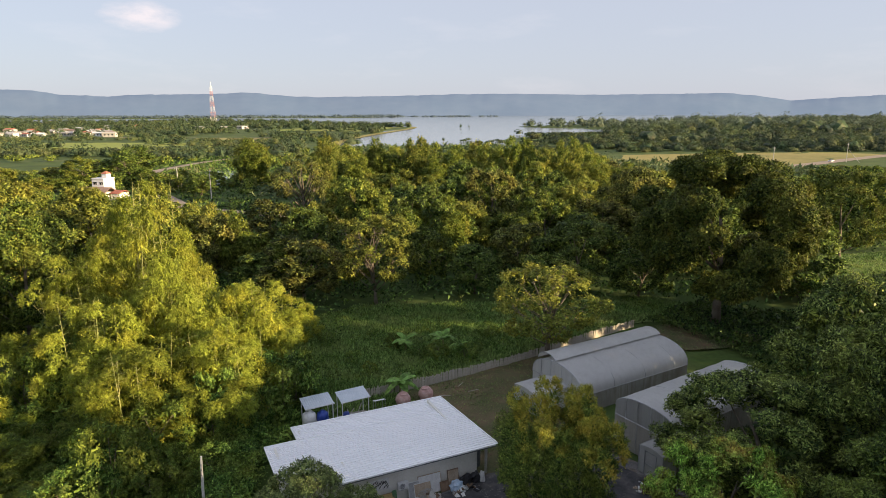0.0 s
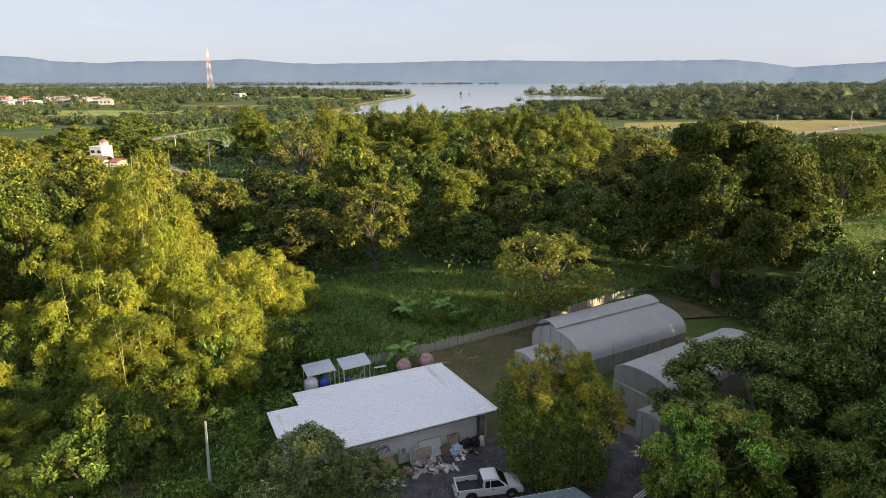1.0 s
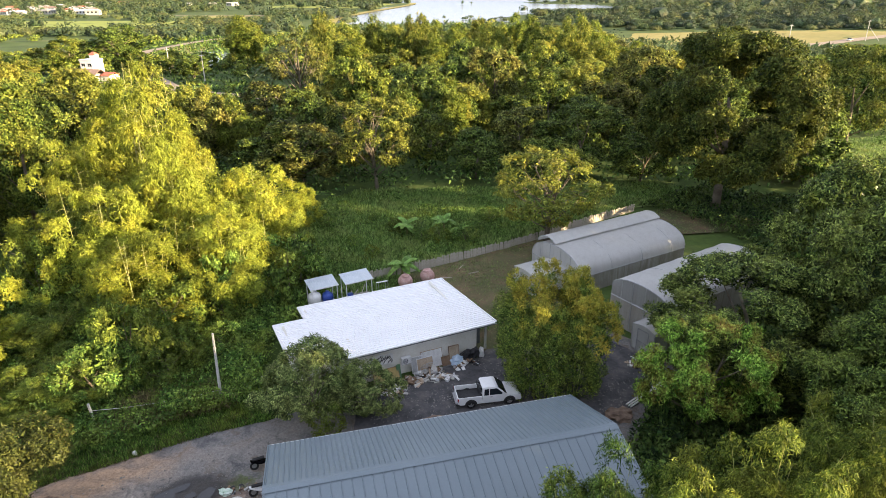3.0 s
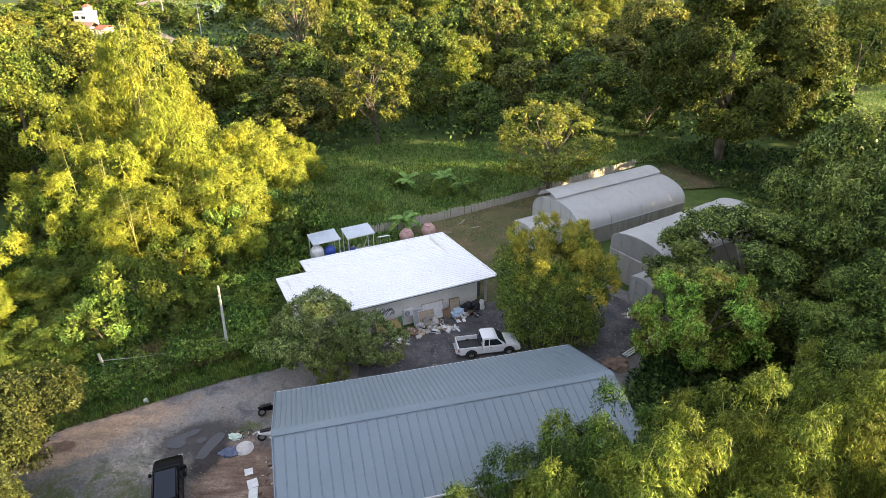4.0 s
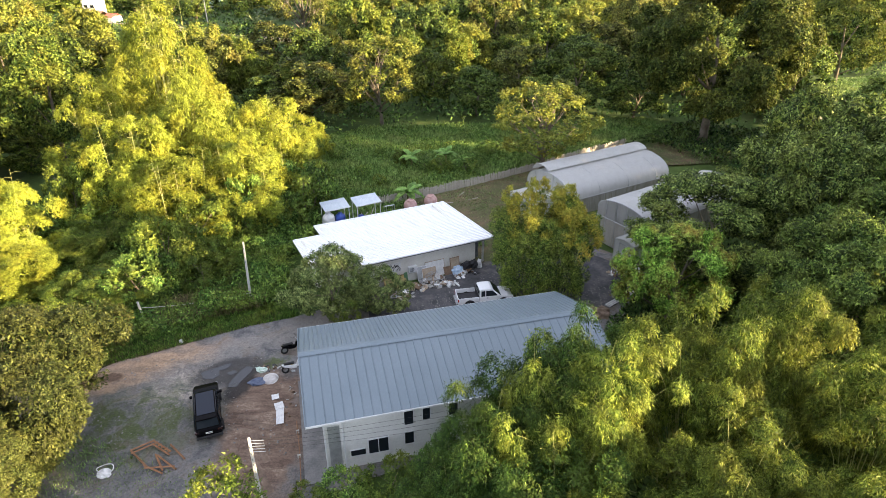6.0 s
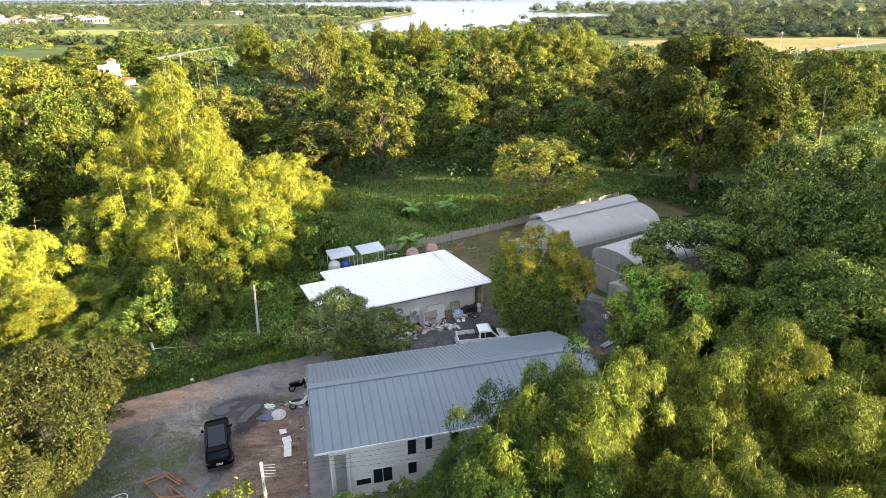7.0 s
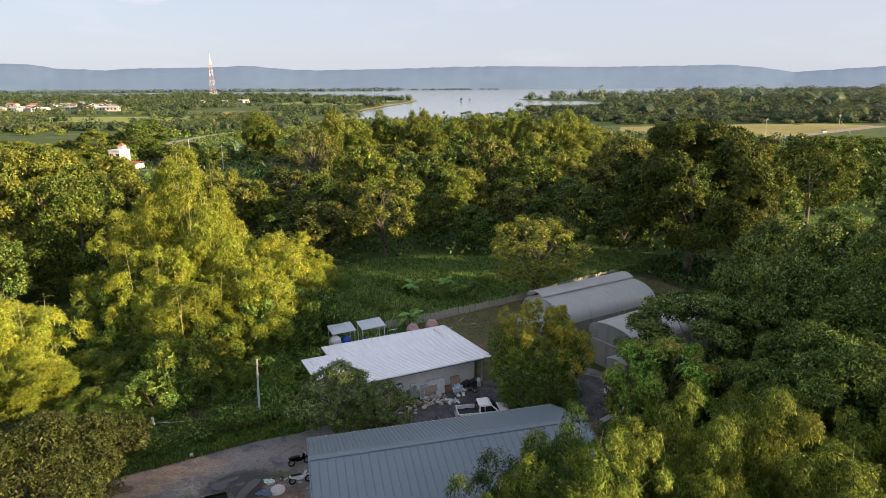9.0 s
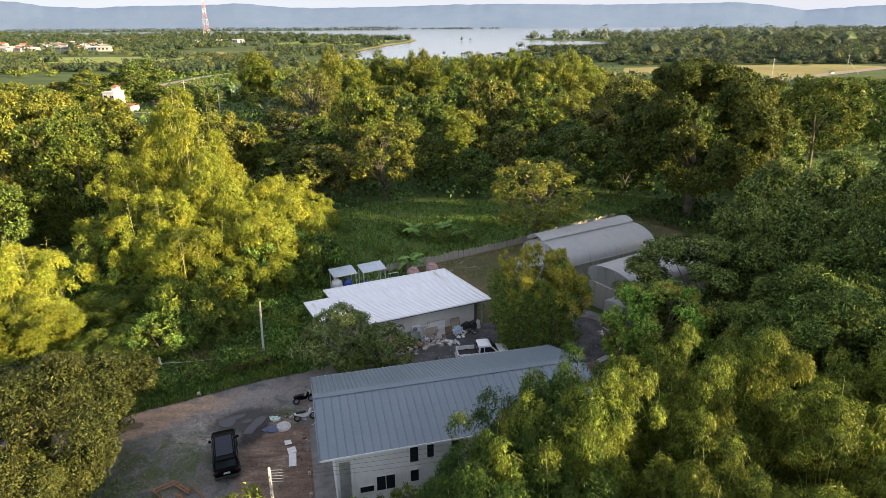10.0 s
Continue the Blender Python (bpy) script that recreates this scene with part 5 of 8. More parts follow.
part("pipe", tube(bmesh.new(), [(-0.75, -11.2, 0.22), (-0.7, -8, 0.25), (-0.78, -5.2, 0.2)], 0.035, 6), mottled("rust", (0.18, 0.09, 0.05), (0.30, 0.17, 0.10), 3, 15, 0.9), rail)
for v in (-10.6, -8.4, -6.2):
    part("bracket", boxed(-0.85, -0.65, v - 0.05, v + 0.05, 0.05, 0.3), M_CONC, rail)

# ---- details of the house ----
M_BOARDY = mottled("ochre_board", (0.30, 0.22, 0.09), (0.42, 0.32, 0.14), 1.5, 10, 0.8)
M_CARD = mottled("faded_cardboard", (0.36, 0.28, 0.20), (0.48, 0.40, 0.31), 1.2, 10, 0.9)
M_BLUE = mottled("blue_plastic", (0.02, 0.05, 0.28), (0.04, 0.09, 0.40), 2, 12, 0.4, 0, 0.5, 0.05)
M_BLUEBAG = mottled("pale_blue_bag", (0.35, 0.50, 0.68), (0.55, 0.66, 0.78), 3, 12, 0.6)
M_WHITEBAG = mottled("white_plastic", (0.60, 0.60, 0.60), (0.78, 0.78, 0.77), 3, 14, 0.55)
M_BROWN = mottled("brown_scrap", (0.14, 0.09, 0.06), (0.26, 0.18, 0.12), 2, 12, 0.85)
M_DARKBAG = mottled("black_sack", (0.015, 0.015, 0.017), (0.04, 0.04, 0.045), 3, 12, 0.45)
M_BIN = mottled("green_plastic", (0.05, 0.12, 0.06), (0.10, 0.19, 0.10), 3, 12, 0.6)
M_JAR = mottled("pink_terracotta", (0.33, 0.19, 0.17), (0.50, 0.32, 0.29), 1.8, 10, 0.8, c3=(0.52, 0.42, 0.39))

part("door", boxed(11.9, 12.6, 2.0, 2.06, 0.05, 2.2), M_TRIM, house, "dark doorway beside the wall")
for u, v in ((12.6, 1.0), (12.6, 5.5), (12.6, 10.2)):
    part("post", boxed(u - 0.09, u + 0.09, v - 0.09, v + 0.09, 0, roof_z(v) - 0.1, None, 0.01), M_CONC, house)
ac = thing("air_conditioner", "white outdoor air-conditioner unit on the house wall", "air conditioner", HOUSE @ Matrix.Translation((4.9, 0.45, 1.0)))
part("casing", boxed(-0.42, 0.42, -0.16, 0.16, 0, 0.6, None, 0.02), M_FRAME, ac)
fan = bmesh.new()
bmesh.ops.create_cone(fan, cap_ends=True, segments=24, radius1=0.24, radius2=0.22, depth=0.03, matrix=Matrix.Translation((-0.1, -0.175, 0.3)) @ Matrix.Rotation(math.pi / 2, 4, "X"))
grille = part("fan_grille", fan, M_TRIM, ac)
for k in range(5):
    part("grille_bar", boxed(-0.33, 0.13, -0.205, -0.192, 0.12 + k * 0.09, 0.135 + k * 0.09), M_FRAME, grille)
part("bracket", boxed(-0.4, 0.4, -0.12, 0.30, -0.06, -0.005), M_STEEL, ac)

mural = thing("wall_sign", "white panel with dark brush-like strokes", "sign", HOUSE @ Matrix.Translation((2.9, 0.60, 1.75)) @ Matrix.Rotation(radians(-4), 4, "X"))
part("panel", boxed(-0.9, 0.9, -0.02, 0.02, -0.45, 0.45), M_WHITEBAG, mural)
rr = random.Random(3)
for k in range(26):
    x, z = -0.8 + 0.063 * k, rr.uniform(-0.3, 0.3)
    part("stroke", tube(bmesh.new(), [(x - 0.06, -0.03, z - 0.1), (x + 0.02, -0.032, z + 0.02), (x + 0.09, -0.03, z + 0.13)], [0.02, 0.045, 0.015], 5), M_DARKBAG, mural)


def leaning_board(u, v, w, h, tilt, mat, label, frame_mat=None, name="board_panel"):
    t = thing(name, label, "panel", HOUSE @ Matrix.Translation((u, v, 0.07)) @ Matrix.Rotation(radians(-tilt), 4, "X"))
    part("panel", boxed(-w / 2, w / 2, -0.015, 0.015, 0.0, h, None, 0.004), mat, t)
    if frame_mat:
        for a, b, c, d in ((-w / 2 - 0.04, w / 2 + 0.04, h, h + 0.05), (-w / 2 - 0.04, w / 2 + 0.04, -0.03, 0.0), (-w / 2 - 0.04, -w / 2, 0, h), (w / 2, w / 2 + 0.04, 0, h)):
            part("frame_bar", boxed(a, b, -0.03, 0.03, c, d), frame_mat, t)
    return t


leaning_board(3.0, -0.35, 2.1, 1.15, 35, M_BOARDY, "ochre board leaning before the house wall", M_BROWN)
leaning_board(7.2, 0.25, 1.9, 1.5, 14, M_WHITEBAG, "pale framed panel leaning on the house wall", M_CARD)
leaning_board(6.5, 0.0, 1.4, 1.1, 20, M_CARD, "faded cardboard sheet leaning on other panels", M_FRAME)
leaning_board(9.3, 0.35, 0.9, 1.35, 12, M_CARD, "brown framed pane leaning on the house wall", M_BROWN)
leaning_board(4.1, -0.1, 0.35, 1.2, 18, M_BIN, "green plastic sheet leaning beside the ochre board")
leaning_board(5.8, 0.1, 0.9, 1.3, 16, M_STEEL, "pale grey panel leaning on the house wall", M_FRAME)
leaning_board(8.4, 0.0, 0.8, 0.8, 25, M_BROWN, "brown board leaning on the house wall")


def crumpled(name, m, size, mat, label, category, seed, amp=0.35, flat=0.5):
    """A crumpled lump: a sack, a heap of cloth, a bundle."""
    bm = bmesh.new()
    bmesh.ops.create_icosphere(bm, subdivisions=3, radius=1.0)
    for v in bm.verts:
        d = v.co.normalized()
        r = 1 + amp * noise.noise(d * 1.9 + Vector((seed, 0, 0))) + 0.5 * amp * noise.noise(d * 5 + Vector((0, seed, 0)))
        v.co = Vector((d.x * r * size[0], d.y * r * size[1], max(d.z * r * size[2] + size[2] * flat, 0)))
    ob = part(name, bm, mat, None)
    ob.matrix_world = m
    return tagged(ob, label, category)


def scrap_heap(cx, cy, rx, ry, n, mats, label, seed, top=0.5, big=1.0):
    """A heap of flat and long scrap pieces, each lying its own way."""
    t = thing("scrap_heap", label, "scrap heap", Matrix.Translation((cx, cy, 0.06)))
    r = random.Random(seed)
    for k in range(n):
        a, q = r.random() * 6.28, math.sqrt(r.random())
        x, y = rx * q * math.cos(a), ry * q * math.sin(a)
        z = top * (1 - q) * r.random() + 0.03
        l, w, h = r.uniform(0.15, 0.7) * big, r.uniform(0.08, 0.4) * big, r.uniform(0.02, 0.16) * big
        m = Matrix.LocRotScale((x, y, z), Euler((r.gauss(0, 0.35), r.gauss(0, 0.35), r.random() * 6.28)), None)
        part("scrap_piece", boxed(-l / 2, l / 2, -w / 2, w / 2, -h / 2, h / 2, m, 0.01), r.choice(mats), t)
    return t


def H(u, v, z=0.07):
    return HOUSE @ Vector((u, v, z))


p = H(2.6, -1.3)
scrap_heap(p.x, p.y, 1.5, 0.8, 60, [M_WHITEBAG, M_BROWN, M_CARD, M_STEEL, M_CONC, M_BROWN, M_DARKBAG], "heap of mixed household scrap on the gravel", 1)
p = H(4.6, -0.9)
scrap_heap(p.x, p.y, 1.0, 0.7, 34, [M_BROWN, M_CARD, M_CONC, M_BROWN], "heap of brown boards and boxes", 2)
p = H(6.7, -0.9)
scrap_heap(p.x, p.y, 1.5, 1.0, 70, [M_WHITEBAG, M_STEEL, M_CARD, M_CONC, M_BROWN, M_CONC], "heap of pale scrap and broken panels", 3, 0.8)
p = H(7.6, -1.7)
scrap_heap(p.x, p.y, 1.0, 0.4, 26, [M_WHITEBAG, M_WHITEBAG, M_CONC, M_STEEL], "white broken sheets strewn on the gravel", 14, 0.15)
p = H(10.3, -0.5)
scrap_heap(p.x, p.y, 0.9, 0.4, 26, [M_DARKBAG, M_DARKBAG, M_BROWN, M_WHITEBAG, M_STEEL], "heap of black bags and scrap by the house wall", 15, 0.5)
p = H(9.2, -0.6)
scrap_heap(p.x, p.y, 0.6, 0.5, 12, [M_WHITEBAG, M_STEEL, M_BROWN], "small heap of white scrap", 4, 0.2)
crumpled("sack", HOUSE @ Matrix.Translation((9.3, -0.1, 0.06)), (0.55, 0.4, 0.5), M_BLUEBAG, "pale blue plastic sack on the gravel", "sack", 4)
crumpled("sack", HOUSE @ Matrix.Translation((10.4, 0.3, 0.06)), (0.7, 0.35, 0.5), M_DARKBAG, "black rubbish sack by the house wall", "sack", 6)
crumpled("sack", HOUSE @ Matrix.Translation((11.2, 0.2, 0.06)), (0.5, 0.35, 0.6), M_DARKBAG, "black rubbish sack by the house wall", "sack", 8)
crumpled("sack", HOUSE @ Matrix.Translation((11.7, 0.0, 0.06)), (0.25, 0.22, 0.65), M_WHITEBAG, "white sack standing by the house wall", "sack", 9)
wheel_ = thing("fan_wheel", "grey round fan guard lying on scrap", "fan", HOUSE @ Matrix.Translation((6.4, -0.55, 0.75)) @ Matrix.Rotation(radians(-65), 4, "X"))
for r_ in (0.2, 0.4, 0.62):
    part("ring", tube(bmesh.new(), [(r_ * math.cos(a), r_ * math.sin(a), 0.12 * (1 - r_)) for a in np.linspace(0, 2 * math.pi, 25)], 0.02, 5, False), M_STEEL, wheel_)
for k in range(8):
    part("spoke", pipe((0, 0, 0.1), (0.62 * math.cos(k * 0.785), 0.62 * math.sin(k * 0.785), 0.05), 0.012), M_STEEL, wheel_)

# ---- water shelters behind the house ----


def shelter(x, y, w, d, zb, zf, label):
    t = thing("shelter", label, "shelter", Matrix.Translation((x, y, 0)) @ Matrix.Rotation(radians(30), 4, "Z"), "water shelters")
    rows = []
    for v in np.linspace(-d / 2, d / 2, 5):
        z = zf + (zb - zf) * (v + d / 2) / d
        rows.append([(u, v, z + 0.012 * math.cos(u * 30)) for u in np.arange(-w / 2, w / 2 + 0.01, 0.052)])
    part("roof", sheet(rows, M_LROOF, False), None, t, "pale bluish corrugated lean-to roof")
    part("roof_edge", boxed(-w / 2, w / 2, -d / 2 - 0.03, -d / 2, zf - 0.08, zf + 0.03), M_FRAME, t)
    for u in (-w / 2 + 0.15, w / 2 - 0.15):
        part("post", pipe((u, -d / 2 + 0.15, -0.1), (u, -d / 2 + 0.15, zf - 0.03), 0.045), M_FRAME, t)
        part("post", pipe((u, d / 2 - 0.15, -0.1), (u, d / 2 - 0.15, zb - 0.03), 0.045), M_FRAME, t)
    part("rack", boxed(-w / 2 + 0.15, w / 2 - 0.15, -d / 2 + 0.2, d / 2 - 0.2, 0.45, 0.55), M_CONC, t, "concrete rack")
    for u in (-w / 2 + 0.15, w / 2 - 0.15):
        part("rack_leg", boxed(u - 0.08, u + 0.08, -d / 2 + 0.25, d / 2 - 0.25, -0.1, 0.45), M_CONC, t)
    return t


def lathe(name, prof, m, mat, label, category, group="", parent=None):
    bm = bmesh.new()
    rings = [[bm.verts.new((r * math.cos(2 * math.pi * k / 24), r * math.sin(2 * math.pi * k / 24), z)) for k in range(24)] for r, z in prof]
    for A, B in zip(rings, rings[1:]):
        for k in range(24):
            bm.faces.new((A[k], A[(k + 1) % 24], B[(k + 1) % 24], B[k]))
    bm.faces.new(rings[0][::-1])
    bm.faces.new(rings[-1])
    ob = part(name, bm, mat, parent, smooth=True)
    if parent is None:
        ob.matrix_world = m
        tagged(ob, label, category, group)
    else:
        ob.matrix_basis = m
    return ob


shelter(-12.4, 53.3, 2.9, 1.8, 3.1, 2.7, "white-roofed shelter over water tanks behind the house")
shelter(-9.2, 54.7, 3.0, 1.8, 3.1, 2.7, "white-roofed shelter with an open timber rack")
SH = Matrix.Translation((-12.5, 53.1, 0.55)) @ Matrix.Rotation(radians(30), 4, "Z")
TANK = [(0.42, 0), (0.46, 0.1), (0.44, 0.3), (0.46, 0.35), (0.44, 0.55), (0.46, 0.6), (0.44, 0.85), (0.40, 1.0), (0.22, 1.15), (0.16, 1.17), (0.16, 1.24)]
lathe("water_tank", TANK, SH @ Matrix.Translation((-0.78, -0.35, 0)) @ Matrix.Scale(1.45, 4), M_WHITEBAG, "milky white ribbed water tank under the shelter", "water tank", "water tanks")
lathe("water_tank", TANK, SH @ Matrix.Translation((0.5, -0.45, 0)) @ Matrix.Scale(1.25, 4), M_BLUE, "blue ribbed plastic water barrel with white bands", "water tank", "water tanks")
lathe("bucket", [(0.14, 0), (0.18, 0.32), (0.19, 0.33)], SH @ Matrix.Translation((0.95, -0.5, 0)), M_WHITEBAG, "white plastic bucket on the rack", "bucket")
SH2 = Matrix.Translation((-9.3, 54.6, 0.55)) @ Matrix.Rotation(radians(30), 4, "Z")
for k, (u0, v0, u1, v1, z) in enumerate(((-1.2, -0.9, 0.4, 0.5, 0.5), (-0.8, 0.4, 1.2, -0.8, 0.7), (-1.1, 0.2, 0.9, -0.6, 0.2), (0.0, -1.0, 1.2, 0.5, 0.9), (-0.4, -0.9, -0.2, 0.8, 0.4))):
    ob = tagged(part("timber", tube(bmesh.new(), [SH2 @ Vector((u0, v0, z * 0.3 + 0.05)), SH2 @ Vector((u1, v1, z + 0.05))], 0.05, 6), M_BOARD, None), "pale stick of stacked timber under the shelter", "timber", "stacked timber")
lathe("water_tank", [(0.3, 0), (0.32, 0.4), (0.3, 0.75), (0.12, 0.8)], SH2 @ Matrix.Translation((-0.7, -0.3, 0)), M_BLUE, "small blue plastic drum under the shelter", "water tank", "water tanks")
for x, y in ((-6.9, 57.0),):
    t = thing("metal_sheet", "pale metal sheet propped on a small frame", "sheet", Matrix.Translation((x, y, 0)) @ Matrix.Rotation(radians(25), 4, "Z"))
    part("sheet", sheet([[(u, v, 1.15 - 0.35 * v + 0.012 * math.cos(u * 30)) for u in np.arange(-0.6, 0.61, 0.052)] for v in (-0.45, 0, 0.45)], M_WROOF, False), None, t)
    for u in (-0.5, 0.5):
        part("leg", pipe((u, -0.4, 0), (u, -0.4, 1.25), 0.03), M_STEEL, t)
        part("leg", pipe((u, 0.4, 0), (u, 0.4, 0.98), 0.03), M_STEEL, t)
JAR = [(0.45, 0), (0.75, 0.25), (0.92, 0.65), (0.90, 1.05), (0.68, 1.4), (0.48, 1.52), (0.52, 1.6), (0.46, 1.6), (0.40, 1.5)]
for x, y, lean in ((-4.6, 58.2, 4), (-2.2, 59.6, -3)):
    lathe("water_jar", JAR, Matrix.Translation((x, y, -0.05)) @ Matrix.Rotation(radians(lean), 4, "Y") @ Matrix.Scale(0.86, 4), M_JAR, "large pinkish clay water jar beside the house", "jar", "water jars")

# ---- loose things on the yard ----
M_BEDWOOD = mottled("bed_wood", (0.19, 0.095, 0.05), (0.32, 0.17, 0.09), 2.0, 14, 0.75)
M_GREYSHEET = mottled("grey_plastic", (0.24, 0.25, 0.26), (0.42, 0.41, 0.40), 1.5, 9, 0.5)
fr = thing("wooden_bed", "orange-brown timber bed frame lying on the yard", "timber frame", Matrix.Translation((-18.7, 20.5, 0.1)) @ Matrix.Rotation(radians(-8), 4, "Z") @ Matrix.Scale(1.08, 4))
for a, b in (((-1.3, -0.2), (-0.4, 0.75)), ((-1.1, -0.4), (-0.2, 0.55)), ((-0.4, 0.75), (1.1, 0.1)), ((-0.3, 0.5), (1.15, -0.15)), ((-1.25, -0.2), (0.4, -1.2)), ((0.35, -0.25), (1.4, -1.3)), ((0.1, -1.1), (1.5, -1.5)), ((0.5, -0.3), (2.1, -1.1)), ((0.3, -1.3), (1.9, -0.9)), ((0.8, 0.6), (2.2, -0.3))):
    part("rail", tube(bmesh.new(), [(*a, 0.12), (*b, 0.1)], 0.06, 4), M_BEDWOOD, fr)
for k in range(6):
    f = k / 5
    part("slat", boxed(-0.03, 0.03, -0.17, 0.17, 0.14, 0.18, Matrix.Translation((-0.38 + 1.4 * f, 0.62 - 0.62 * f, 0)) @ Matrix.Rotation(radians(-24), 4, "Z")), M_BEDWOOD, fr)
crumpled("sack", Matrix.Translation((-20.9, 18.6, 0.05)), (0.4, 0.33, 0.28), M_WHITEBAG, "white crumpled sack on the grass", "sack", 15)
tagged(part("hose", tube(bmesh.new(), [(-20.9 + 0.5 * math.cos(a), 18.9 + 0.35 * math.sin(a), 0.35 + 0.06 * math.sin(2 * a)) for a in np.linspace(0, 7, 30)], 0.03, 6), M_WHITEBAG, None), "white coiled hose on the sack", "hose")
M_DISH = mottled("pale_translucent_plastic", (0.42, 0.40, 0.39), (0.58, 0.55, 0.53), 2.5, 12, 0.35)
M_NET = mottled("blue_net", (0.05, 0.07, 0.13), (0.14, 0.16, 0.22), 5, 30, 0.8)
M_MINT = mottled("mint_bag", (0.36, 0.52, 0.40), (0.62, 0.68, 0.62), 4, 14, 0.6)
dish = lathe("plastic_dome", [(0.55, 0.0), (0.54, 0.05), (0.43, 0.15), (0.28, 0.22), (0.11, 0.26), (0.02, 0.265)], Matrix.Translation((-13.07, 27.7, 0.07)) @ Matrix.Rotation(radians(6), 4, "X"), M_DISH, "round pale plastic dome lying beside the puddle", "plastic dome")
part("rim", tube(bmesh.new(), [(0.56 * math.cos(a), 0.56 * math.sin(a), 0.03) for a in np.linspace(0, 2 * math.pi, 33)], 0.025, 6, False), M_WHITEBAG, dish)
crumpled("net", Matrix.Translation((-14.0, 27.3, 0.05)), (0.62, 0.42, 0.10), M_NET, "dark blue net bundle on the mud", "net", 23, 0.5)
crumpled("sack", Matrix.Translation((-14.0, 28.7, 0.05)), (0.42, 0.28, 0.16), M_MINT, "pale green plastic bag beside the puddle", "bag", 25, 0.6)
scrap_heap(-12.8, 29.0, 1.6, 0.7, 30, [M_GREYSHEET, M_BROWN, M_CONC, M_DARKBAG, M_STEEL], "strewn small litter beside the puddle", 11, 0.1, 0.5)
scrap_heap(-10.9, 26.2, 0.5, 2.6, 24, [M_GREYSHEET, M_BROWN, M_CONC, M_BROWN], "small litter along the building's apron", 12, 0.08, 0.45)
for x, y, w, l, a in ((-12.2, 25.7, 0.5, 0.55, 20), (-11.7, 24.8, 0.62, 0.7, 25), (-11.38, 23.75, 0.52, 1.5, 14)):
    rows = [[(u * w / 2, v * l, 0.05 + 0.05 * noise.noise(Vector((u * 2 + x, v * 3, 1)))) for u in np.linspace(-1, 1, 7)] for v in np.linspace(-0.5, 0.5, 8)]
    ob = tagged(part("cloth", sheet(rows, M_WHITEBAG), None, None), "white crumpled sheet lying on the clay", "sheet", "white sheets")
    ob.matrix_world = Matrix.Translation((x, y, 0.1)) @ Matrix.Rotation(radians(a), 4, "Z")
crumpled("stone", Matrix.Translation((-21.4, 32.1, 0.02)), (0.16, 0.12, 0.25), M_WHITEBAG, "small white marker at the track's edge", "marker", 31)
scrap_heap(16.9, 43.6, 1.7, 1.0, 80, [M_WHITEBAG, M_STEEL, M_CARD, M_BROWN, M_CONC, M_DARKBAG], "heap of pale rubbish beside the greenhouse", 13, 0.6, 0.8)
crumpled("sack", Matrix.Translation((17.6, 43.3, 0.06)), (0.6, 0.45, 0.5), M_WHITEBAG, "white rubbish sack beside the greenhouse", "sack", 33)
for k, (dx, dy) in enumerate(((0, 0), (0.12, -0.16), (0.25, -0.3))):
    tagged(part("pipe", tube(bmesh.new(), [(13.7 + dx, 37.7 + dy, 0.18), (16 + dx, 39.6 + dy, 0.24), (18.4 + dx, 41.4 + dy, 0.2)], 0.065, 8), M_WHITEBAG, None), "long pale pipe lying on the gravel", "pipe", "pale pipes")
crumpled("earth_mound", Matrix.Translation((12.9, 36.4, 0.0)), (1.0, 0.7, 0.45), M_CLAY, "mound of reddish earth by the gravel", "earth", 35, 0.4)
crumpled("earth_mound", Matrix.Translation((-0.5, 35.6, 0.0)), (1.5, 0.6, 0.28), M_CLAY, "low bank of tan earth along the building", "earth", 36, 0.4)
crumpled("earth_mound", Matrix.Translation((-3.4, 34.6, 0.0)), (1.8, 0.6, 0.22), M_CLAY, "low bank of tan earth along the building", "earth", 37, 0.4)
for x, y, a in ((2.3, 61.2, 20), (1.2, 62.4, 60), (-0.8, 60.2, -5)):
    tagged(part("stick", tube(bmesh.new(), [(x, y, 0.1), (x + 1.2 * math.cos(radians(a)), y + 1.2 * math.sin(radians(a)), 0.16)], 0.04, 5), M_BOARD, None), "pale dry stick lying on the lawn", "stick", "dry sticks")

# stones strewn over the yard
def stones(rng, poly, n, size, mat, label):
    P = scatter_in(rng, poly, n)
    P = P[field_noise(P, 2.2, 4.0) > -0.15]
    n = len(P)
    s = size * (0.3 + rng.random(n) ** 3 * 1.6)
    ang = rng.random(n) * 6.28
    corners = np.array([(1, 0, 0), (0, 1, 0), (-1, 0, 0), (0, -1, 0), (0.1, 0.1, 0.8)])
    v = np.repeat(corners[None], n, 0) * (s[:, None] * (0.7 + 0.6 * rng.random((n, 5))))[:, :, None]
    x = v[:, :, 0] * np.cos(ang)[:, None] - v[:, :, 1] * np.sin(ang)[:, None] + P[:, 0:1]
    y = v[:, :, 0] * np.sin(ang)[:, None] + v[:, :, 1] * np.cos(ang)[:, None] + P[:, 1:2]
    V = np.stack([x, y, v[:, :, 2] + 0.062], -1).reshape(-1, 3)
    k = np.arange(n)[:, None] * 5
    F = np.concatenate([k + [[0, 1, 4]], k + [[1, 2, 4]], k + [[2, 3, 4]], k + [[3, 0, 4]]], 0)
    return tagged(part("gravel_stones", fast_mesh("gravel_stones", V, F, mat), None, None), label, "gravel", kind="stuff")


# ---- banana plants ----
M_BANANA = leaf_mat("banana_leaves", (0.13, 0.24, 0.045), (0.20, 0.34, 0.075), (0.29, 0.42, 0.12), (0.32, 0.36, 0.09), 0.4, 0.3)


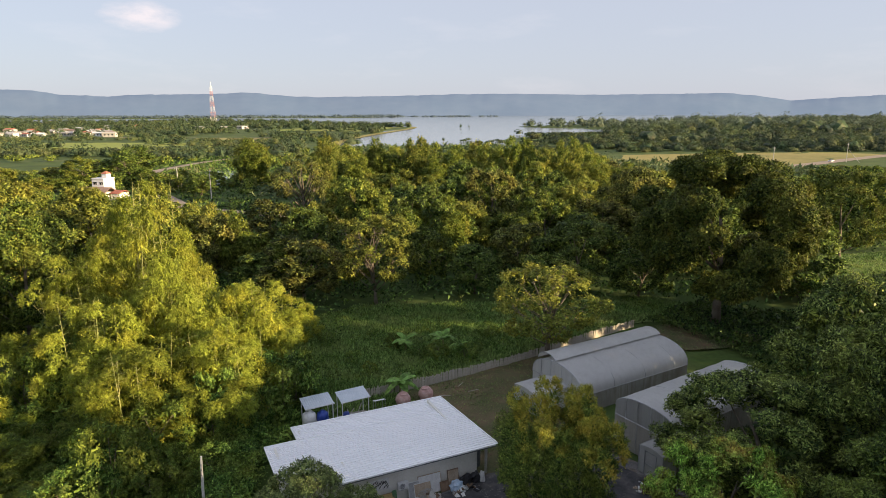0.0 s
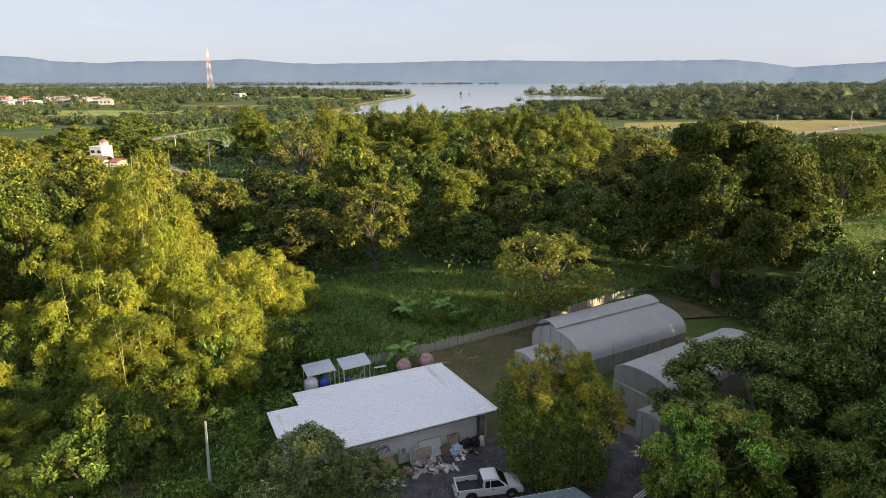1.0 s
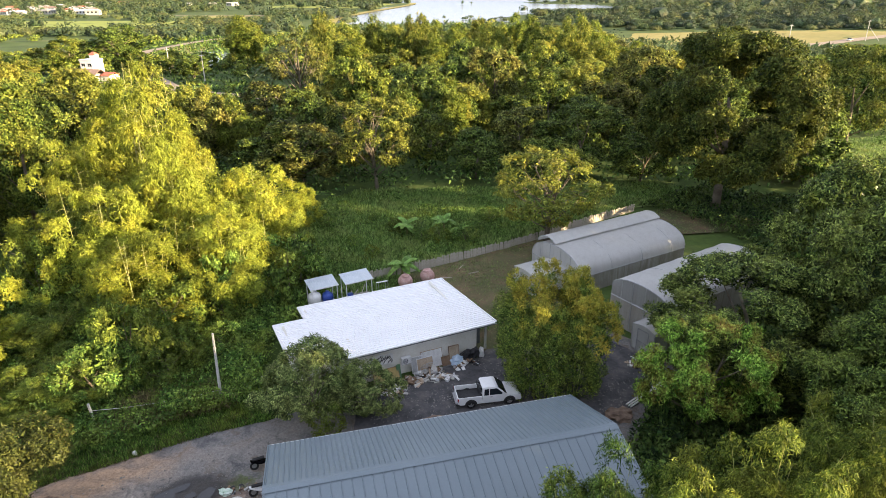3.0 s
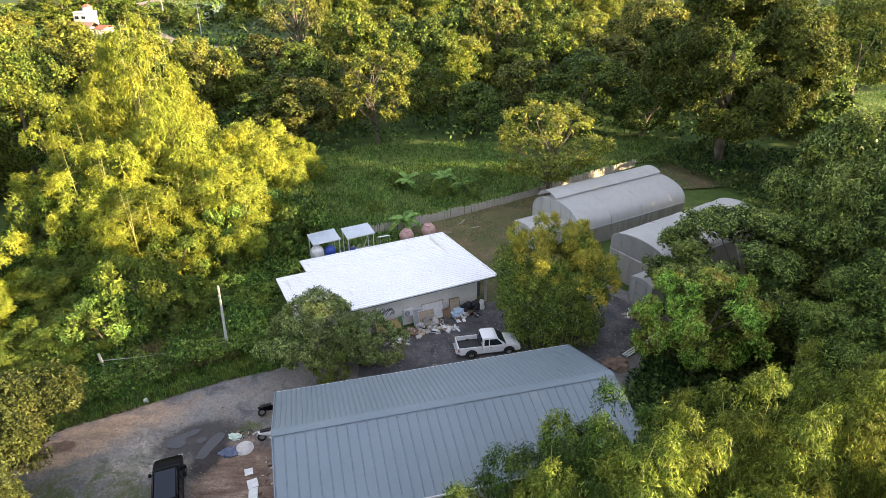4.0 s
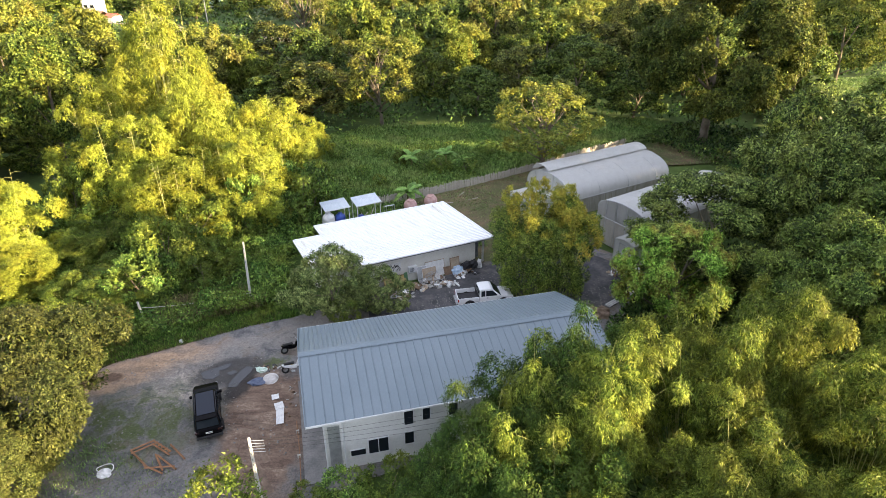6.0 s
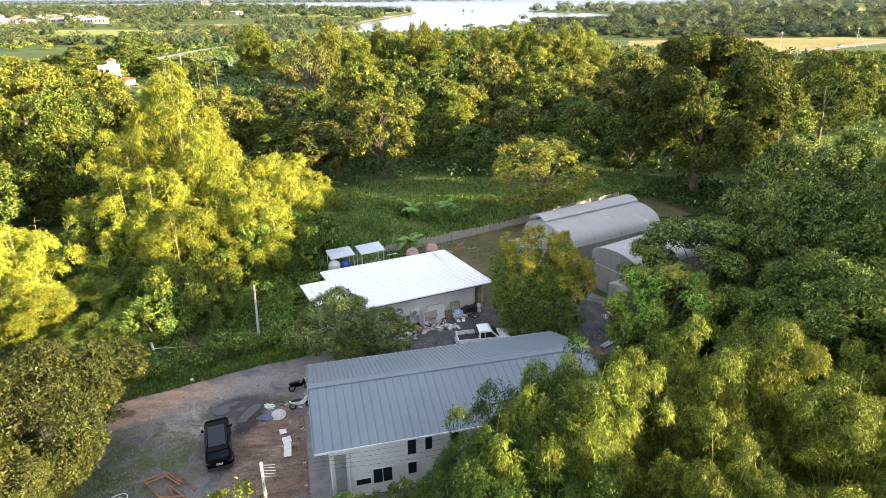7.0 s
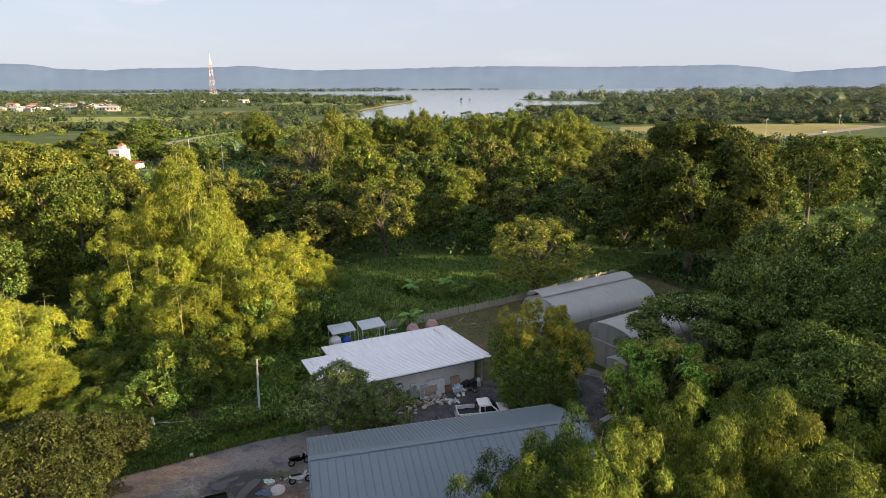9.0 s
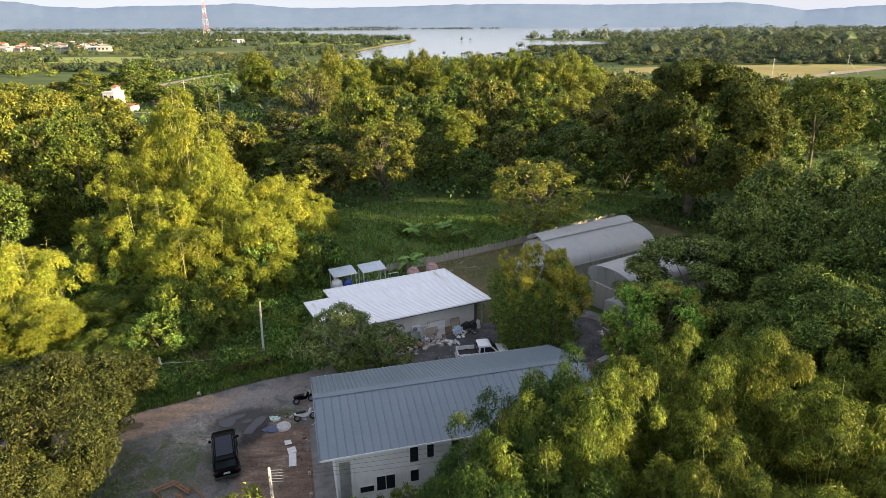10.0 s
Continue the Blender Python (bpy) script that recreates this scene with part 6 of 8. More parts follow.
def banana(x, y, h, n, seed, label):
    t = thing("banana_plant", label, "banana plant", Matrix.Translation((x, y, 0)), "banana plants")
    r = random.Random(seed)
    part("stem", tube(bmesh.new(), [(0, 0, -0.1), (0.03, 0, h * 0.25), (0.02, 0.03, h * 0.5)], [0.14, 0.12, 0.08], 8), mottled("banana_stem", (0.16, 0.18, 0.06), (0.26, 0.25, 0.10), 2, 9, 0.7), t)
    for k in range(n):
        a = k * 2.399 + r.random() * 0.5
        rise = r.uniform(0.35, 1.0)
        l = h * r.uniform(0.5, 0.72)
        d = Vector((math.cos(a), math.sin(a), 0))
        s = Vector((-d.y, d.x, 0))
        rows = []
        for f in np.linspace(0, 1, 9):
            c = d * (l * f * (1 - 0.25 * rise)) + Vector((0, 0, h * 0.48 + l * (rise * f - (0.55 + 0.5 * (1 - rise)) * f * f)))
            w = 0.30 * h / 2.2 * math.sin(math.pi * min(1, f * 0.93 + 0.07)) ** 0.7
            rows.append([tuple(c - s * w + Vector((0, 0, -0.22 * w))), tuple(c + Vector((0, 0, 0.1 * w))), tuple(c + s * w + Vector((0, 0, -0.22 * w)))])
        part("leaf", sheet(rows, M_BANANA), None, t)
    return t


banana(-5.0, 60.0, 3.5, 12, 1, "young banana plant with broad pale-green leaves")
banana(-5.3, 72.8, 3.3, 11, 2, "banana plant among the meadow weeds")
banana(-0.6, 73.2, 3.4, 11, 3, "banana plant among the meadow weeds")
banana(1.2, 71.6, 2.8, 9, 4, "small banana plant among the meadow weeds")

# ---- meadow grass and undergrowth ----
L_GRASS = leaf_mat("grass_blades", (0.125, 0.205, 0.052), (0.225, 0.335, 0.095), (0.335, 0.44, 0.135), (0.30, 0.31, 0.12), 0.55, 0.35, 0.25)


def scatter_in(rng, poly, n):
    P = np.array(poly)
    lo, hi = P.min(0), P.max(0)
    out = np.zeros((0, 2))
    while len(out) < n:
        q = lo + (hi - lo) * rng.random((n * 2, 2))
        out = np.concatenate([out, q[inside(poly, q[:, 0], q[:, 1])]])
    return out[:n]


def field_noise(P, scale, seed=0.0):
    """A cheap smooth noise, about -1 to 1."""
    x, y = P[:, 0] / scale, P[:, 1] / scale
    return (np.sin(x * 1.7 + 1.3 * np.sin(y * 1.1 + seed) + seed) + np.sin(y * 1.9 + 1.1 * np.sin(x * 1.3 - seed)) + 0.7 * np.sin((x + y) * 2.7 + seed * 2) + 0.5 * np.sin((x - 1.4 * y) * 4.3 + seed)) / 3.0


def grass(rng, poly, n, h, w, mat, label, name="grass"):
    P = scatter_in(rng, poly, n)
    tall = h * (0.45 + 0.45 * rng.random(n)) * (1 + 0.5 * field_noise(P, 3.0, 1.0))
    tall = np.maximum(tall, 0.08)
    at = np.stack([P[:, 0], P[:, 1], np.full(n, 0.0)], 1)
    along = np.stack([rng.normal(size=n) * 0.35, rng.normal(size=n) * 0.35, np.ones(n)], 1)
    face = np.stack([rng.normal(size=n), rng.normal(size=n), 0.8 * np.ones(n)], 1)
    return tagged(part(name, leaves_mesh(name, at, along, face, tall, w, mat), None, None), label, "grass", kind="stuff")


rngg = np.random.default_rng(77)
M_STONE = mottled("loose_stone", (0.12, 0.115, 0.11), (0.27, 0.255, 0.235), 0.9, 5, 0.9)
stones(rngg, [(-33, 14), (-33, 25), (-20, 30.5), (-12.5, 34), (-11.5, 27), (-9.5, 18), (-20, 12)], 3500, 0.05, M_STONE, "small pale stones strewn over the yard")
stones(rngg, [(-6.5, 34.2), (-7, 38), (-2.5, 41.2), (3.5, 45.4), (9, 48.3), (13, 48), (17, 45), (14, 37.5), (2, 33.5)], 6000, 0.05, M_STONE, "grey gravel stones before the house")
grass(rngg, [(-7, 61.6), (2.5, 67), (26, 83.8), (40, 88), (33, 97), (8, 93), (-14, 91), (-25, 82), (-24, 73), (-17, 60)], 64000, 0.95, 0.15, L_GRASS, "tall green meadow grass and weeds")
grass(rngg, [(-38, 24.7), (-26, 29.2), (-16.8, 34.3), (-12.8, 36.0), (-14, 40), (-20, 38), (-28, 35), (-38, 30)], 26000, 0.5, 0.07, L_SHRUB, "rough green verge along the track")
grass(rngg, [(4.5, 47), (9, 49.2), (13, 53), (9, 56.5), (11, 63), (27, 73), (36, 74), (44, 78), (34, 84), (27.5, 82), (3, 66), (-5, 61), (-2, 57), (3, 50)], 17000, 0.26, 0.07, L_GRASS, "thin short lawn grass with brown patches")
grass(rngg, [(1.5, 46), (9.5, 48), (15, 50), (11, 55), (11, 62), (27, 72.5), (34, 75), (27.5, 81), (3, 65.5), (-5, 60.5), (-2, 57), (1, 50)], 12000, 0.22, 0.07, L_DEAD, "dry brown lawn grass")
grass(rngg, [(-33, 12), (-24, 10), (-14, 14), (-15.5, 18.2), (-18, 19.6), (-21, 20.5), (-22.5, 21.5), (-27, 23), (-36, 20)], 15000, 0.30, 0.06, L_GRASS, "weedy grass at the yard's edge")
grass(rngg, [(-15, 47), (-9, 51), (-3, 54), (1.5, 49), (4, 49), (3, 54), (-2, 58), (-5, 61), (-9, 60), (-14, 56)], 14000, 0.45, 0.08, L_GRASS, "rough grass behind the house")
grass(rngg, [(66, 116), (73, 103), (92, 112), (96, 130), (78, 126)], 6000, 0.6, 0.2, L_GRASS, "sunlit grass of a clearing in the wood")

NO_BUSH = [[(-7, 61), (2.5, 66.5), (26, 83.3), (36, 85), (33, 94), (8, 92), (-13, 89.5), (-21, 82), (-20.5, 74), (-13, 61)],
           [(-40, 14), (-40, 29), (-24, 33), (-16, 37.6), (-14.5, 45), (-16.8, 52), (-8, 61.5), (3, 67), (26, 84), (46, 80), (40, 66), (24, 52), (22.5, 46), (17.2, 43), (15.5, 39), (12.5, 36), (10.5, 33.5), (10, 25), (-6, 14), (-8, 5), (-30, 5)],
           [(-170, 190), (-75, 165), (-70, 240), (-120, 420), (-170, 420)], [(-54, 128), (-76, 190), (-72, 212), (-34, 192), (-25, 126)], [(66, 116), (73, 103), (92, 112), (96, 130), (78, 126)]]


def road_x(y):
    """Where the pale road runs, by the distance."""
    return np.interp(y, [p[1] for p in ROAD], [p[0] for p in ROAD])


def bush_ok(P):
    ok = np.ones(len(P), bool)
    for poly in NO_BUSH:
        ok &= ~inside(poly, P[:, 0], P[:, 1])
    return ok


def undergrowth(rng, n, lo, hi, poly, leaf, mat, label, mound=1.7, anywhere=False):
    """A thicket: leaves on the outside of many low mounds."""
    P = scatter_in(rng, poly, n)
    P = P if anywhere else P[bush_ok(P)]
    P = P[(np.abs(P[:, 0] - road_x(P[:, 1])) > 4.5) | (P[:, 1] < 170)]
    n = len(P)
    top = lo + (hi - lo) * np.clip(0.5 + 0.5 * field_noise(P, 4.5, 2.0) + 0.25 * field_noise(P, 1.5, 5.0), 0, 1) ** 1.3
    z = top * (1 - 0.55 * rng.random(n) ** 2.2)
    e = 0.25
    gx = field_noise(P + [e, 0], 4.5, 2.0) - field_noise(P - [e, 0], 4.5, 2.0)
    gy = field_noise(P + [0, e], 4.5, 2.0) - field_noise(P - [0, e], 4.5, 2.0)
    d = np.stack([-gx * 4, -gy * 4, np.full(n, 0.8)], 1)
    along = d * 0.4 + rand_dirs(rng, n) + np.array([0, 0, -0.25])
    face = unit(d) * 0.8 + rand_dirs(rng, n) * 0.75
    l = leaf * (0.6 + 0.8 * rng.random(n)) * (1 + P[:, 1] * 0.006)
    l[::9] *= 1.4
    at = np.stack([P[:, 0], P[:, 1], z], 1)
    return tagged(part("undergrowth", leaves_mesh("undergrowth", at, along, face, l, l * 0.55, mat), None, None), label, "undergrowth", kind="stuff")


undergrowth(rngg, 100000, 0.3, 2.4, [(-48, 24), (-48, 70), (-24, 84), (-14, 62), (-13, 36), (-28, 30)], 0.175, L_SHRUB, "dense green thicket of weeds and creepers")
undergrowth(rngg, 80000, 0.3, 4.2, [(-90, 80), (-30, 76), (-14, 86), (30, 92), (60, 88), (110, 130), (130, 200), (-110, 200)], 0.36, L_UNDER, "dark undergrowth between the wood trees")
undergrowth(rngg, 40000, 0.2, 1.8, [(10, 28), (16, 36), (22, 44), (26, 52), (42, 66), (60, 80), (60, 20), (30, 2), (0, 2), (-4, 14), (12, 20)], 0.28, L_UNDER, "dark undergrowth beneath the garden trees")
undergrowth(rngg, 28000, 0.5, 4.0, [(-140, 200), (-60, 190), (120, 190), (190, 300), (170, 320), (90, 370), (40, 520), (-90, 500), (-110, 420), (-60, 250)], 0.7, L_FAR, "dark undergrowth of the far wood")

undergrowth(rngg, 16000, 0.3, 1.6, [(11.2, 24), (12.5, 33), (15.5, 37.6), (19.5, 41), (26, 45), (27, 30), (14, 21)], 0.24, L_UNDER, "low weeds and creepers beside the grey building", 1.7, True)
undergrowth(rngg, 9000, 0.4, 2.0, [(-14.3, 38.6), (-16.2, 46), (-13.8, 51), (-12.5, 57), (-15, 60), (-19, 54), (-19, 44), (-17.5, 38.5)], 0.24, L_SHRUB, "dense weeds behind the white-roofed house", 1.7, True)

undergrowth(rngg, 14000, 0.4, 2.0, [(27.5, 83.5), (33, 78), (37, 70), (38, 62), (50, 62), (60, 84), (40, 92)], 0.28, L_UNDER, "dark weeds beneath the huge tree", 1.7, True)

undergrowth(rngg, 20000, 0.05, 1.15, [(-7, 62), (2.5, 67.4), (26, 84), (34, 88), (30, 94), (8, 92), (-14, 90), (-24, 82), (-23, 74), (-16, 61)], 0.17, L_SHRUB, "mixed tall weeds in the meadow", 1.7, True)

undergrowth(rngg, 16000, 0.2, 1.5, [(-38, 27.6), (-26, 31.6), (-20, 35), (-14.5, 38), (-14.5, 41), (-20, 40), (-28, 36.5), (-38, 32)], 0.17, L_SHRUB, "weeds and creepers along the track", 1.7, True)
grass(rngg, [(-24.5, 33.6), (-16.2, 37.4), (-15.6, 40), (-22, 39.5), (-26, 36)], 6000, 1.5, 0.05, L_DEAD, "tall dry brown grass by the pole")
undergrowth(rngg, 16000, 0.05, 0.7, [(-175, 190), (-75, 150), (-66, 240), (-112, 420), (-190, 420)], 0.42, L_UNDER, "rough weeds and low bushes round the white house", 1.7, True)
undergrowth(rngg, 9000, 0.1, 0.9, [(-54, 128), (-76, 190), (-72, 212), (-34, 192), (-25, 126)], 0.42, L_UNDER, "rough grass and weeds in a glade of the wood", 1.7, True)
grass(rngg, [(-38, 24.6), (-26, 29.1), (-16.8, 34.2), (-14, 36), (-15, 37), (-26, 31.4), (-38, 27)], 5000, 0.35, 0.06, L_DEAD, "dry brown grass at the track's edge")

# ---- bamboo ----
BAM = [bamboo_meshes(s, 15, 6.0, 26, 46000, 0.29, L_BAMBOO, 6, 1.45, 3, 0.28, 1.0, 0.62, 0.30, 0.22, 0.55) for s in (1, 2, 3)]
BAMG = [bamboo_meshes(s, 12.2, 5.4, 36, 78000, 0.2, L_BAMBOO_GREEN, 0, 0.82, 3, 0.22, 1.3, 0.42, 0.5, 0.22, 0.75, 16, 0.24) for s in (4, 5)]
BAMG.append(bamboo_meshes(7, 12.2, 5.4, 30, 40000, 0.25, L_FEATHER, 0, 1.2, 2, 0.28, 1.05, 0.42))
for k, (x, y, s, h) in enumerate(((-34, 55, 1.0, 0.95), (-27, 50.5, 0.95, 0.78), (-20.8, 54, 0.95, 0.8), (-30, 61, 1.1, 1.2), (-22.5, 63, 1.0, 0.95), (-40, 62, 1.0, 1.02), (-41.5, 43.5, 0.9, 0.82), (-47, 47, 0.9, 0.75), (-21, 74.5, 0.7, 0.75), (-36.0, 71, 1.25, 1.32), (-38.4, 38.4, 0.72, 0.72), (-44.5, 36, 0.7, 0.7), (-32.0, 36.0, 0.62, 0.5), (-28.4, 36.6, 0.5, 0.4), (-35.0, 33.6, 0.5, 0.46), (-29.2, 33.6, 0.36, 0.3), (-26, 44.5, 0.6, 0.42), (-35, 45, 0.7, 0.55), (-31.5, 39, 0.6, 0.46), (-22, 45, 0.5, 0.34), (-34, 31.5, 0.45, 0.4))):
    plant_bamboo(BAM[k % 3] if k < 10 or x < -35.6 else BAMG[2], x, y, "yellow-green bamboo clump with arching feathery culms", s, k * 1.7, h)
for k, (x, y, s, h) in enumerate(((7.2, 16.4, 1.0, 1.06), (13.6, 18.4, 1.0, 1.12), (20.0, 20.5, 1.05, 1.08), (13.5, 12.0, 0.95, 0.95), (20.5, 14.0, 1.05, 1.0), (27.5, 18.5, 1.1, 1.0), (34, 21, 1.05, 1.0), (6.6, 9.2, 0.88, 0.8), (14.5, 6.5, 0.9, 0.8), (23, 7.5, 1.05, 0.95), (31, 11, 1.0, 0.9))):
    plant_bamboo(BAMG[2 if x > 33 else k % 2], x, y, "dense green bamboo clump with drooping leaf plumes", s, k * 2.1, h)
BAMD = bamboo_meshes(9, 11, 3.5, 34, 60000, 0.19, L_DKBAM, 0, 1.1, 3, 0.24, 1.15, 0.55, 0.2, 0.3, 0.6, 16, 0.24)
for x, y, s, h in ((4.9, 17.3, 0.9, 1.2), (7.4, 18.5, 0.9, 1.34), (2.2, 15.4, 0.85, 1.15), (0.3, 14.2, 0.7, 0.9), (5.6, 13.0, 0.95, 0.95)):
    plant_bamboo(BAMD, x, y, "dark-green leafy bamboo at the building's corner", s, x, h)
THICK = bamboo_meshes(6, 9.0, 3.7, 36, 84000, 0.21, L_BUSH, 0, 0.95, 6, 0.28, 1.3, 0.2, 0.04, 0.75, -0.1)
thick = plant_bamboo(THICK, 8.4, 40.5, "upright bushy bamboo with yellowing top plumes beside the gravel", 0.95, 3.0, 1.04)
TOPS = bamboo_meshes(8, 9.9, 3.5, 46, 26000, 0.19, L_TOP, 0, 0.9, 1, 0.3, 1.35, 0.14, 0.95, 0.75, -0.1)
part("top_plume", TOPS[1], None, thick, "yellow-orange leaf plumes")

# ---- trees ----
T_BIG = tree_meshes(21, 24.4, 13.4, 190000, 0.285, L_BIG, 3.3, 38, 0.15, 0.6, 0.6, 0.8, 1, 0.3, 5, 11, 0.16, 0.2, 4)
# the garden tree twice: the darker leaves carry deep shade in their colour
T_DARK = [tree_meshes(s, 16, 8.4, 84000, 0.225, m, 2.2, 40, 0.06, 0.42, 0.35, 0.75, 1, 0.2, 6, 11, 0.16, 0.2, 2) for s, m in ((31, L_GARDEN), (32, L_DARK))]
T_MID = [tree_meshes(s, 11, 5.4, n, 0.24, m, lb, nl, 0.16, 0.52, 0.17, 0.75, st, 0.3, 5, 9, 0.17, 0.03, 14) for s, m, n, st, lb, nl in ((41, L_LIGHT, 13000, 3, 1.35, 24), (43, L_OLIVE, 17000, 2, 1.45, 26), (44, L_BROWN, 20000, 1, 1.6, 22))]
T_NEAR = tree_meshes(48, 10.2, 7.4, 90000, 0.165, L_NEAR, 1.9, 34, 0.06, 0.5, 0.25, 0.8, 2, 0.3, 5, 16, 0.2, 0.12)
WOOD_MATS = (L_GREEN, L_OLIVE, L_LIGHT, L_BROWN, L_DARK, L_LIGHT, L_GREEN, L_BIG)
T_WOOD = [tree_meshes(51 + k, 12, 5.2, 11000, 0.35, m, 1.5, 22, 0.06, 0.6, 0.22, 0.8, 1, 0.3, 5, 12, 0.2, 0.14) for k, m in enumerate(WOOD_MATS)]
T_GREAT = {k: tree_meshes(111 + k, 18, 8.5, 26000, 0.32, WOOD_MATS[k], 2.2, 32, 0.08, 0.58, 0.34, 0.8, 1, 0.3, 5, 11, 0.17, 0.16, 4) for k in (0, 1, 3, 4, 7)}
T_WOODMID = [tree_meshes(81 + k, 12, 5.2, 7000, 0.46, m, 1.6, 18, 0.05, 0.62, 0.22, 0.8, 1, 0.3, 4, 10, 0.2, 0.14, 5) for k, m in enumerate(WOOD_MATS)]
# lighter leaf colours for the farther trees, standing in for haze
FAR_MATS = (L_LIGHT, L_OLIVE, L_LIGHT, L_BROWN, L_GREEN, L_LIGHT, L_GREEN)
T_WOODFAR = [tree_meshes(91 + k, 12, 5.2, 3400, 0.58, m, 1.7, 14, 0.04, 0.68, 0.22, 0.8, 1, 0.3, 3, 9, 0.22, 0.14, 3) for k, m in enumerate(FAR_MATS)]
T_SHRUB = [tree_meshes(s, 3.6, 2.4, 4300, 0.165, m, 0.75, 18, 0.0, 0.5, 0.07, 0.8, 1, 0.3, 5, 9, 0.22, 0.06, 5) for s, m in ((61, L_SHRUB), (62, L_FEATHER), (63, L_SHRUB), (64, L_FEATHER))]
T_BARE = tree_meshes(71, 20, 7.0, 9000, 0.36, L_BROWN, 1.7, 22, 0.42, 0.5, 0.42, 0.75, 1, 0.3, 4, 7, 0.2, 0.02, 20)
PLUME = [bamboo_meshes(s, 14, 3.6, 12, 9000, 0.46, m, 0, 1.3, 4, 0.36, 1.3, 0.3, 0.3) for s, m in ((101, L_PLUME), (102, L_BAMBOO_GREEN))]

plant_tree(T_BIG, 38.5, 84, "tree", "huge spreading tree with a dense dark-green crown", 1.0, 0.4)
for x, y, s, h, k in ((24.0, 40.2, 1.0, 0.72, 0), (32.5, 40.5, 1.0, 1.1, 0), (36, 33, 1.0, 1.15, 1), (44, 52, 1.0, 1.05, 1), (29, 30.0, 0.85, 1.0, 1), (26.5, 26, 0.75, 1.1, 1)):
    # the last of these is added to keep low sun off the house
    plant_tree(T_DARK[k], x, y, "tree", "broad dark-green tree with long hanging leaves", s, x, 0, "garden trees", "tree", h)
T_ODD = tree_meshes(47, 9, 4.8, 26000, 0.21, L_ODD, 1.35, 24, 0.05, 0.45, 0.2, 0.8, 1, 0.3, 6, 12, 0.2, 0.12)
plant_tree(T_ODD, 18.0, 34.9, "tree", "fresh green tree with rusty lower leaves by the rubbish heap", 0.9, 0.7, 0, "", "tree", 1.14)
# unseen trees added beyond the view to shade the garden from the low sun
for k, (x, y, s, h) in enumerate(((47.1, 15.4, 1.0, 2.05), (53, 35, 1.4, 1.18), (62, 46, 1.4, 1.15), (52, 26, 1.4, 1.2), (66, 34, 1.5, 1.1), (50, 43, 1.2, 1.25), (61, 60, 1.4, 1.3))):
    plant_tree(T_WOODMID[(0, 2, 4, 6)[k % 4]], x, y, "tree", "unseen tall dark-green tree added to shade the garden", s, x, 0, "garden trees", "tree", h)
for x, y, s, h, k in ((-76, 106, 1.15, 0.9, 1), (-90, 124, 1.2, 0.8, 0), (-92, 98, 1.1, 0.95, 1), (-82, 76, 1.0, 0.95, 0)):
    plant_tree(T_GREAT[k], x, y, "tree", "broad green tree behind the bamboo", s * 0.9, x, 0, "wood trees", "tree", h)
plant_tree(T_MID[0], 12.2, 71.0, "tree", "light open-crowned tree with yellow-green leaves", 1.45, 0.5, 0, "", "tree", 0.74)
plant_tree(T_MID[1], -11.5, 92.5, "tree", "olive-green tree on two thin pale stems", 1.4, 0.9, 0, "", "tree", 0.92)
T_BUSH = tree_meshes(45, 6, 3.8, 30000, 0.145, L_GREY, 1.1, 26, 0.02, 0.5, 0.14, 0.8, 2, 0.3, 5, 11, 0.2, 0.07)
plant_tree(T_BUSH, -10.0, 36.6, "tree", "round leafy small tree beside the track", 1.05, 1.9, 0, "", "tree", 0.95)
plant_tree(T_SHRUB[1], -8.6, 34.4, "shrub", "light green leafy shrub under the small tree", 0.7, 0.4, 0, "", "shrub")
plant_tree(T_BUSH, -5.9, 36.9, "tree", "small leafy tree beside the house", 0.74, 3.9, 0, "", "tree", 0.95)
plant_tree(T_NEAR, -27.3, 20.3, "tree", "olive-brown leafy tree by the track", 1.0, 2.0, -0.3)
plant_tree(T_NEAR, -26.2, 16.6, "tree", "small olive-brown leafy tree at the yard's edge", 0.62, 4.1, -0.2)
plant_tree(T_MID[2], -38, 24, "tree", "olive-brown leafy tree by the track", 1.0, 4.0, 0, "", "tree", 0.75)
plant_tree(T_SHRUB[3], -11.6, 14.0, "shrub", "yellow-green shrub at the yard's edge", 1.15, 1.0, 0, "", "shrub", 1.15)
plant_tree(T_SHRUB[0], -9.0, 12.5, "shrub", "leafy green shrub at the yard's edge", 0.7, 1.0, 0, "", "shrub")
for k, (x, y, s) in enumerate(((-5.6, 16.4, 0.75), (-3.0, 16.8, 0.8), (-0.5, 17.2, 0.9), (2.0, 17.2, 1.0), (4.5, 16.8, 1.2), (-7.6, 15.6, 0.6))):
    plant_tree(T_SHRUB[k % 4], x, y, "shrub", "leafy green shrub before the building's wall", s, k * 1.3, 0, "shrubs", "shrub", 1.1)
for x, y, top, r in ((-113, 240, 6.5, 6.0), (-96, 205, 1.6, 2.5), (-88, 193, 2.2, 3.0), (-80, 189, 2.4, 3.0), (-121, 246, 6.2, 5.5), (-128, 258, 6.0, 6.0), (-111, 250, 5.5, 5.0), (-118, 270, 5.0, 5.5), (-103, 236, 5.5, 4.5), (-96, 252, 6.0, 5.0), (-92, 226, 4.5, 4.0), (-152, 236, 5.5, 5.0), (-164, 244, 6.0, 6.0)):
    plant_tree(T_WOODFAR[6], x, y, "tree", "dark bushy tree near the white house", r / 5.2, x, 0, "wood trees", "tree", top / 12 / (r / 5.2))
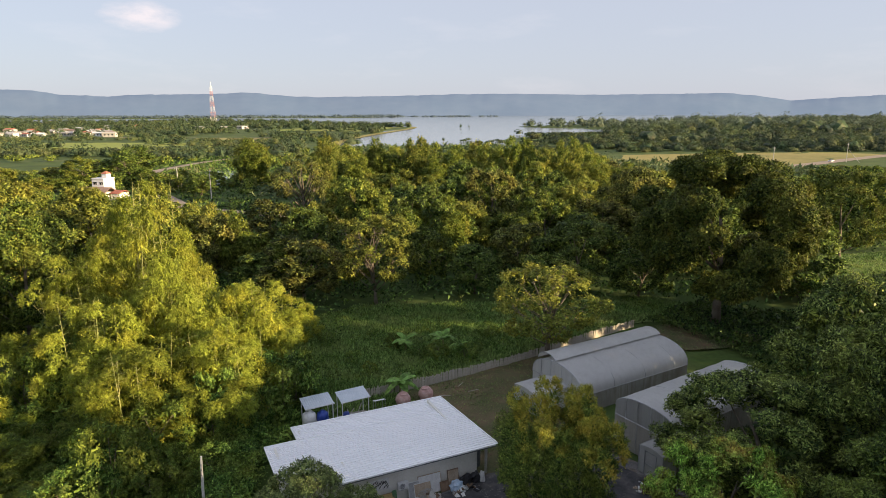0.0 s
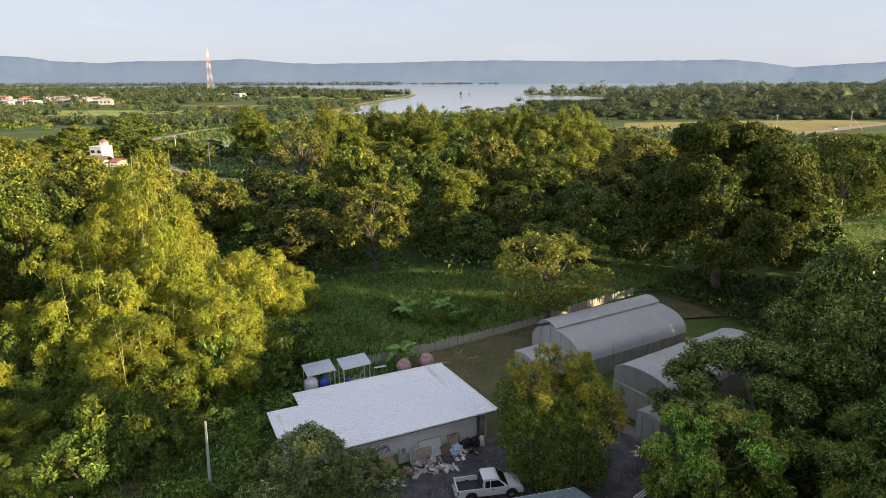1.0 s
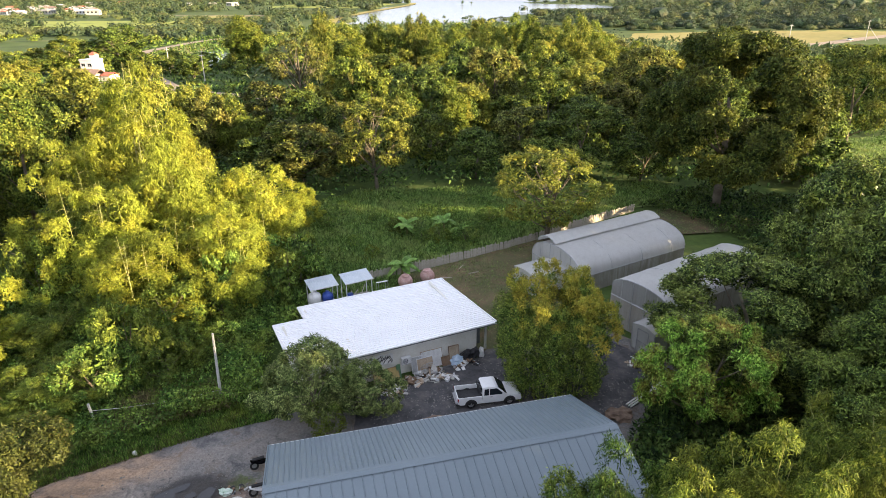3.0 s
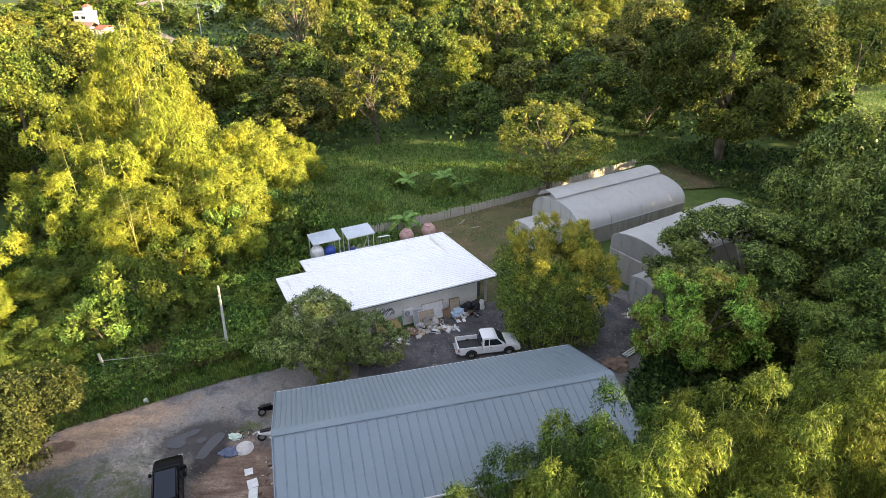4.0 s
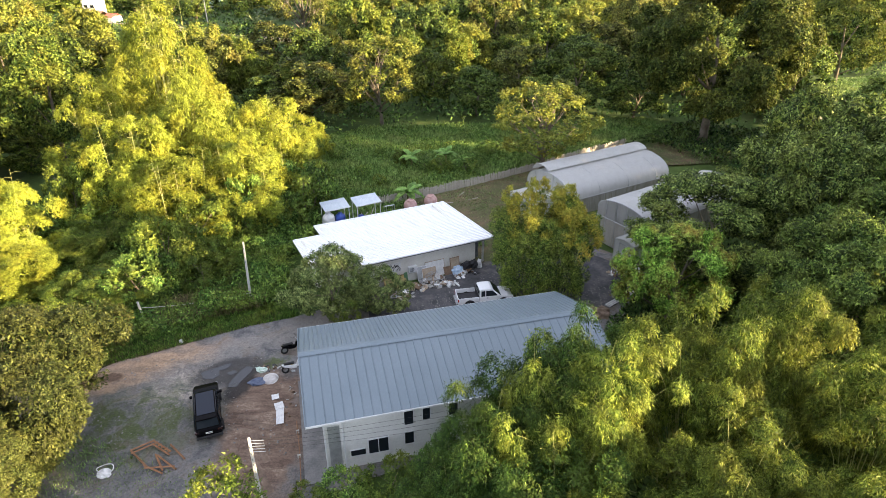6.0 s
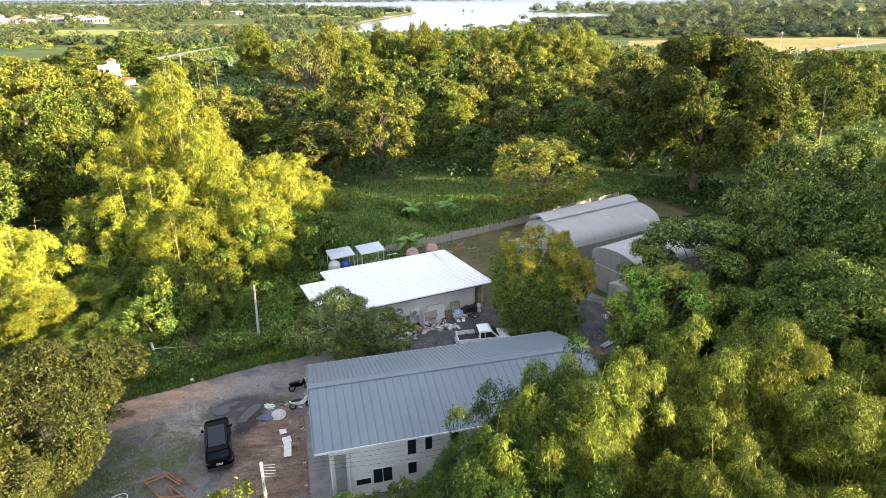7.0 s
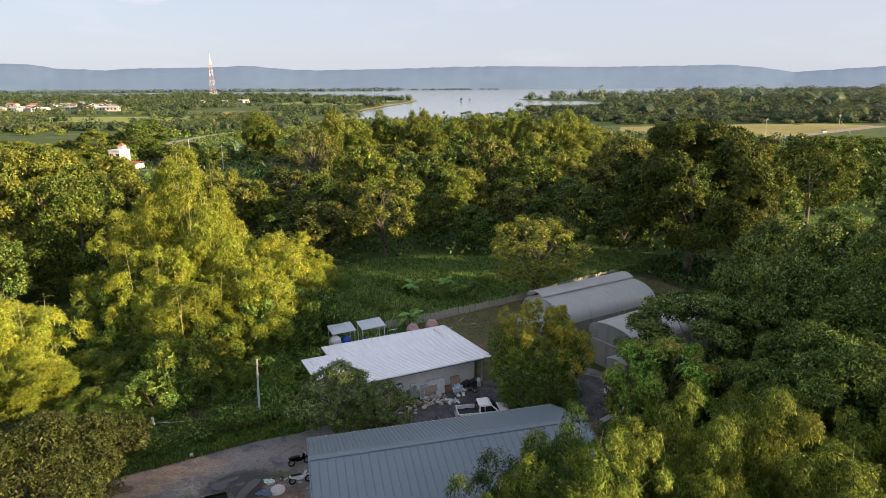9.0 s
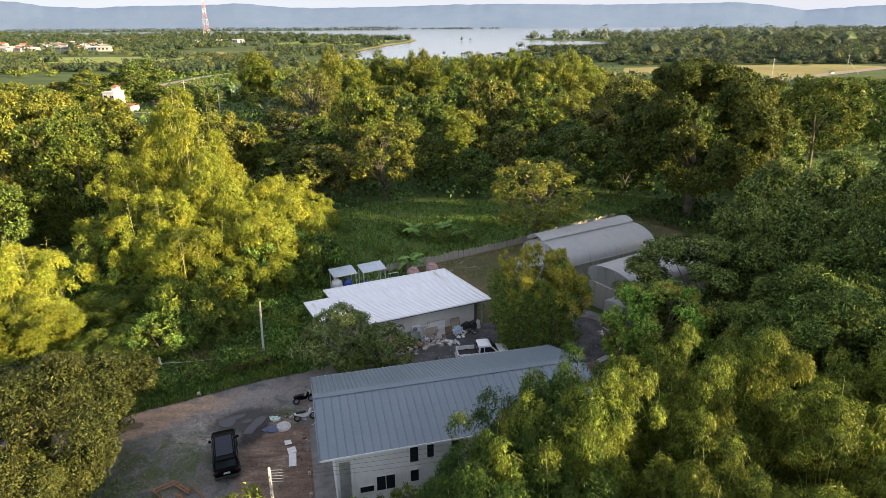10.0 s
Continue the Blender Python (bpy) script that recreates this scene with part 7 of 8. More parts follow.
for x, y, s, h, k in ((-132, 256, 1.5, 0.62, 0), (-142, 270, 1.2, 0.55, 1), (-150, 250, 1.2, 0.6, 1)):
    plant_tree(T_WOOD[4 + 2 * k], x, y, "tree", "flat-topped dark rain tree behind the white house", s * 1.45, x, 0, "wood trees", "tree", h)
plant_tree(T_BARE, -35, 146, "tree", "tall thin-leaved tree with pale bare limbs")
# the first four, mostly beyond the view, are added to shade the ground
for x, y, top, r, k in ((56, 76, 9, 6.0, 7), (66, 73, 12.5, 7.0, 4), (77, 71, 15, 7.5, 7), (90, 66, 18, 8, 4), (50, 70, 6.5, 5.0, 4), (98, 84, 15, 8, 0), (40, 130, 18.3, 8.5, 3), (22.4, 101, 13.2, 8.0, 4), (9.7, 138, 17.2, 6.8, 3), (-12, 150, 12.5, 6.5, 4), (-21, 138, 15.2, 6.0, 0), (-23.3, 95, 10.1, 6.6, 3), (-31, 97, 7.5, 5.0, 4), (76, 117, 19.2, 9.0, 7), (45, 113, 16.5, 7.0, 4),
                       (12.5, 107, 10.4, 5.0, 3), (-3.5, 104, 10.6, 5.0, 6), (4.5, 99, 8.6, 5.0, 4), (29, 160, 11.5, 7.0, 0), (-71, 91, 20.5, 9.0, 1), (-54, 74, 19.0, 8.0, 0), (-65, 99, 12.0, 6.0, 4), (-66, 66, 18.0, 8.5, 1), (-50, 91, 10.5, 5.5, 2), (-86, 100, 19.0, 9.0, 0), (-61, 77, 6.5, 5.0, 4), (-64, 71, 7.5, 5.0, 4), (-57, 71, 5.0, 4.0, 6), (-91, 225, 8.0, 6.0, 4),
                       (15, 97, 7.0, 4.5, 0), (31, 96, 8.0, 5.0, 4), (54, 96, 5.0, 4.0, 7), (60, 88, 5.0, 4.0, 7), (55, 128, 17.0, 8.0, 7), (-16, 101, 7.5, 4.5, 0), (-41, 88, 8.0, 5.5, 6), (20, 122, 14.0, 6.5, 6), (1, 122, 11.0, 5.5, 4), (-9, 116, 11.5, 5.5, 0), (-58, 58, 14.0, 7.0, 4)):
    if r > 6.9 and k in T_GREAT:
        plant_tree(T_GREAT[k], x, y, "tree", "broad leafy tree at the meadow's edge", r / 8.5, x + y, 0, "wood trees", "tree", top / 18 / (r / 8.5))
    else:
        plant_tree(T_WOOD[k], x, y, "tree", "leafy tree at the meadow's edge", r / 5.2, x + y, 0, "wood trees", "tree", top / 12 / (r / 5.2))
for k, (x, y, top, r) in enumerate(((-50.9, 102, 17.2, 5.0), (-36.5, 104.5, 11.5, 4.0), (-45, 110, 13.0, 4.5), (-0.5, 118, 12.5, 5.0), (-37, 218, 17.0, 6.5), (-78, 248, 18.0, 8.5), (-84, 262, 16, 8), (-30, 205, 14, 6), (-46, 235, 15, 7), (14, 240, 15, 6), (30, 262, 15, 7), (-12, 258, 14.5, 7), (-22, 285, 12.5, 7), (2, 300, 11.5, 7), (20, 305, 11, 6.5), (44, 290, 12, 7), (58, 262, 12, 8), (-55, 290, 12, 8), (36, 225, 14.5, 6), (-4, 215, 14, 6), (50, 215, 12, 6), (66, 235, 10, 7), (-36, 330, 10.5, 7), (70, 300, 8, 7), (-16, 345, 9, 7), (8, 355, 8, 7), (32, 350, 8.5, 7), (56, 345, 8, 7))):
    plant_bamboo(PLUME[k % 2], x, y, "tall pale-green bamboo clump in the wood", r / 4.2, k * 1.3, 1.15 * top / 14 / (r / 4.2), "wood bamboo")
for k in range(15):
    b, y = -0.205 + 0.0305 * k, 196 + (k * 37) % 78
    top = 29.8 - y * (0.050 + 0.0035 * ((k * 7) % 5))
    plant_bamboo(PLUME[(k // 2) % 2], b * y, y, "tall pale-green bamboo clump in the wood", 1.15 + 0.1 * (k % 4), k * 2.3, 1.22 * top / 14 / (1.15 + 0.1 * (k % 4)), "wood bamboo")
# shrubs of the thicket before the bamboo
pts = []
while len(pts) < 44:
    x, y = rngw.uniform(-46, -14.5), rngw.uniform(32, 60)
    if not bush_ok(np.array([[x, y]]))[0] or (x < -29 and y < 49) or (x > -19.5 and y < 53) or any((x - a) ** 2 + (y - b) ** 2 < 3.5 for a, b in pts) or any((x - a) ** 2 + (y - b) ** 2 < 11 for a, b in ((-25.8, 35.3), (-17.6, 38.5), (-21.7, 36.5), (-26.5, 33))):
        continue
    pts.append((x, y))
    k = int(rngw.integers(0, 4))
    plant_tree(T_SHRUB[k], x, y, "shrub", "bushy green shrub in the thicket beside the track", rngw.uniform(0.8, 1.6), rngw.random() * 6.28, -0.2, "thicket shrubs", "shrub", rngw.uniform(0.8, 1.5))
# weeds and saplings in the meadow
for k, (x, y, s) in enumerate(((-3.5, 71.5, 0.6), (-1.2, 70.5, 0.7), (3.5, 72.5, 0.55), (5.5, 78, 0.7), (-9, 66, 0.45), (-11.5, 69, 0.5), (-16, 76, 0.6), (-6.8, 74, 0.6), (2.2, 70.2, 0.8), (-10, 78, 0.4))):
    plant_tree(T_SHRUB[k % 3], x, y, "shrub", "low leafy weed clump in the meadow", s, k * 2.2, 0, "meadow shrubs", "shrub", 0.9)

WOOD_LABELS = ("leafy wood tree with a rounded green crown", "olive-green tree of the wood", "leafy wood tree with a rounded green crown", "brownish-green tree of the wood", "dark-green tree of the wood", "olive-green tree of the wood", "dark-green tree of the wood")


GLADE = [(-54, 128), (-76, 190), (-72, 212), (-34, 192), (-25, 126)]


def wood_free(x, y):
    if abs(x - road_x(y)) < 10 and y > 170:
        return False
    if -172 < x < -72 and 165 < y < 420 and x > -175 + (y - 190) * 0.05:
        return rngw.random() < 0.08
    if -24 < x < 33 and y < 114 or 30 < x < 54 and y < 108:
        return False
    if 86 < x < 300 and 318 < y < 460 or 62 < x < 100 and 98 < y < 134:
        return False
    if inside(GLADE, np.array([x]), np.array([y]))[0]:
        return False
    return not inside(LAKE, np.array([x]), np.array([y]))[0]


# how high a tree may stand before the open land and the lake, by its bearing
BEARING = (-0.75, -0.62, -0.58, -0.45, -0.42, -0.30, -0.28, -0.18, -0.15, 0.10, 0.16, 0.26, 0.30, 0.80)
DIP = (0.085, 0.085, 0.135, 0.155, 0.155, 0.15, 0.10, 0.080, 0.066, 0.062, 0.062, 0.075, 0.088, 0.086)
pts = []
while len(pts) < 225:
    y = 96 + 370 * rngw.random() ** 1.2
    x = -0.80 * y - 12 + (1.55 * y + 20) * rngw.random()
    if not wood_free(x, y) or any((x - a) ** 2 + (y - b) ** 2 < (5.0 + y * 0.014) ** 2 for a, b in pts):
        continue
    s, h = 0.85 + 0.5 * rngw.random(), 0.7 + 0.5 * rngw.random()
    cap = (29.8 - y * float(np.interp(x / y, BEARING, DIP))) * (0.58 + 0.42 * rngw.random())
    if cap < 3.0:
        continue
    pts.append((x, y))
    h = min(h, cap / (12 * s))
    k = int(rngw.integers(0, 7))
    # darker-leaved trees on the right carry its shade in their colour
    if x / y > 0.4:
        k = (4, 3, 4, 6, 4, 4, 6)[k]
    plant_tree((T_WOOD if y < 125 else T_WOODMID if y < 200 else T_WOODFAR)[k], x, y, "tree", WOOD_LABELS[k], s, rngw.random() * 6.28, 0, "wood trees", "tree", h)


# ---- far woods ----
def ico(sub):
    bm = bmesh.new()
    bmesh.ops.create_icosphere(bm, subdivisions=sub, radius=1.0)
    bm.verts.index_update()
    v = np.array([list(p.co) for p in bm.verts])
    f = np.array([[p.index for p in q.verts] for q in bm.faces])
    bm.free()
    return v, f


ICO = {1: ico(1), 2: ico(2)}


def far_trees(rng, spots, mat, label, leaves=60, sub=1, fine=1.0):
    """Far trees, joined: uneven domes closely set with leaf sprays, rows of x, y, height, width."""
    T = np.asarray(spots)
    v0, f0 = ICO[sub]
    n = len(T)
    up = np.maximum(v0[:, 2], -0.25)
    ph = rng.random((n, 1)) * 6.28
    lump = 1 + 0.16 * np.sin(v0[None, :, 0] * 4 + ph) * np.cos(v0[None, :, 1] * 4.5 - ph) + rng.uniform(-0.16, 0.1, (n, len(v0)))
    V = np.stack([T[:, 0:1] + v0[None, :, 0] * lump * T[:, 3:4] * 0.62, T[:, 1:2] + v0[None, :, 1] * lump * T[:, 3:4] * 0.62, T[:, 2:3] * np.clip(0.24 + 0.46 * up[None] * lump, 0.0, 1.2)], -1)
    F = f0[None] + (np.arange(n) * len(v0))[:, None, None]
    idx = np.repeat(np.arange(n), leaves)
    m = len(idx)
    d = rand_dirs(rng, m)
    d[:, 2] = np.abs(d[:, 2]) * 1.0 - 0.12
    d = unit(d)
    lm = 1 + 0.16 * np.sin(d[:, 0] * 5 + ph[idx, 0]) * np.cos(d[:, 1] * 5 - ph[idx, 0]) + rng.uniform(-0.14, 0.04, m)
    at = np.stack([T[idx, 0] + d[:, 0] * lm * T[idx, 3] * 0.92, T[idx, 1] + d[:, 1] * lm * T[idx, 3] * 0.92, T[idx, 2] * np.clip(0.30 + 0.62 * d[:, 2] * lm, 0.03, 1.2)], 1)
    along = unit(np.cross(d, rand_dirs(rng, m)) + d * 0.25)
    side = unit(np.cross(d + np.array([0, 0, 0.3]) + rand_dirs(rng, m) * 0.6, along))
    l = (fine * np.minimum(T[idx, 3] * 0.34, 0.55 + 0.0019 * T[idx, 1]) * (0.6 + 0.7 * rng.random(m)))[:, None]
    L = np.stack([at - side * l * 0.45, at + side * l * 0.45, at + along * l], 1).reshape(-1, 3)
    FL = np.arange(m * 3).reshape(-1, 3) + n * len(v0)
    return tagged(part("far_wood", fast_mesh("far_wood", np.concatenate([V.reshape(-1, 3), L]), np.concatenate([F.reshape(-1, 3), FL]), mat), None, None), label, "woods", kind="stuff")


rngk = np.random.default_rng(5)


def under_road(x, y, h):
    """Keep what grows before the sandy road and its bank below the line of sight to them."""
    bank = float(np.interp(x / y, (-0.52, -0.467, -0.423, -0.367, -0.34), (288, 293, 308, 333, 345)))
    far = float(np.interp(x / y, (-0.481, -0.453, -0.422, -0.391, -0.352), (314, 335, 356, 380, 403)))
    return min(h, max(0.4, 29.8 * (1 - y / bank))) if -0.50 < x / y < -0.35 and y < far + 3 else h


spots, hazy = [], []
while len(spots) + len(hazy) < 2300:
    y = 420 + 2100 * rngk.random() ** 1.7
    x = rngk.uniform(-0.05, 0.95) * y + 40
    P = np.array([[x, y]])
    if inside(LAKE, P[:, 0], P[:, 1])[0] or (90 < x < 420 and 300 < y < 455) or (x / y < 0.118 and y > 395):
        continue
    h = rngk.uniform(6, 13) * (1 + 0.35 * field_noise(P, 40.0, 1.0)[0]) * (1.25 if y > 700 else 1.0)
    # low growth along the fields, taller trees behind
    h *= min(1.0, 0.5 + 0.5 * (y - 450) / 150) if y > 450 else 0.5
    if rngk.random() < 0.09:
        h *= 1.55
    h = min(h, 5.0) if y < 640 and x / y < 0.165 else h * 0.85 if x / y < 0.35 else h
    if 0.11 < x / y < 0.25 and y < 1000:
        h = min(h, max(0.0, 29.8 - y * 0.0325))
        if h < 2:
            continue
    (spots if y < 900 else hazy).append((x, y, h, rngk.uniform(0.42, 0.72) * max(h, 5) + 1.5))
kinds = [[], [], []]
for sp in spots:
    v = field_noise(np.array([sp[:2]]), 14.0, 9.0)[0] + rngk.uniform(-0.5, 0.5)
    kinds[0 if v < 0.1 else 1 if v < 0.5 else 2].append(sp)
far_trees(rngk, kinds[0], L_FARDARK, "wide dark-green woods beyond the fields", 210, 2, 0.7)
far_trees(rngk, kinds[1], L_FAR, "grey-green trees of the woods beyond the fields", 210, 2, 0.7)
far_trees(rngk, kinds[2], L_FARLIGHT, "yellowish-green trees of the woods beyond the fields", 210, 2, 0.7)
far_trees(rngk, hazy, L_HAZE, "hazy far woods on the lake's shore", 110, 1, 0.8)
spots = []
while len(spots) < 1500:
    y = 400 + 2300 * rngk.random() ** 1.5
    x = rngk.uniform(-1.0, -0.10) * y
    P = np.array([[x, y]])
    if inside(LAKE, P[:, 0] - 8, P[:, 1])[0] or field_noise(P, 110.0, 3.0)[0] < -0.2 - (y > 1000) * 0.25:
        continue
    if x / y > -0.24 and y < 620:
        continue
    if (x / y < -0.28 and y < 690) or (-330 < x < -110 and 760 < y < 860) or (x / y < -0.5 and y < 985 and rngk.random() < 0.93):
        continue
    spots.append((x, y, rngk.uniform(6, 13), rngk.uniform(4, 9)))
# tree groups between the near fields
for cx, cy, rx, ry, n in ((-172, 402, 14, 16, 14), (-152, 425, 10, 12, 8), (-250, 430, 24, 14, 14), (-300, 420, 20, 14, 14), (-215, 455, 16, 8, 8), (-345, 520, 20, 12, 9), (-270, 590, 14, 9, 7), (-205, 480, 10, 8, 6)):
    for k in range(n):
        spots.append((cx + rngk.normal() * rx * 0.6, cy + rngk.normal() * ry * 0.6, rngk.uniform(4, 10), rngk.uniform(3, 5.5)))
for k in range(190):
    y = rngk.uniform(800, 1250)
    spots.append((-y * rngk.uniform(0.4, 0.76), y, rngk.uniform(4, 9), rngk.uniform(3, 7)))
for k in range(60):
    spots.append((-255 + 3.0 * k + rngk.uniform(-6, 6), 1380 - 3.4 * k + rngk.uniform(-15, 15), rngk.uniform(6, 14), rngk.uniform(4, 7)))
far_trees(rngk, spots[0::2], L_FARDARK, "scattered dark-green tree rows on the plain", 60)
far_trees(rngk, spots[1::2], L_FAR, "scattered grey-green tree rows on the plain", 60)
spots = []
while len(spots) < 190:
    x, y = rngk.uniform(-185, -62), rngk.uniform(140, 400)
    if abs(x + 0.56 * y) > 30 + 0.1 * y and rngk.random() < 0.3:
        continue
    # keep the road, the pond and the house's front free
    rx = road_x(y)
    if abs(x - rx) < 8 or (-144 < x < -106 and 190 < y < 236) or (x < -105 and 222 < y < 236) or (-128 < x < -92 and 248 < y < 335):
        continue
    spots.append((x, y, under_road(x, y, 99) if y > 240 and under_road(x, y, 99) < 3 else min(rngk.uniform(1.5, 6), max(0.8, 29.8 - y * 0.142)) if y < 225 else min(rngk.uniform(2, 6), max(0.7, 29.8 - y * 0.094)) if y < 330 else rngk.uniform(2, 4), rngk.uniform(1.5, 4.0)))
while len(spots) < 390:
    y = rngk.uniform(225, 540)
    x = rngk.uniform(-0.72, -0.18) * y
    rx = road_x(y)
    if abs(x - rx) < 10 or (x < -100 and y < 245) or (-128 < x < -92 and 248 < y < 335) or inside(LAKE, np.array([x - 4]), np.array([y + 4]))[0]:
        continue
    h = rngk.uniform(2.5, 7.5) * (0.6 if x > rx and x < rx + 40 else 1)
    # low bushes only before the road and in the fields
    if x / y < -0.28:
        h = min(h, max(0.8, 29.8 - y * (0.093 if y < 345 else 0.066)))
    h = under_road(x, y, h)
    spots.append((x, y, h, min(rngk.uniform(2.5, 5.5), h + 1.2)))
far_trees(rngk, spots, L_GREEN, "bushes and low trees round the white house", 110, 1, 0.8)
rows_ = []
while len(rows_) < 250:
    y = rngk.uniform(425, 720)
    x = rngk.uniform(-0.78, -0.25) * y
    b = x / y
    if inside(LAKE, np.array([x]), np.array([y]))[0] or (-0.66 < b < -0.42 and 500 < y < 632) or (-0.42 < b < -0.28 and 675 < y) or abs(x - road_x(y)) < 9:
        continue
    h = rngk.uniform(3.5, 6.5)
    if -0.66 < b < -0.42 and y < 520:
        h = min(h, max(1.2, 29.8 * (1 - y / 535)))
    if -0.42 < b < -0.28:
        h = min(h, max(1.5, 29.8 * (1 - y / 740)))
    rows_.append((x, y, h, rngk.uniform(3, 6)))
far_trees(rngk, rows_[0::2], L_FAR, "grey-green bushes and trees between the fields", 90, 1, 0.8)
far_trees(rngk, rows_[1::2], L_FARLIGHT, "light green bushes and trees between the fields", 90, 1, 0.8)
belt = [[], [], []]
while sum(len(q) for q in belt) < 270:
    y = rngk.uniform(270, 530)
    x = rngk.uniform(-0.16, 0.26) * y
    if inside(LAKE, np.array([x]), np.array([y + 8]))[0] or (86 < x and 318 < y):
        continue
    h = min(rngk.uniform(5, 13), (29.8 - y * 0.0625) * rngk.uniform(0.7, 1.08))
    belt[int(rngk.integers(0, 3))].append((x, y, h, rngk.uniform(0.35, 0.55) * h + 1.4))
far_trees(rngk, belt[0], L_FARDARK, "dark-green trees before the lake", 170, 2, 0.8)
far_trees(rngk, belt[1], L_OLIVE, "olive-green trees before the lake", 170, 2, 0.8)
far_trees(rngk, belt[2], L_FARLIGHT, "yellowish-green trees before the lake", 170, 2, 0.8)
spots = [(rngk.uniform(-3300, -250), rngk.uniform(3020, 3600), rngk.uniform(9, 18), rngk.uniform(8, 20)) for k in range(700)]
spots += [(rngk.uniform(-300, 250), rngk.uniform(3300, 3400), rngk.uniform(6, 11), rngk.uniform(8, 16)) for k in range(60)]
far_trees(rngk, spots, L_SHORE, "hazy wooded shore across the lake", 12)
spots = [(-88, 560, 9, 9), (-84, 566, 7, 6), (90, 820, 7, 6), (20, 1150, 9, 3), (36, 1160, 5, 2), (-6, 640, 4, 2)] + [(60 + rngk.uniform(-50, 40), 610 + rngk.uniform(-25, 60), 1.6, 4) for k in range(10)] + [(rngk.uniform(-50, 20), rngk.uniform(438, 452), rngk.uniform(0.8, 2.2), 2.5) for k in range(16)]
far_trees(rngk, spots, L_FARDARK, "drowned shrubs and lone trees in the shallows", 60)

# ---- far houses and the mast ----
M_REDROOF = mottled("red_tile_roof", (0.30, 0.10, 0.07), (0.42, 0.17, 0.12), 0.6, 6, 0.8)
M_BROOF = mottled("brown_roof", (0.22, 0.15, 0.12), (0.30, 0.21, 0.17), 0.5, 6, 0.8)
M_BLUEROOF = mottled("blue_roof", (0.22, 0.32, 0.45), (0.32, 0.42, 0.55), 0.5, 6, 0.6)


def gable(parent, x0, x1, y0, y1, z, rise, mat, over=0.5, label=""):
    bm = bmesh.new()
    c = (y0 + y1) / 2
    a = [(y0 - over, z - 0.15), (c, z + rise), (y1 + over, z - 0.15), (y1 + over, z - 0.3), (c, z + rise - 0.18), (y0 - over, z - 0.3)]
    L = [bm.verts.new((x0 - over, y, q)) for y, q in a]
    R = [bm.verts.new((x1 + over, y, q)) for y, q in a]
    bm.faces.new(L), bm.faces.new(R[::-1])
    for i in range(6):
        bm.faces.new((L[i], R[i], R[(i + 1) % 6], L[(i + 1) % 6]))
    bmesh.ops.recalc_face_normals(bm, faces=bm.faces[:])
    return part("roof", bm, mat, parent, label)


vh = thing("house", "white two-storey house with a red turret roof", "house", Matrix.Translation((-126.5, 222, 0)) @ Matrix.Rotation(radians(-12), 4, "Z"))
part("wall", boxed(-3.4, 1.6, 0, 5.4, -0.5, 6.2), M_FRAME, vh, "white plastered two-storey block")
part("parapet", boxed(-3.55, 1.75, -0.15, 5.55, 6.2, 6.5), M_FRAME, vh)
part("turret", boxed(-0.7, 1.4, 2, 4.1, 6.5, 8.0), M_FRAME, vh)
bm = bmesh.new()
bmesh.ops.create_cone(bm, cap_ends=True, segments=4, radius1=1.9, radius2=0.3, depth=0.9, matrix=Matrix.Translation((0.35, 3.05, 8.45)) @ Matrix.Rotation(math.pi / 4, 4, "Z"))
part("turret_roof", bm, M_REDROOF, vh, "red pyramid roof")
for x0 in (-2.8, -0.2):
    house_window(vh, x0, x0 + 1.5, 0.0, 4.2, 5.2, 2, "dark window with a white frame")
part("annex_wall", boxed(-3.9, 6.2, -5.5, -0.02, -0.5, 2.1), M_PLASTER, vh)
gable(vh, -3.9, 6.2, -5.5, -0.1, 2.2, 1.6, M_BROOF, 0.6, "brown tiled roof")
part("annex_wall", boxed(7.2, 10.5, -3.5, 1.5, -0.5, 1.8), M_PLASTER, vh)
gable(vh, 7.2, 10.5, -3.5, 1.5, 1.9, 0.8, M_REDROOF, 0.4, "red sheet roof")
for x0 in (-2.6, 1.2, 4.0):
    house_window(vh, x0, x0 + 1.2, -5.5, 0.5, 1.6, 2, "dark window with a white frame")
gable(vh, -4.9, -1.6, -8.2, -6.2, 1.5, 0.7, M_REDROOF, 0.3, "red porch roof")
for x0 in (-4.7, -1.9):
    part("porch_post", boxed(x0, x0 + 0.25, -8.0, -7.75, -0.3, 1.5), M_FRAME, vh)


def far_house(x, y, w, d, h, roof, turn, label, walls=None, rise=None):
    t = thing("house", label, "house", Matrix.Translation((x, y, 0)) @ Matrix.Rotation(radians(turn), 4, "Z"), "far houses")
    part("wall", boxed(-w / 2, w / 2, -d / 2, d / 2, -0.3, h), walls or M_FRAME, t)
    gable(t, -w / 2, w / 2, -d / 2, d / 2, h, rise or d * 0.18, roof, 0.6)
    for k in range(3):
        part("window", boxed(-w / 2 + w * (0.15 + 0.28 * k), -w / 2 + w * (0.28 + 0.28 * k), -d / 2 - 0.06, -d / 2 + 0.02, h * 0.35, h * 0.75), M_GLASS, t)
    return t


far_house(-97, 165, 9, 7, 3.2, M_BLUEROOF, 25, "low house with a faded blue roof among bamboo", M_PLASTER)
far_house(-86, 153, 6, 5, 2.8, M_FRAME, 10, "small pale shed among bamboo")
rt = random.Random(8)
M_PALEROOF = mottled("pale_sheet_roof", (0.36, 0.35, 0.34), (0.50, 0.48, 0.46), 0.3, 3, 0.7)
TOWN = []
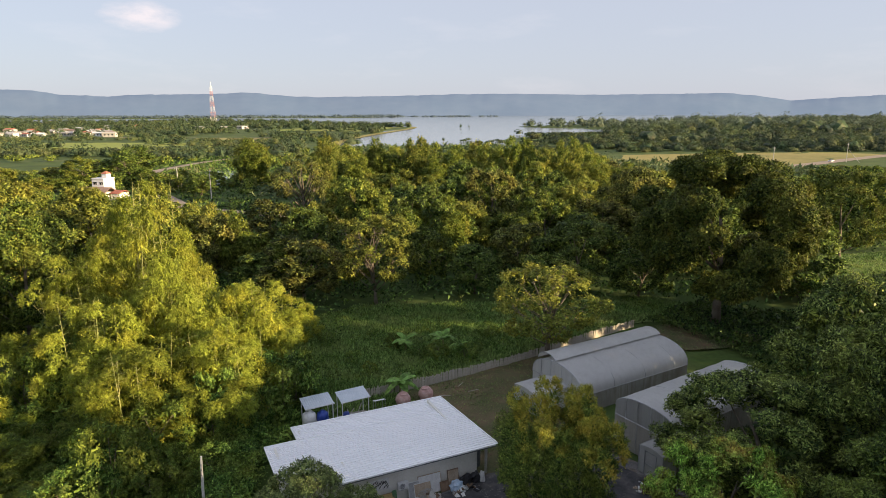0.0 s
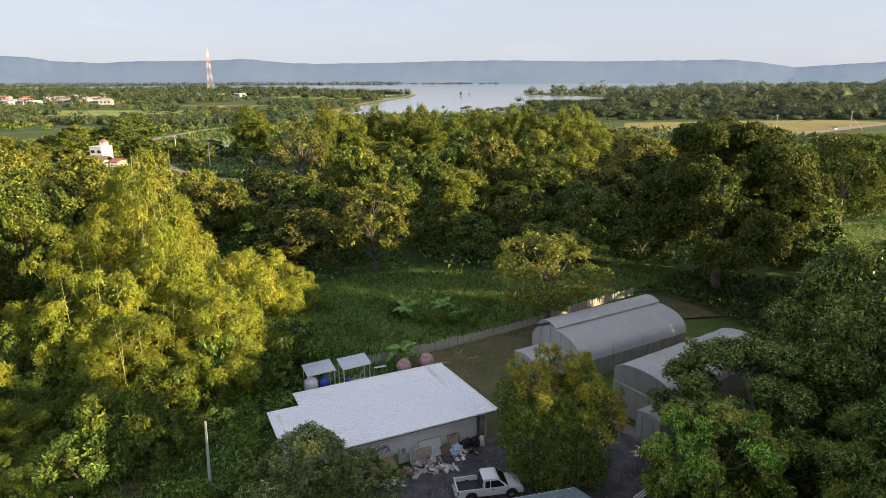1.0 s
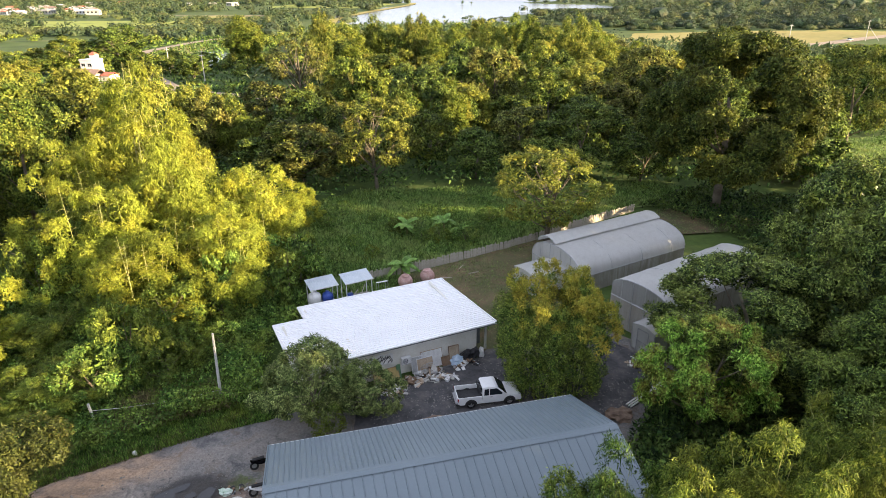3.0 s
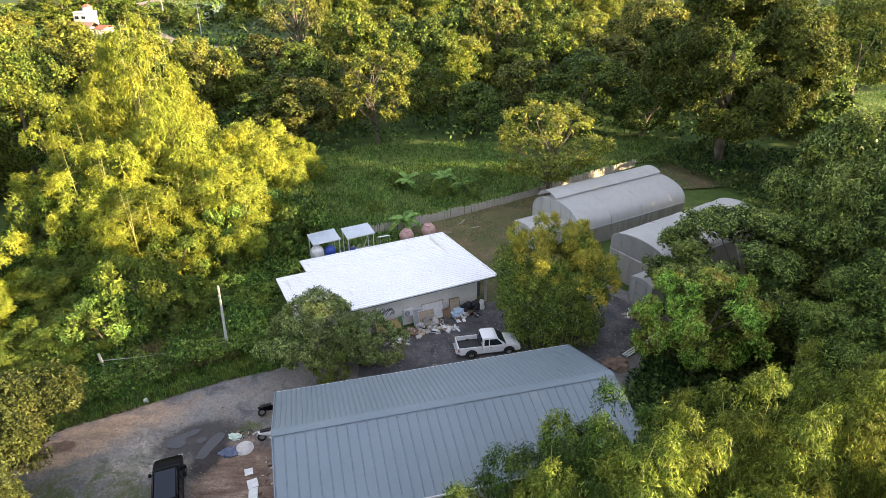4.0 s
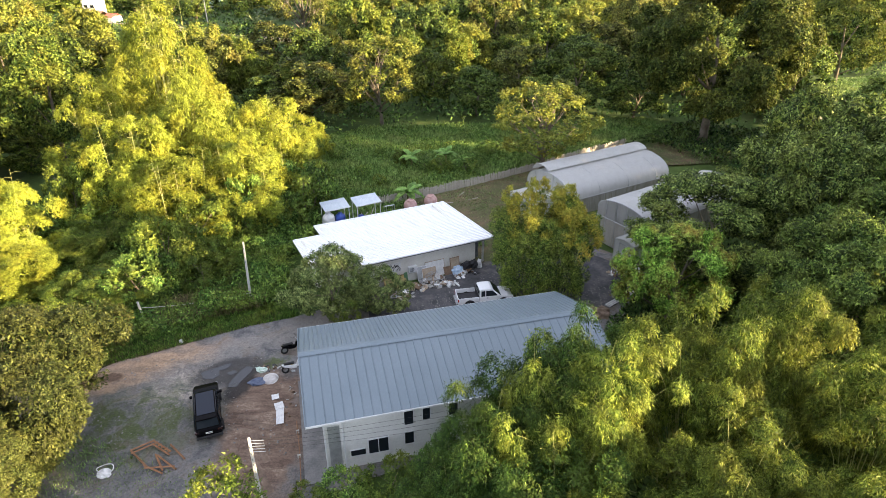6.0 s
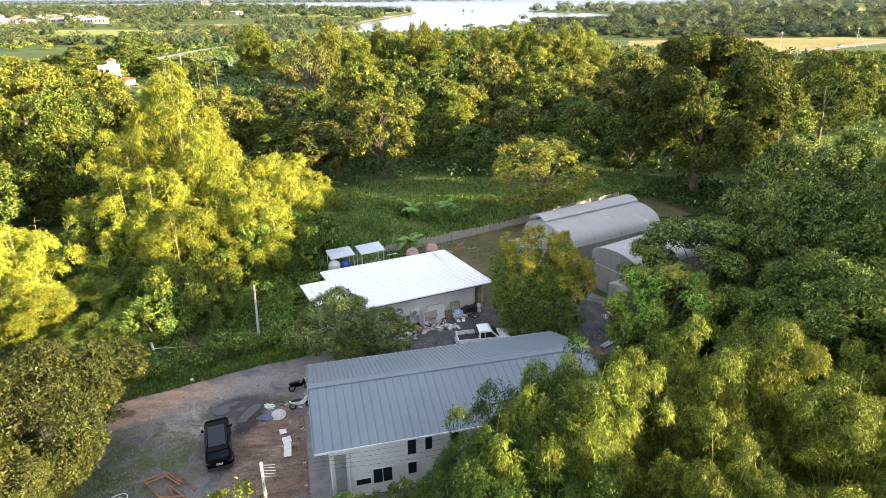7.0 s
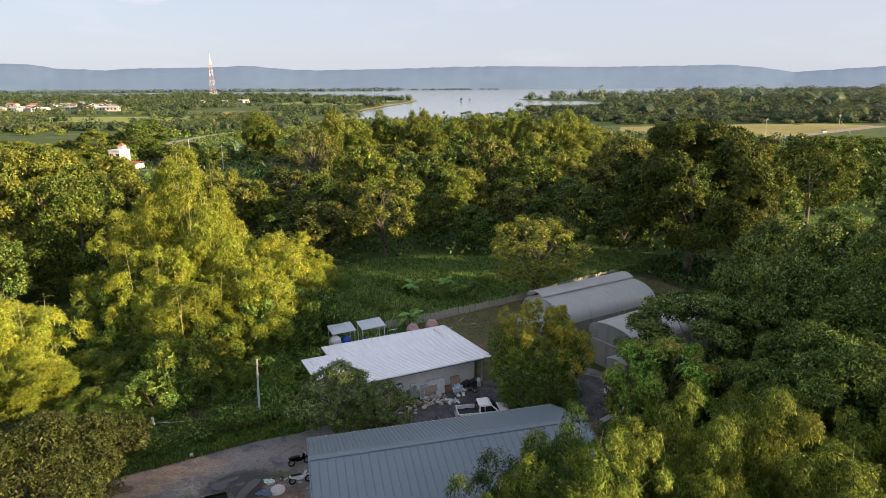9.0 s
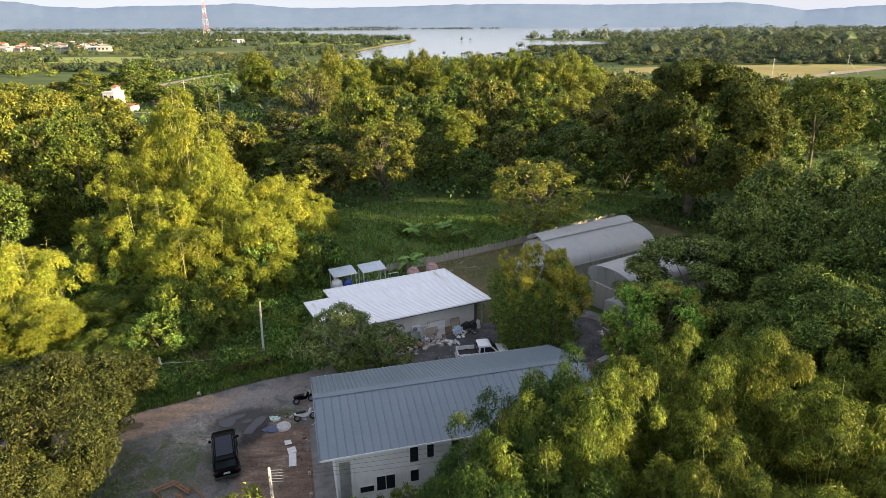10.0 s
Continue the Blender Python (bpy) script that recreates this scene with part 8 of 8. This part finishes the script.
for k in range(58):
    y = rt.uniform(770, 980) if k < 44 else rt.uniform(1000, 1300)
    TOWN.append((-y * (rt.uniform(0.54, 0.73) if k < 44 else rt.uniform(0.3, 0.6)), y, rt.choice((M_REDROOF, M_PALEROOF, M_BROOF, M_PALEROOF, M_FRAME))))
for x, y, r_ in TOWN:
    far_house(x, y, rt.uniform(7, 16), rt.uniform(6, 10), rt.uniform(3.0, 5.0), r_, rt.uniform(-25, 25), {"red_tile_roof": "far white house with a red tiled roof", "brown_roof": "far pale house with a brown roof", "blue_roof": "far pale hall with a blue roof"}.get(r_.name, "long far pale building on the plain"), rt.choice((M_LIME, M_CONC, M_CONC)))
far_house(360, 420, 16, 9, 4, M_FRAME, 20, "far pale farm shed by the wood")

mast = thing("radio_mast", "tall red and white lattice radio mast", "mast", Matrix.Translation((-712, 1900, 0)))
# red paled towards pink, with the haze put into the colour
M_MASTRED = mottled("mast_red", (0.48, 0.20, 0.16), (0.58, 0.28, 0.23), 0.1, 1, 0.6)
M_MASTWHITE = mottled("mast_white", (0.70, 0.70, 0.70), (0.80, 0.80, 0.80), 0.1, 1, 0.6)
for k in range(7):
    z0, z1 = k * 15.0, (k + 1) * 15.0
    w0, w1 = 6.4 * (1 - z0 / 122) + 1.0, 6.4 * (1 - z1 / 122) + 1.0
    cs = ((1, 1), (-1, 1), (-1, -1), (1, -1))
    paint_ = M_MASTWHITE if k % 2 == 0 else M_MASTRED
    for i, (sx, sy) in enumerate(cs):
        tx, ty = cs[(i + 1) % 4]
        part("leg", tube(bmesh.new(), [(sx * w0, sy * w0, z0), (sx * w1, sy * w1, z1)], 0.26, 4), paint_, mast)
        for a_, b_ in (((sx * w0, sy * w0, z0), (tx * w1, ty * w1, z1)), ((tx * w0, ty * w0, z0), (sx * w1, sy * w1, z1)), ((sx * w1, sy * w1, z1), (tx * w1, ty * w1, z1))):
            part("brace", tube(bmesh.new(), [a_, b_], 0.11, 4), paint_, mast)
part("antenna", tube(bmesh.new(), [(0, 0, 105), (0, 0, 121)], [0.8, 0.3], 6), M_MASTWHITE, mast)

# poles and a car on the far roads
for x, y, h in ((-106, 240, 9), (-84, 216, 9), (172, 332, 11), (232, 366, 11)):
    t = thing("utility_pole", "far concrete utility pole beside a road", "utility pole", Matrix.Translation((x, y, 0)), "far poles")
    part("shaft", tube(bmesh.new(), [(0, 0, -0.3), (0, 0, h)], [0.22, 0.13], 6), M_POLE, t)
    part("crossarm", boxed(-0.9, 0.9, -0.08, 0.08, h - 0.8, h - 0.62), M_POLE, t)
t = thing("stay_rod", "pale slanting stay of a far pole", "stay", Matrix.Translation((232.5, 365.5, 0)))
part("rod", tube(bmesh.new(), [(0, 0, 7), (5, -3, 0)], 0.12, 5), M_POLE, t)
fc = thing("car", "small white car on the far road", "car", Matrix.Translation((224, 367, 0.04)) @ Matrix.Rotation(radians(38), 4, "Z"))
part("body", prism([(-2.2, 0.35), (-2.2, 0.9), (-1.4, 1.0), (1.1, 1.0), (2.1, 0.8), (2.2, 0.4)], 0.88, None, 0.06), M_WHITE, fc)
part("cabin", prism([(-1.7, 0.95), (-1.1, 1.45), (0.3, 1.45), (1.0, 0.97)], 0.8, None, 0.06), M_GLASS, fc)
for xx in (-1.3, 1.3):
    for q in (1, -1):
        wheel(fc, xx, q * 0.8, 0.32, 0.2)
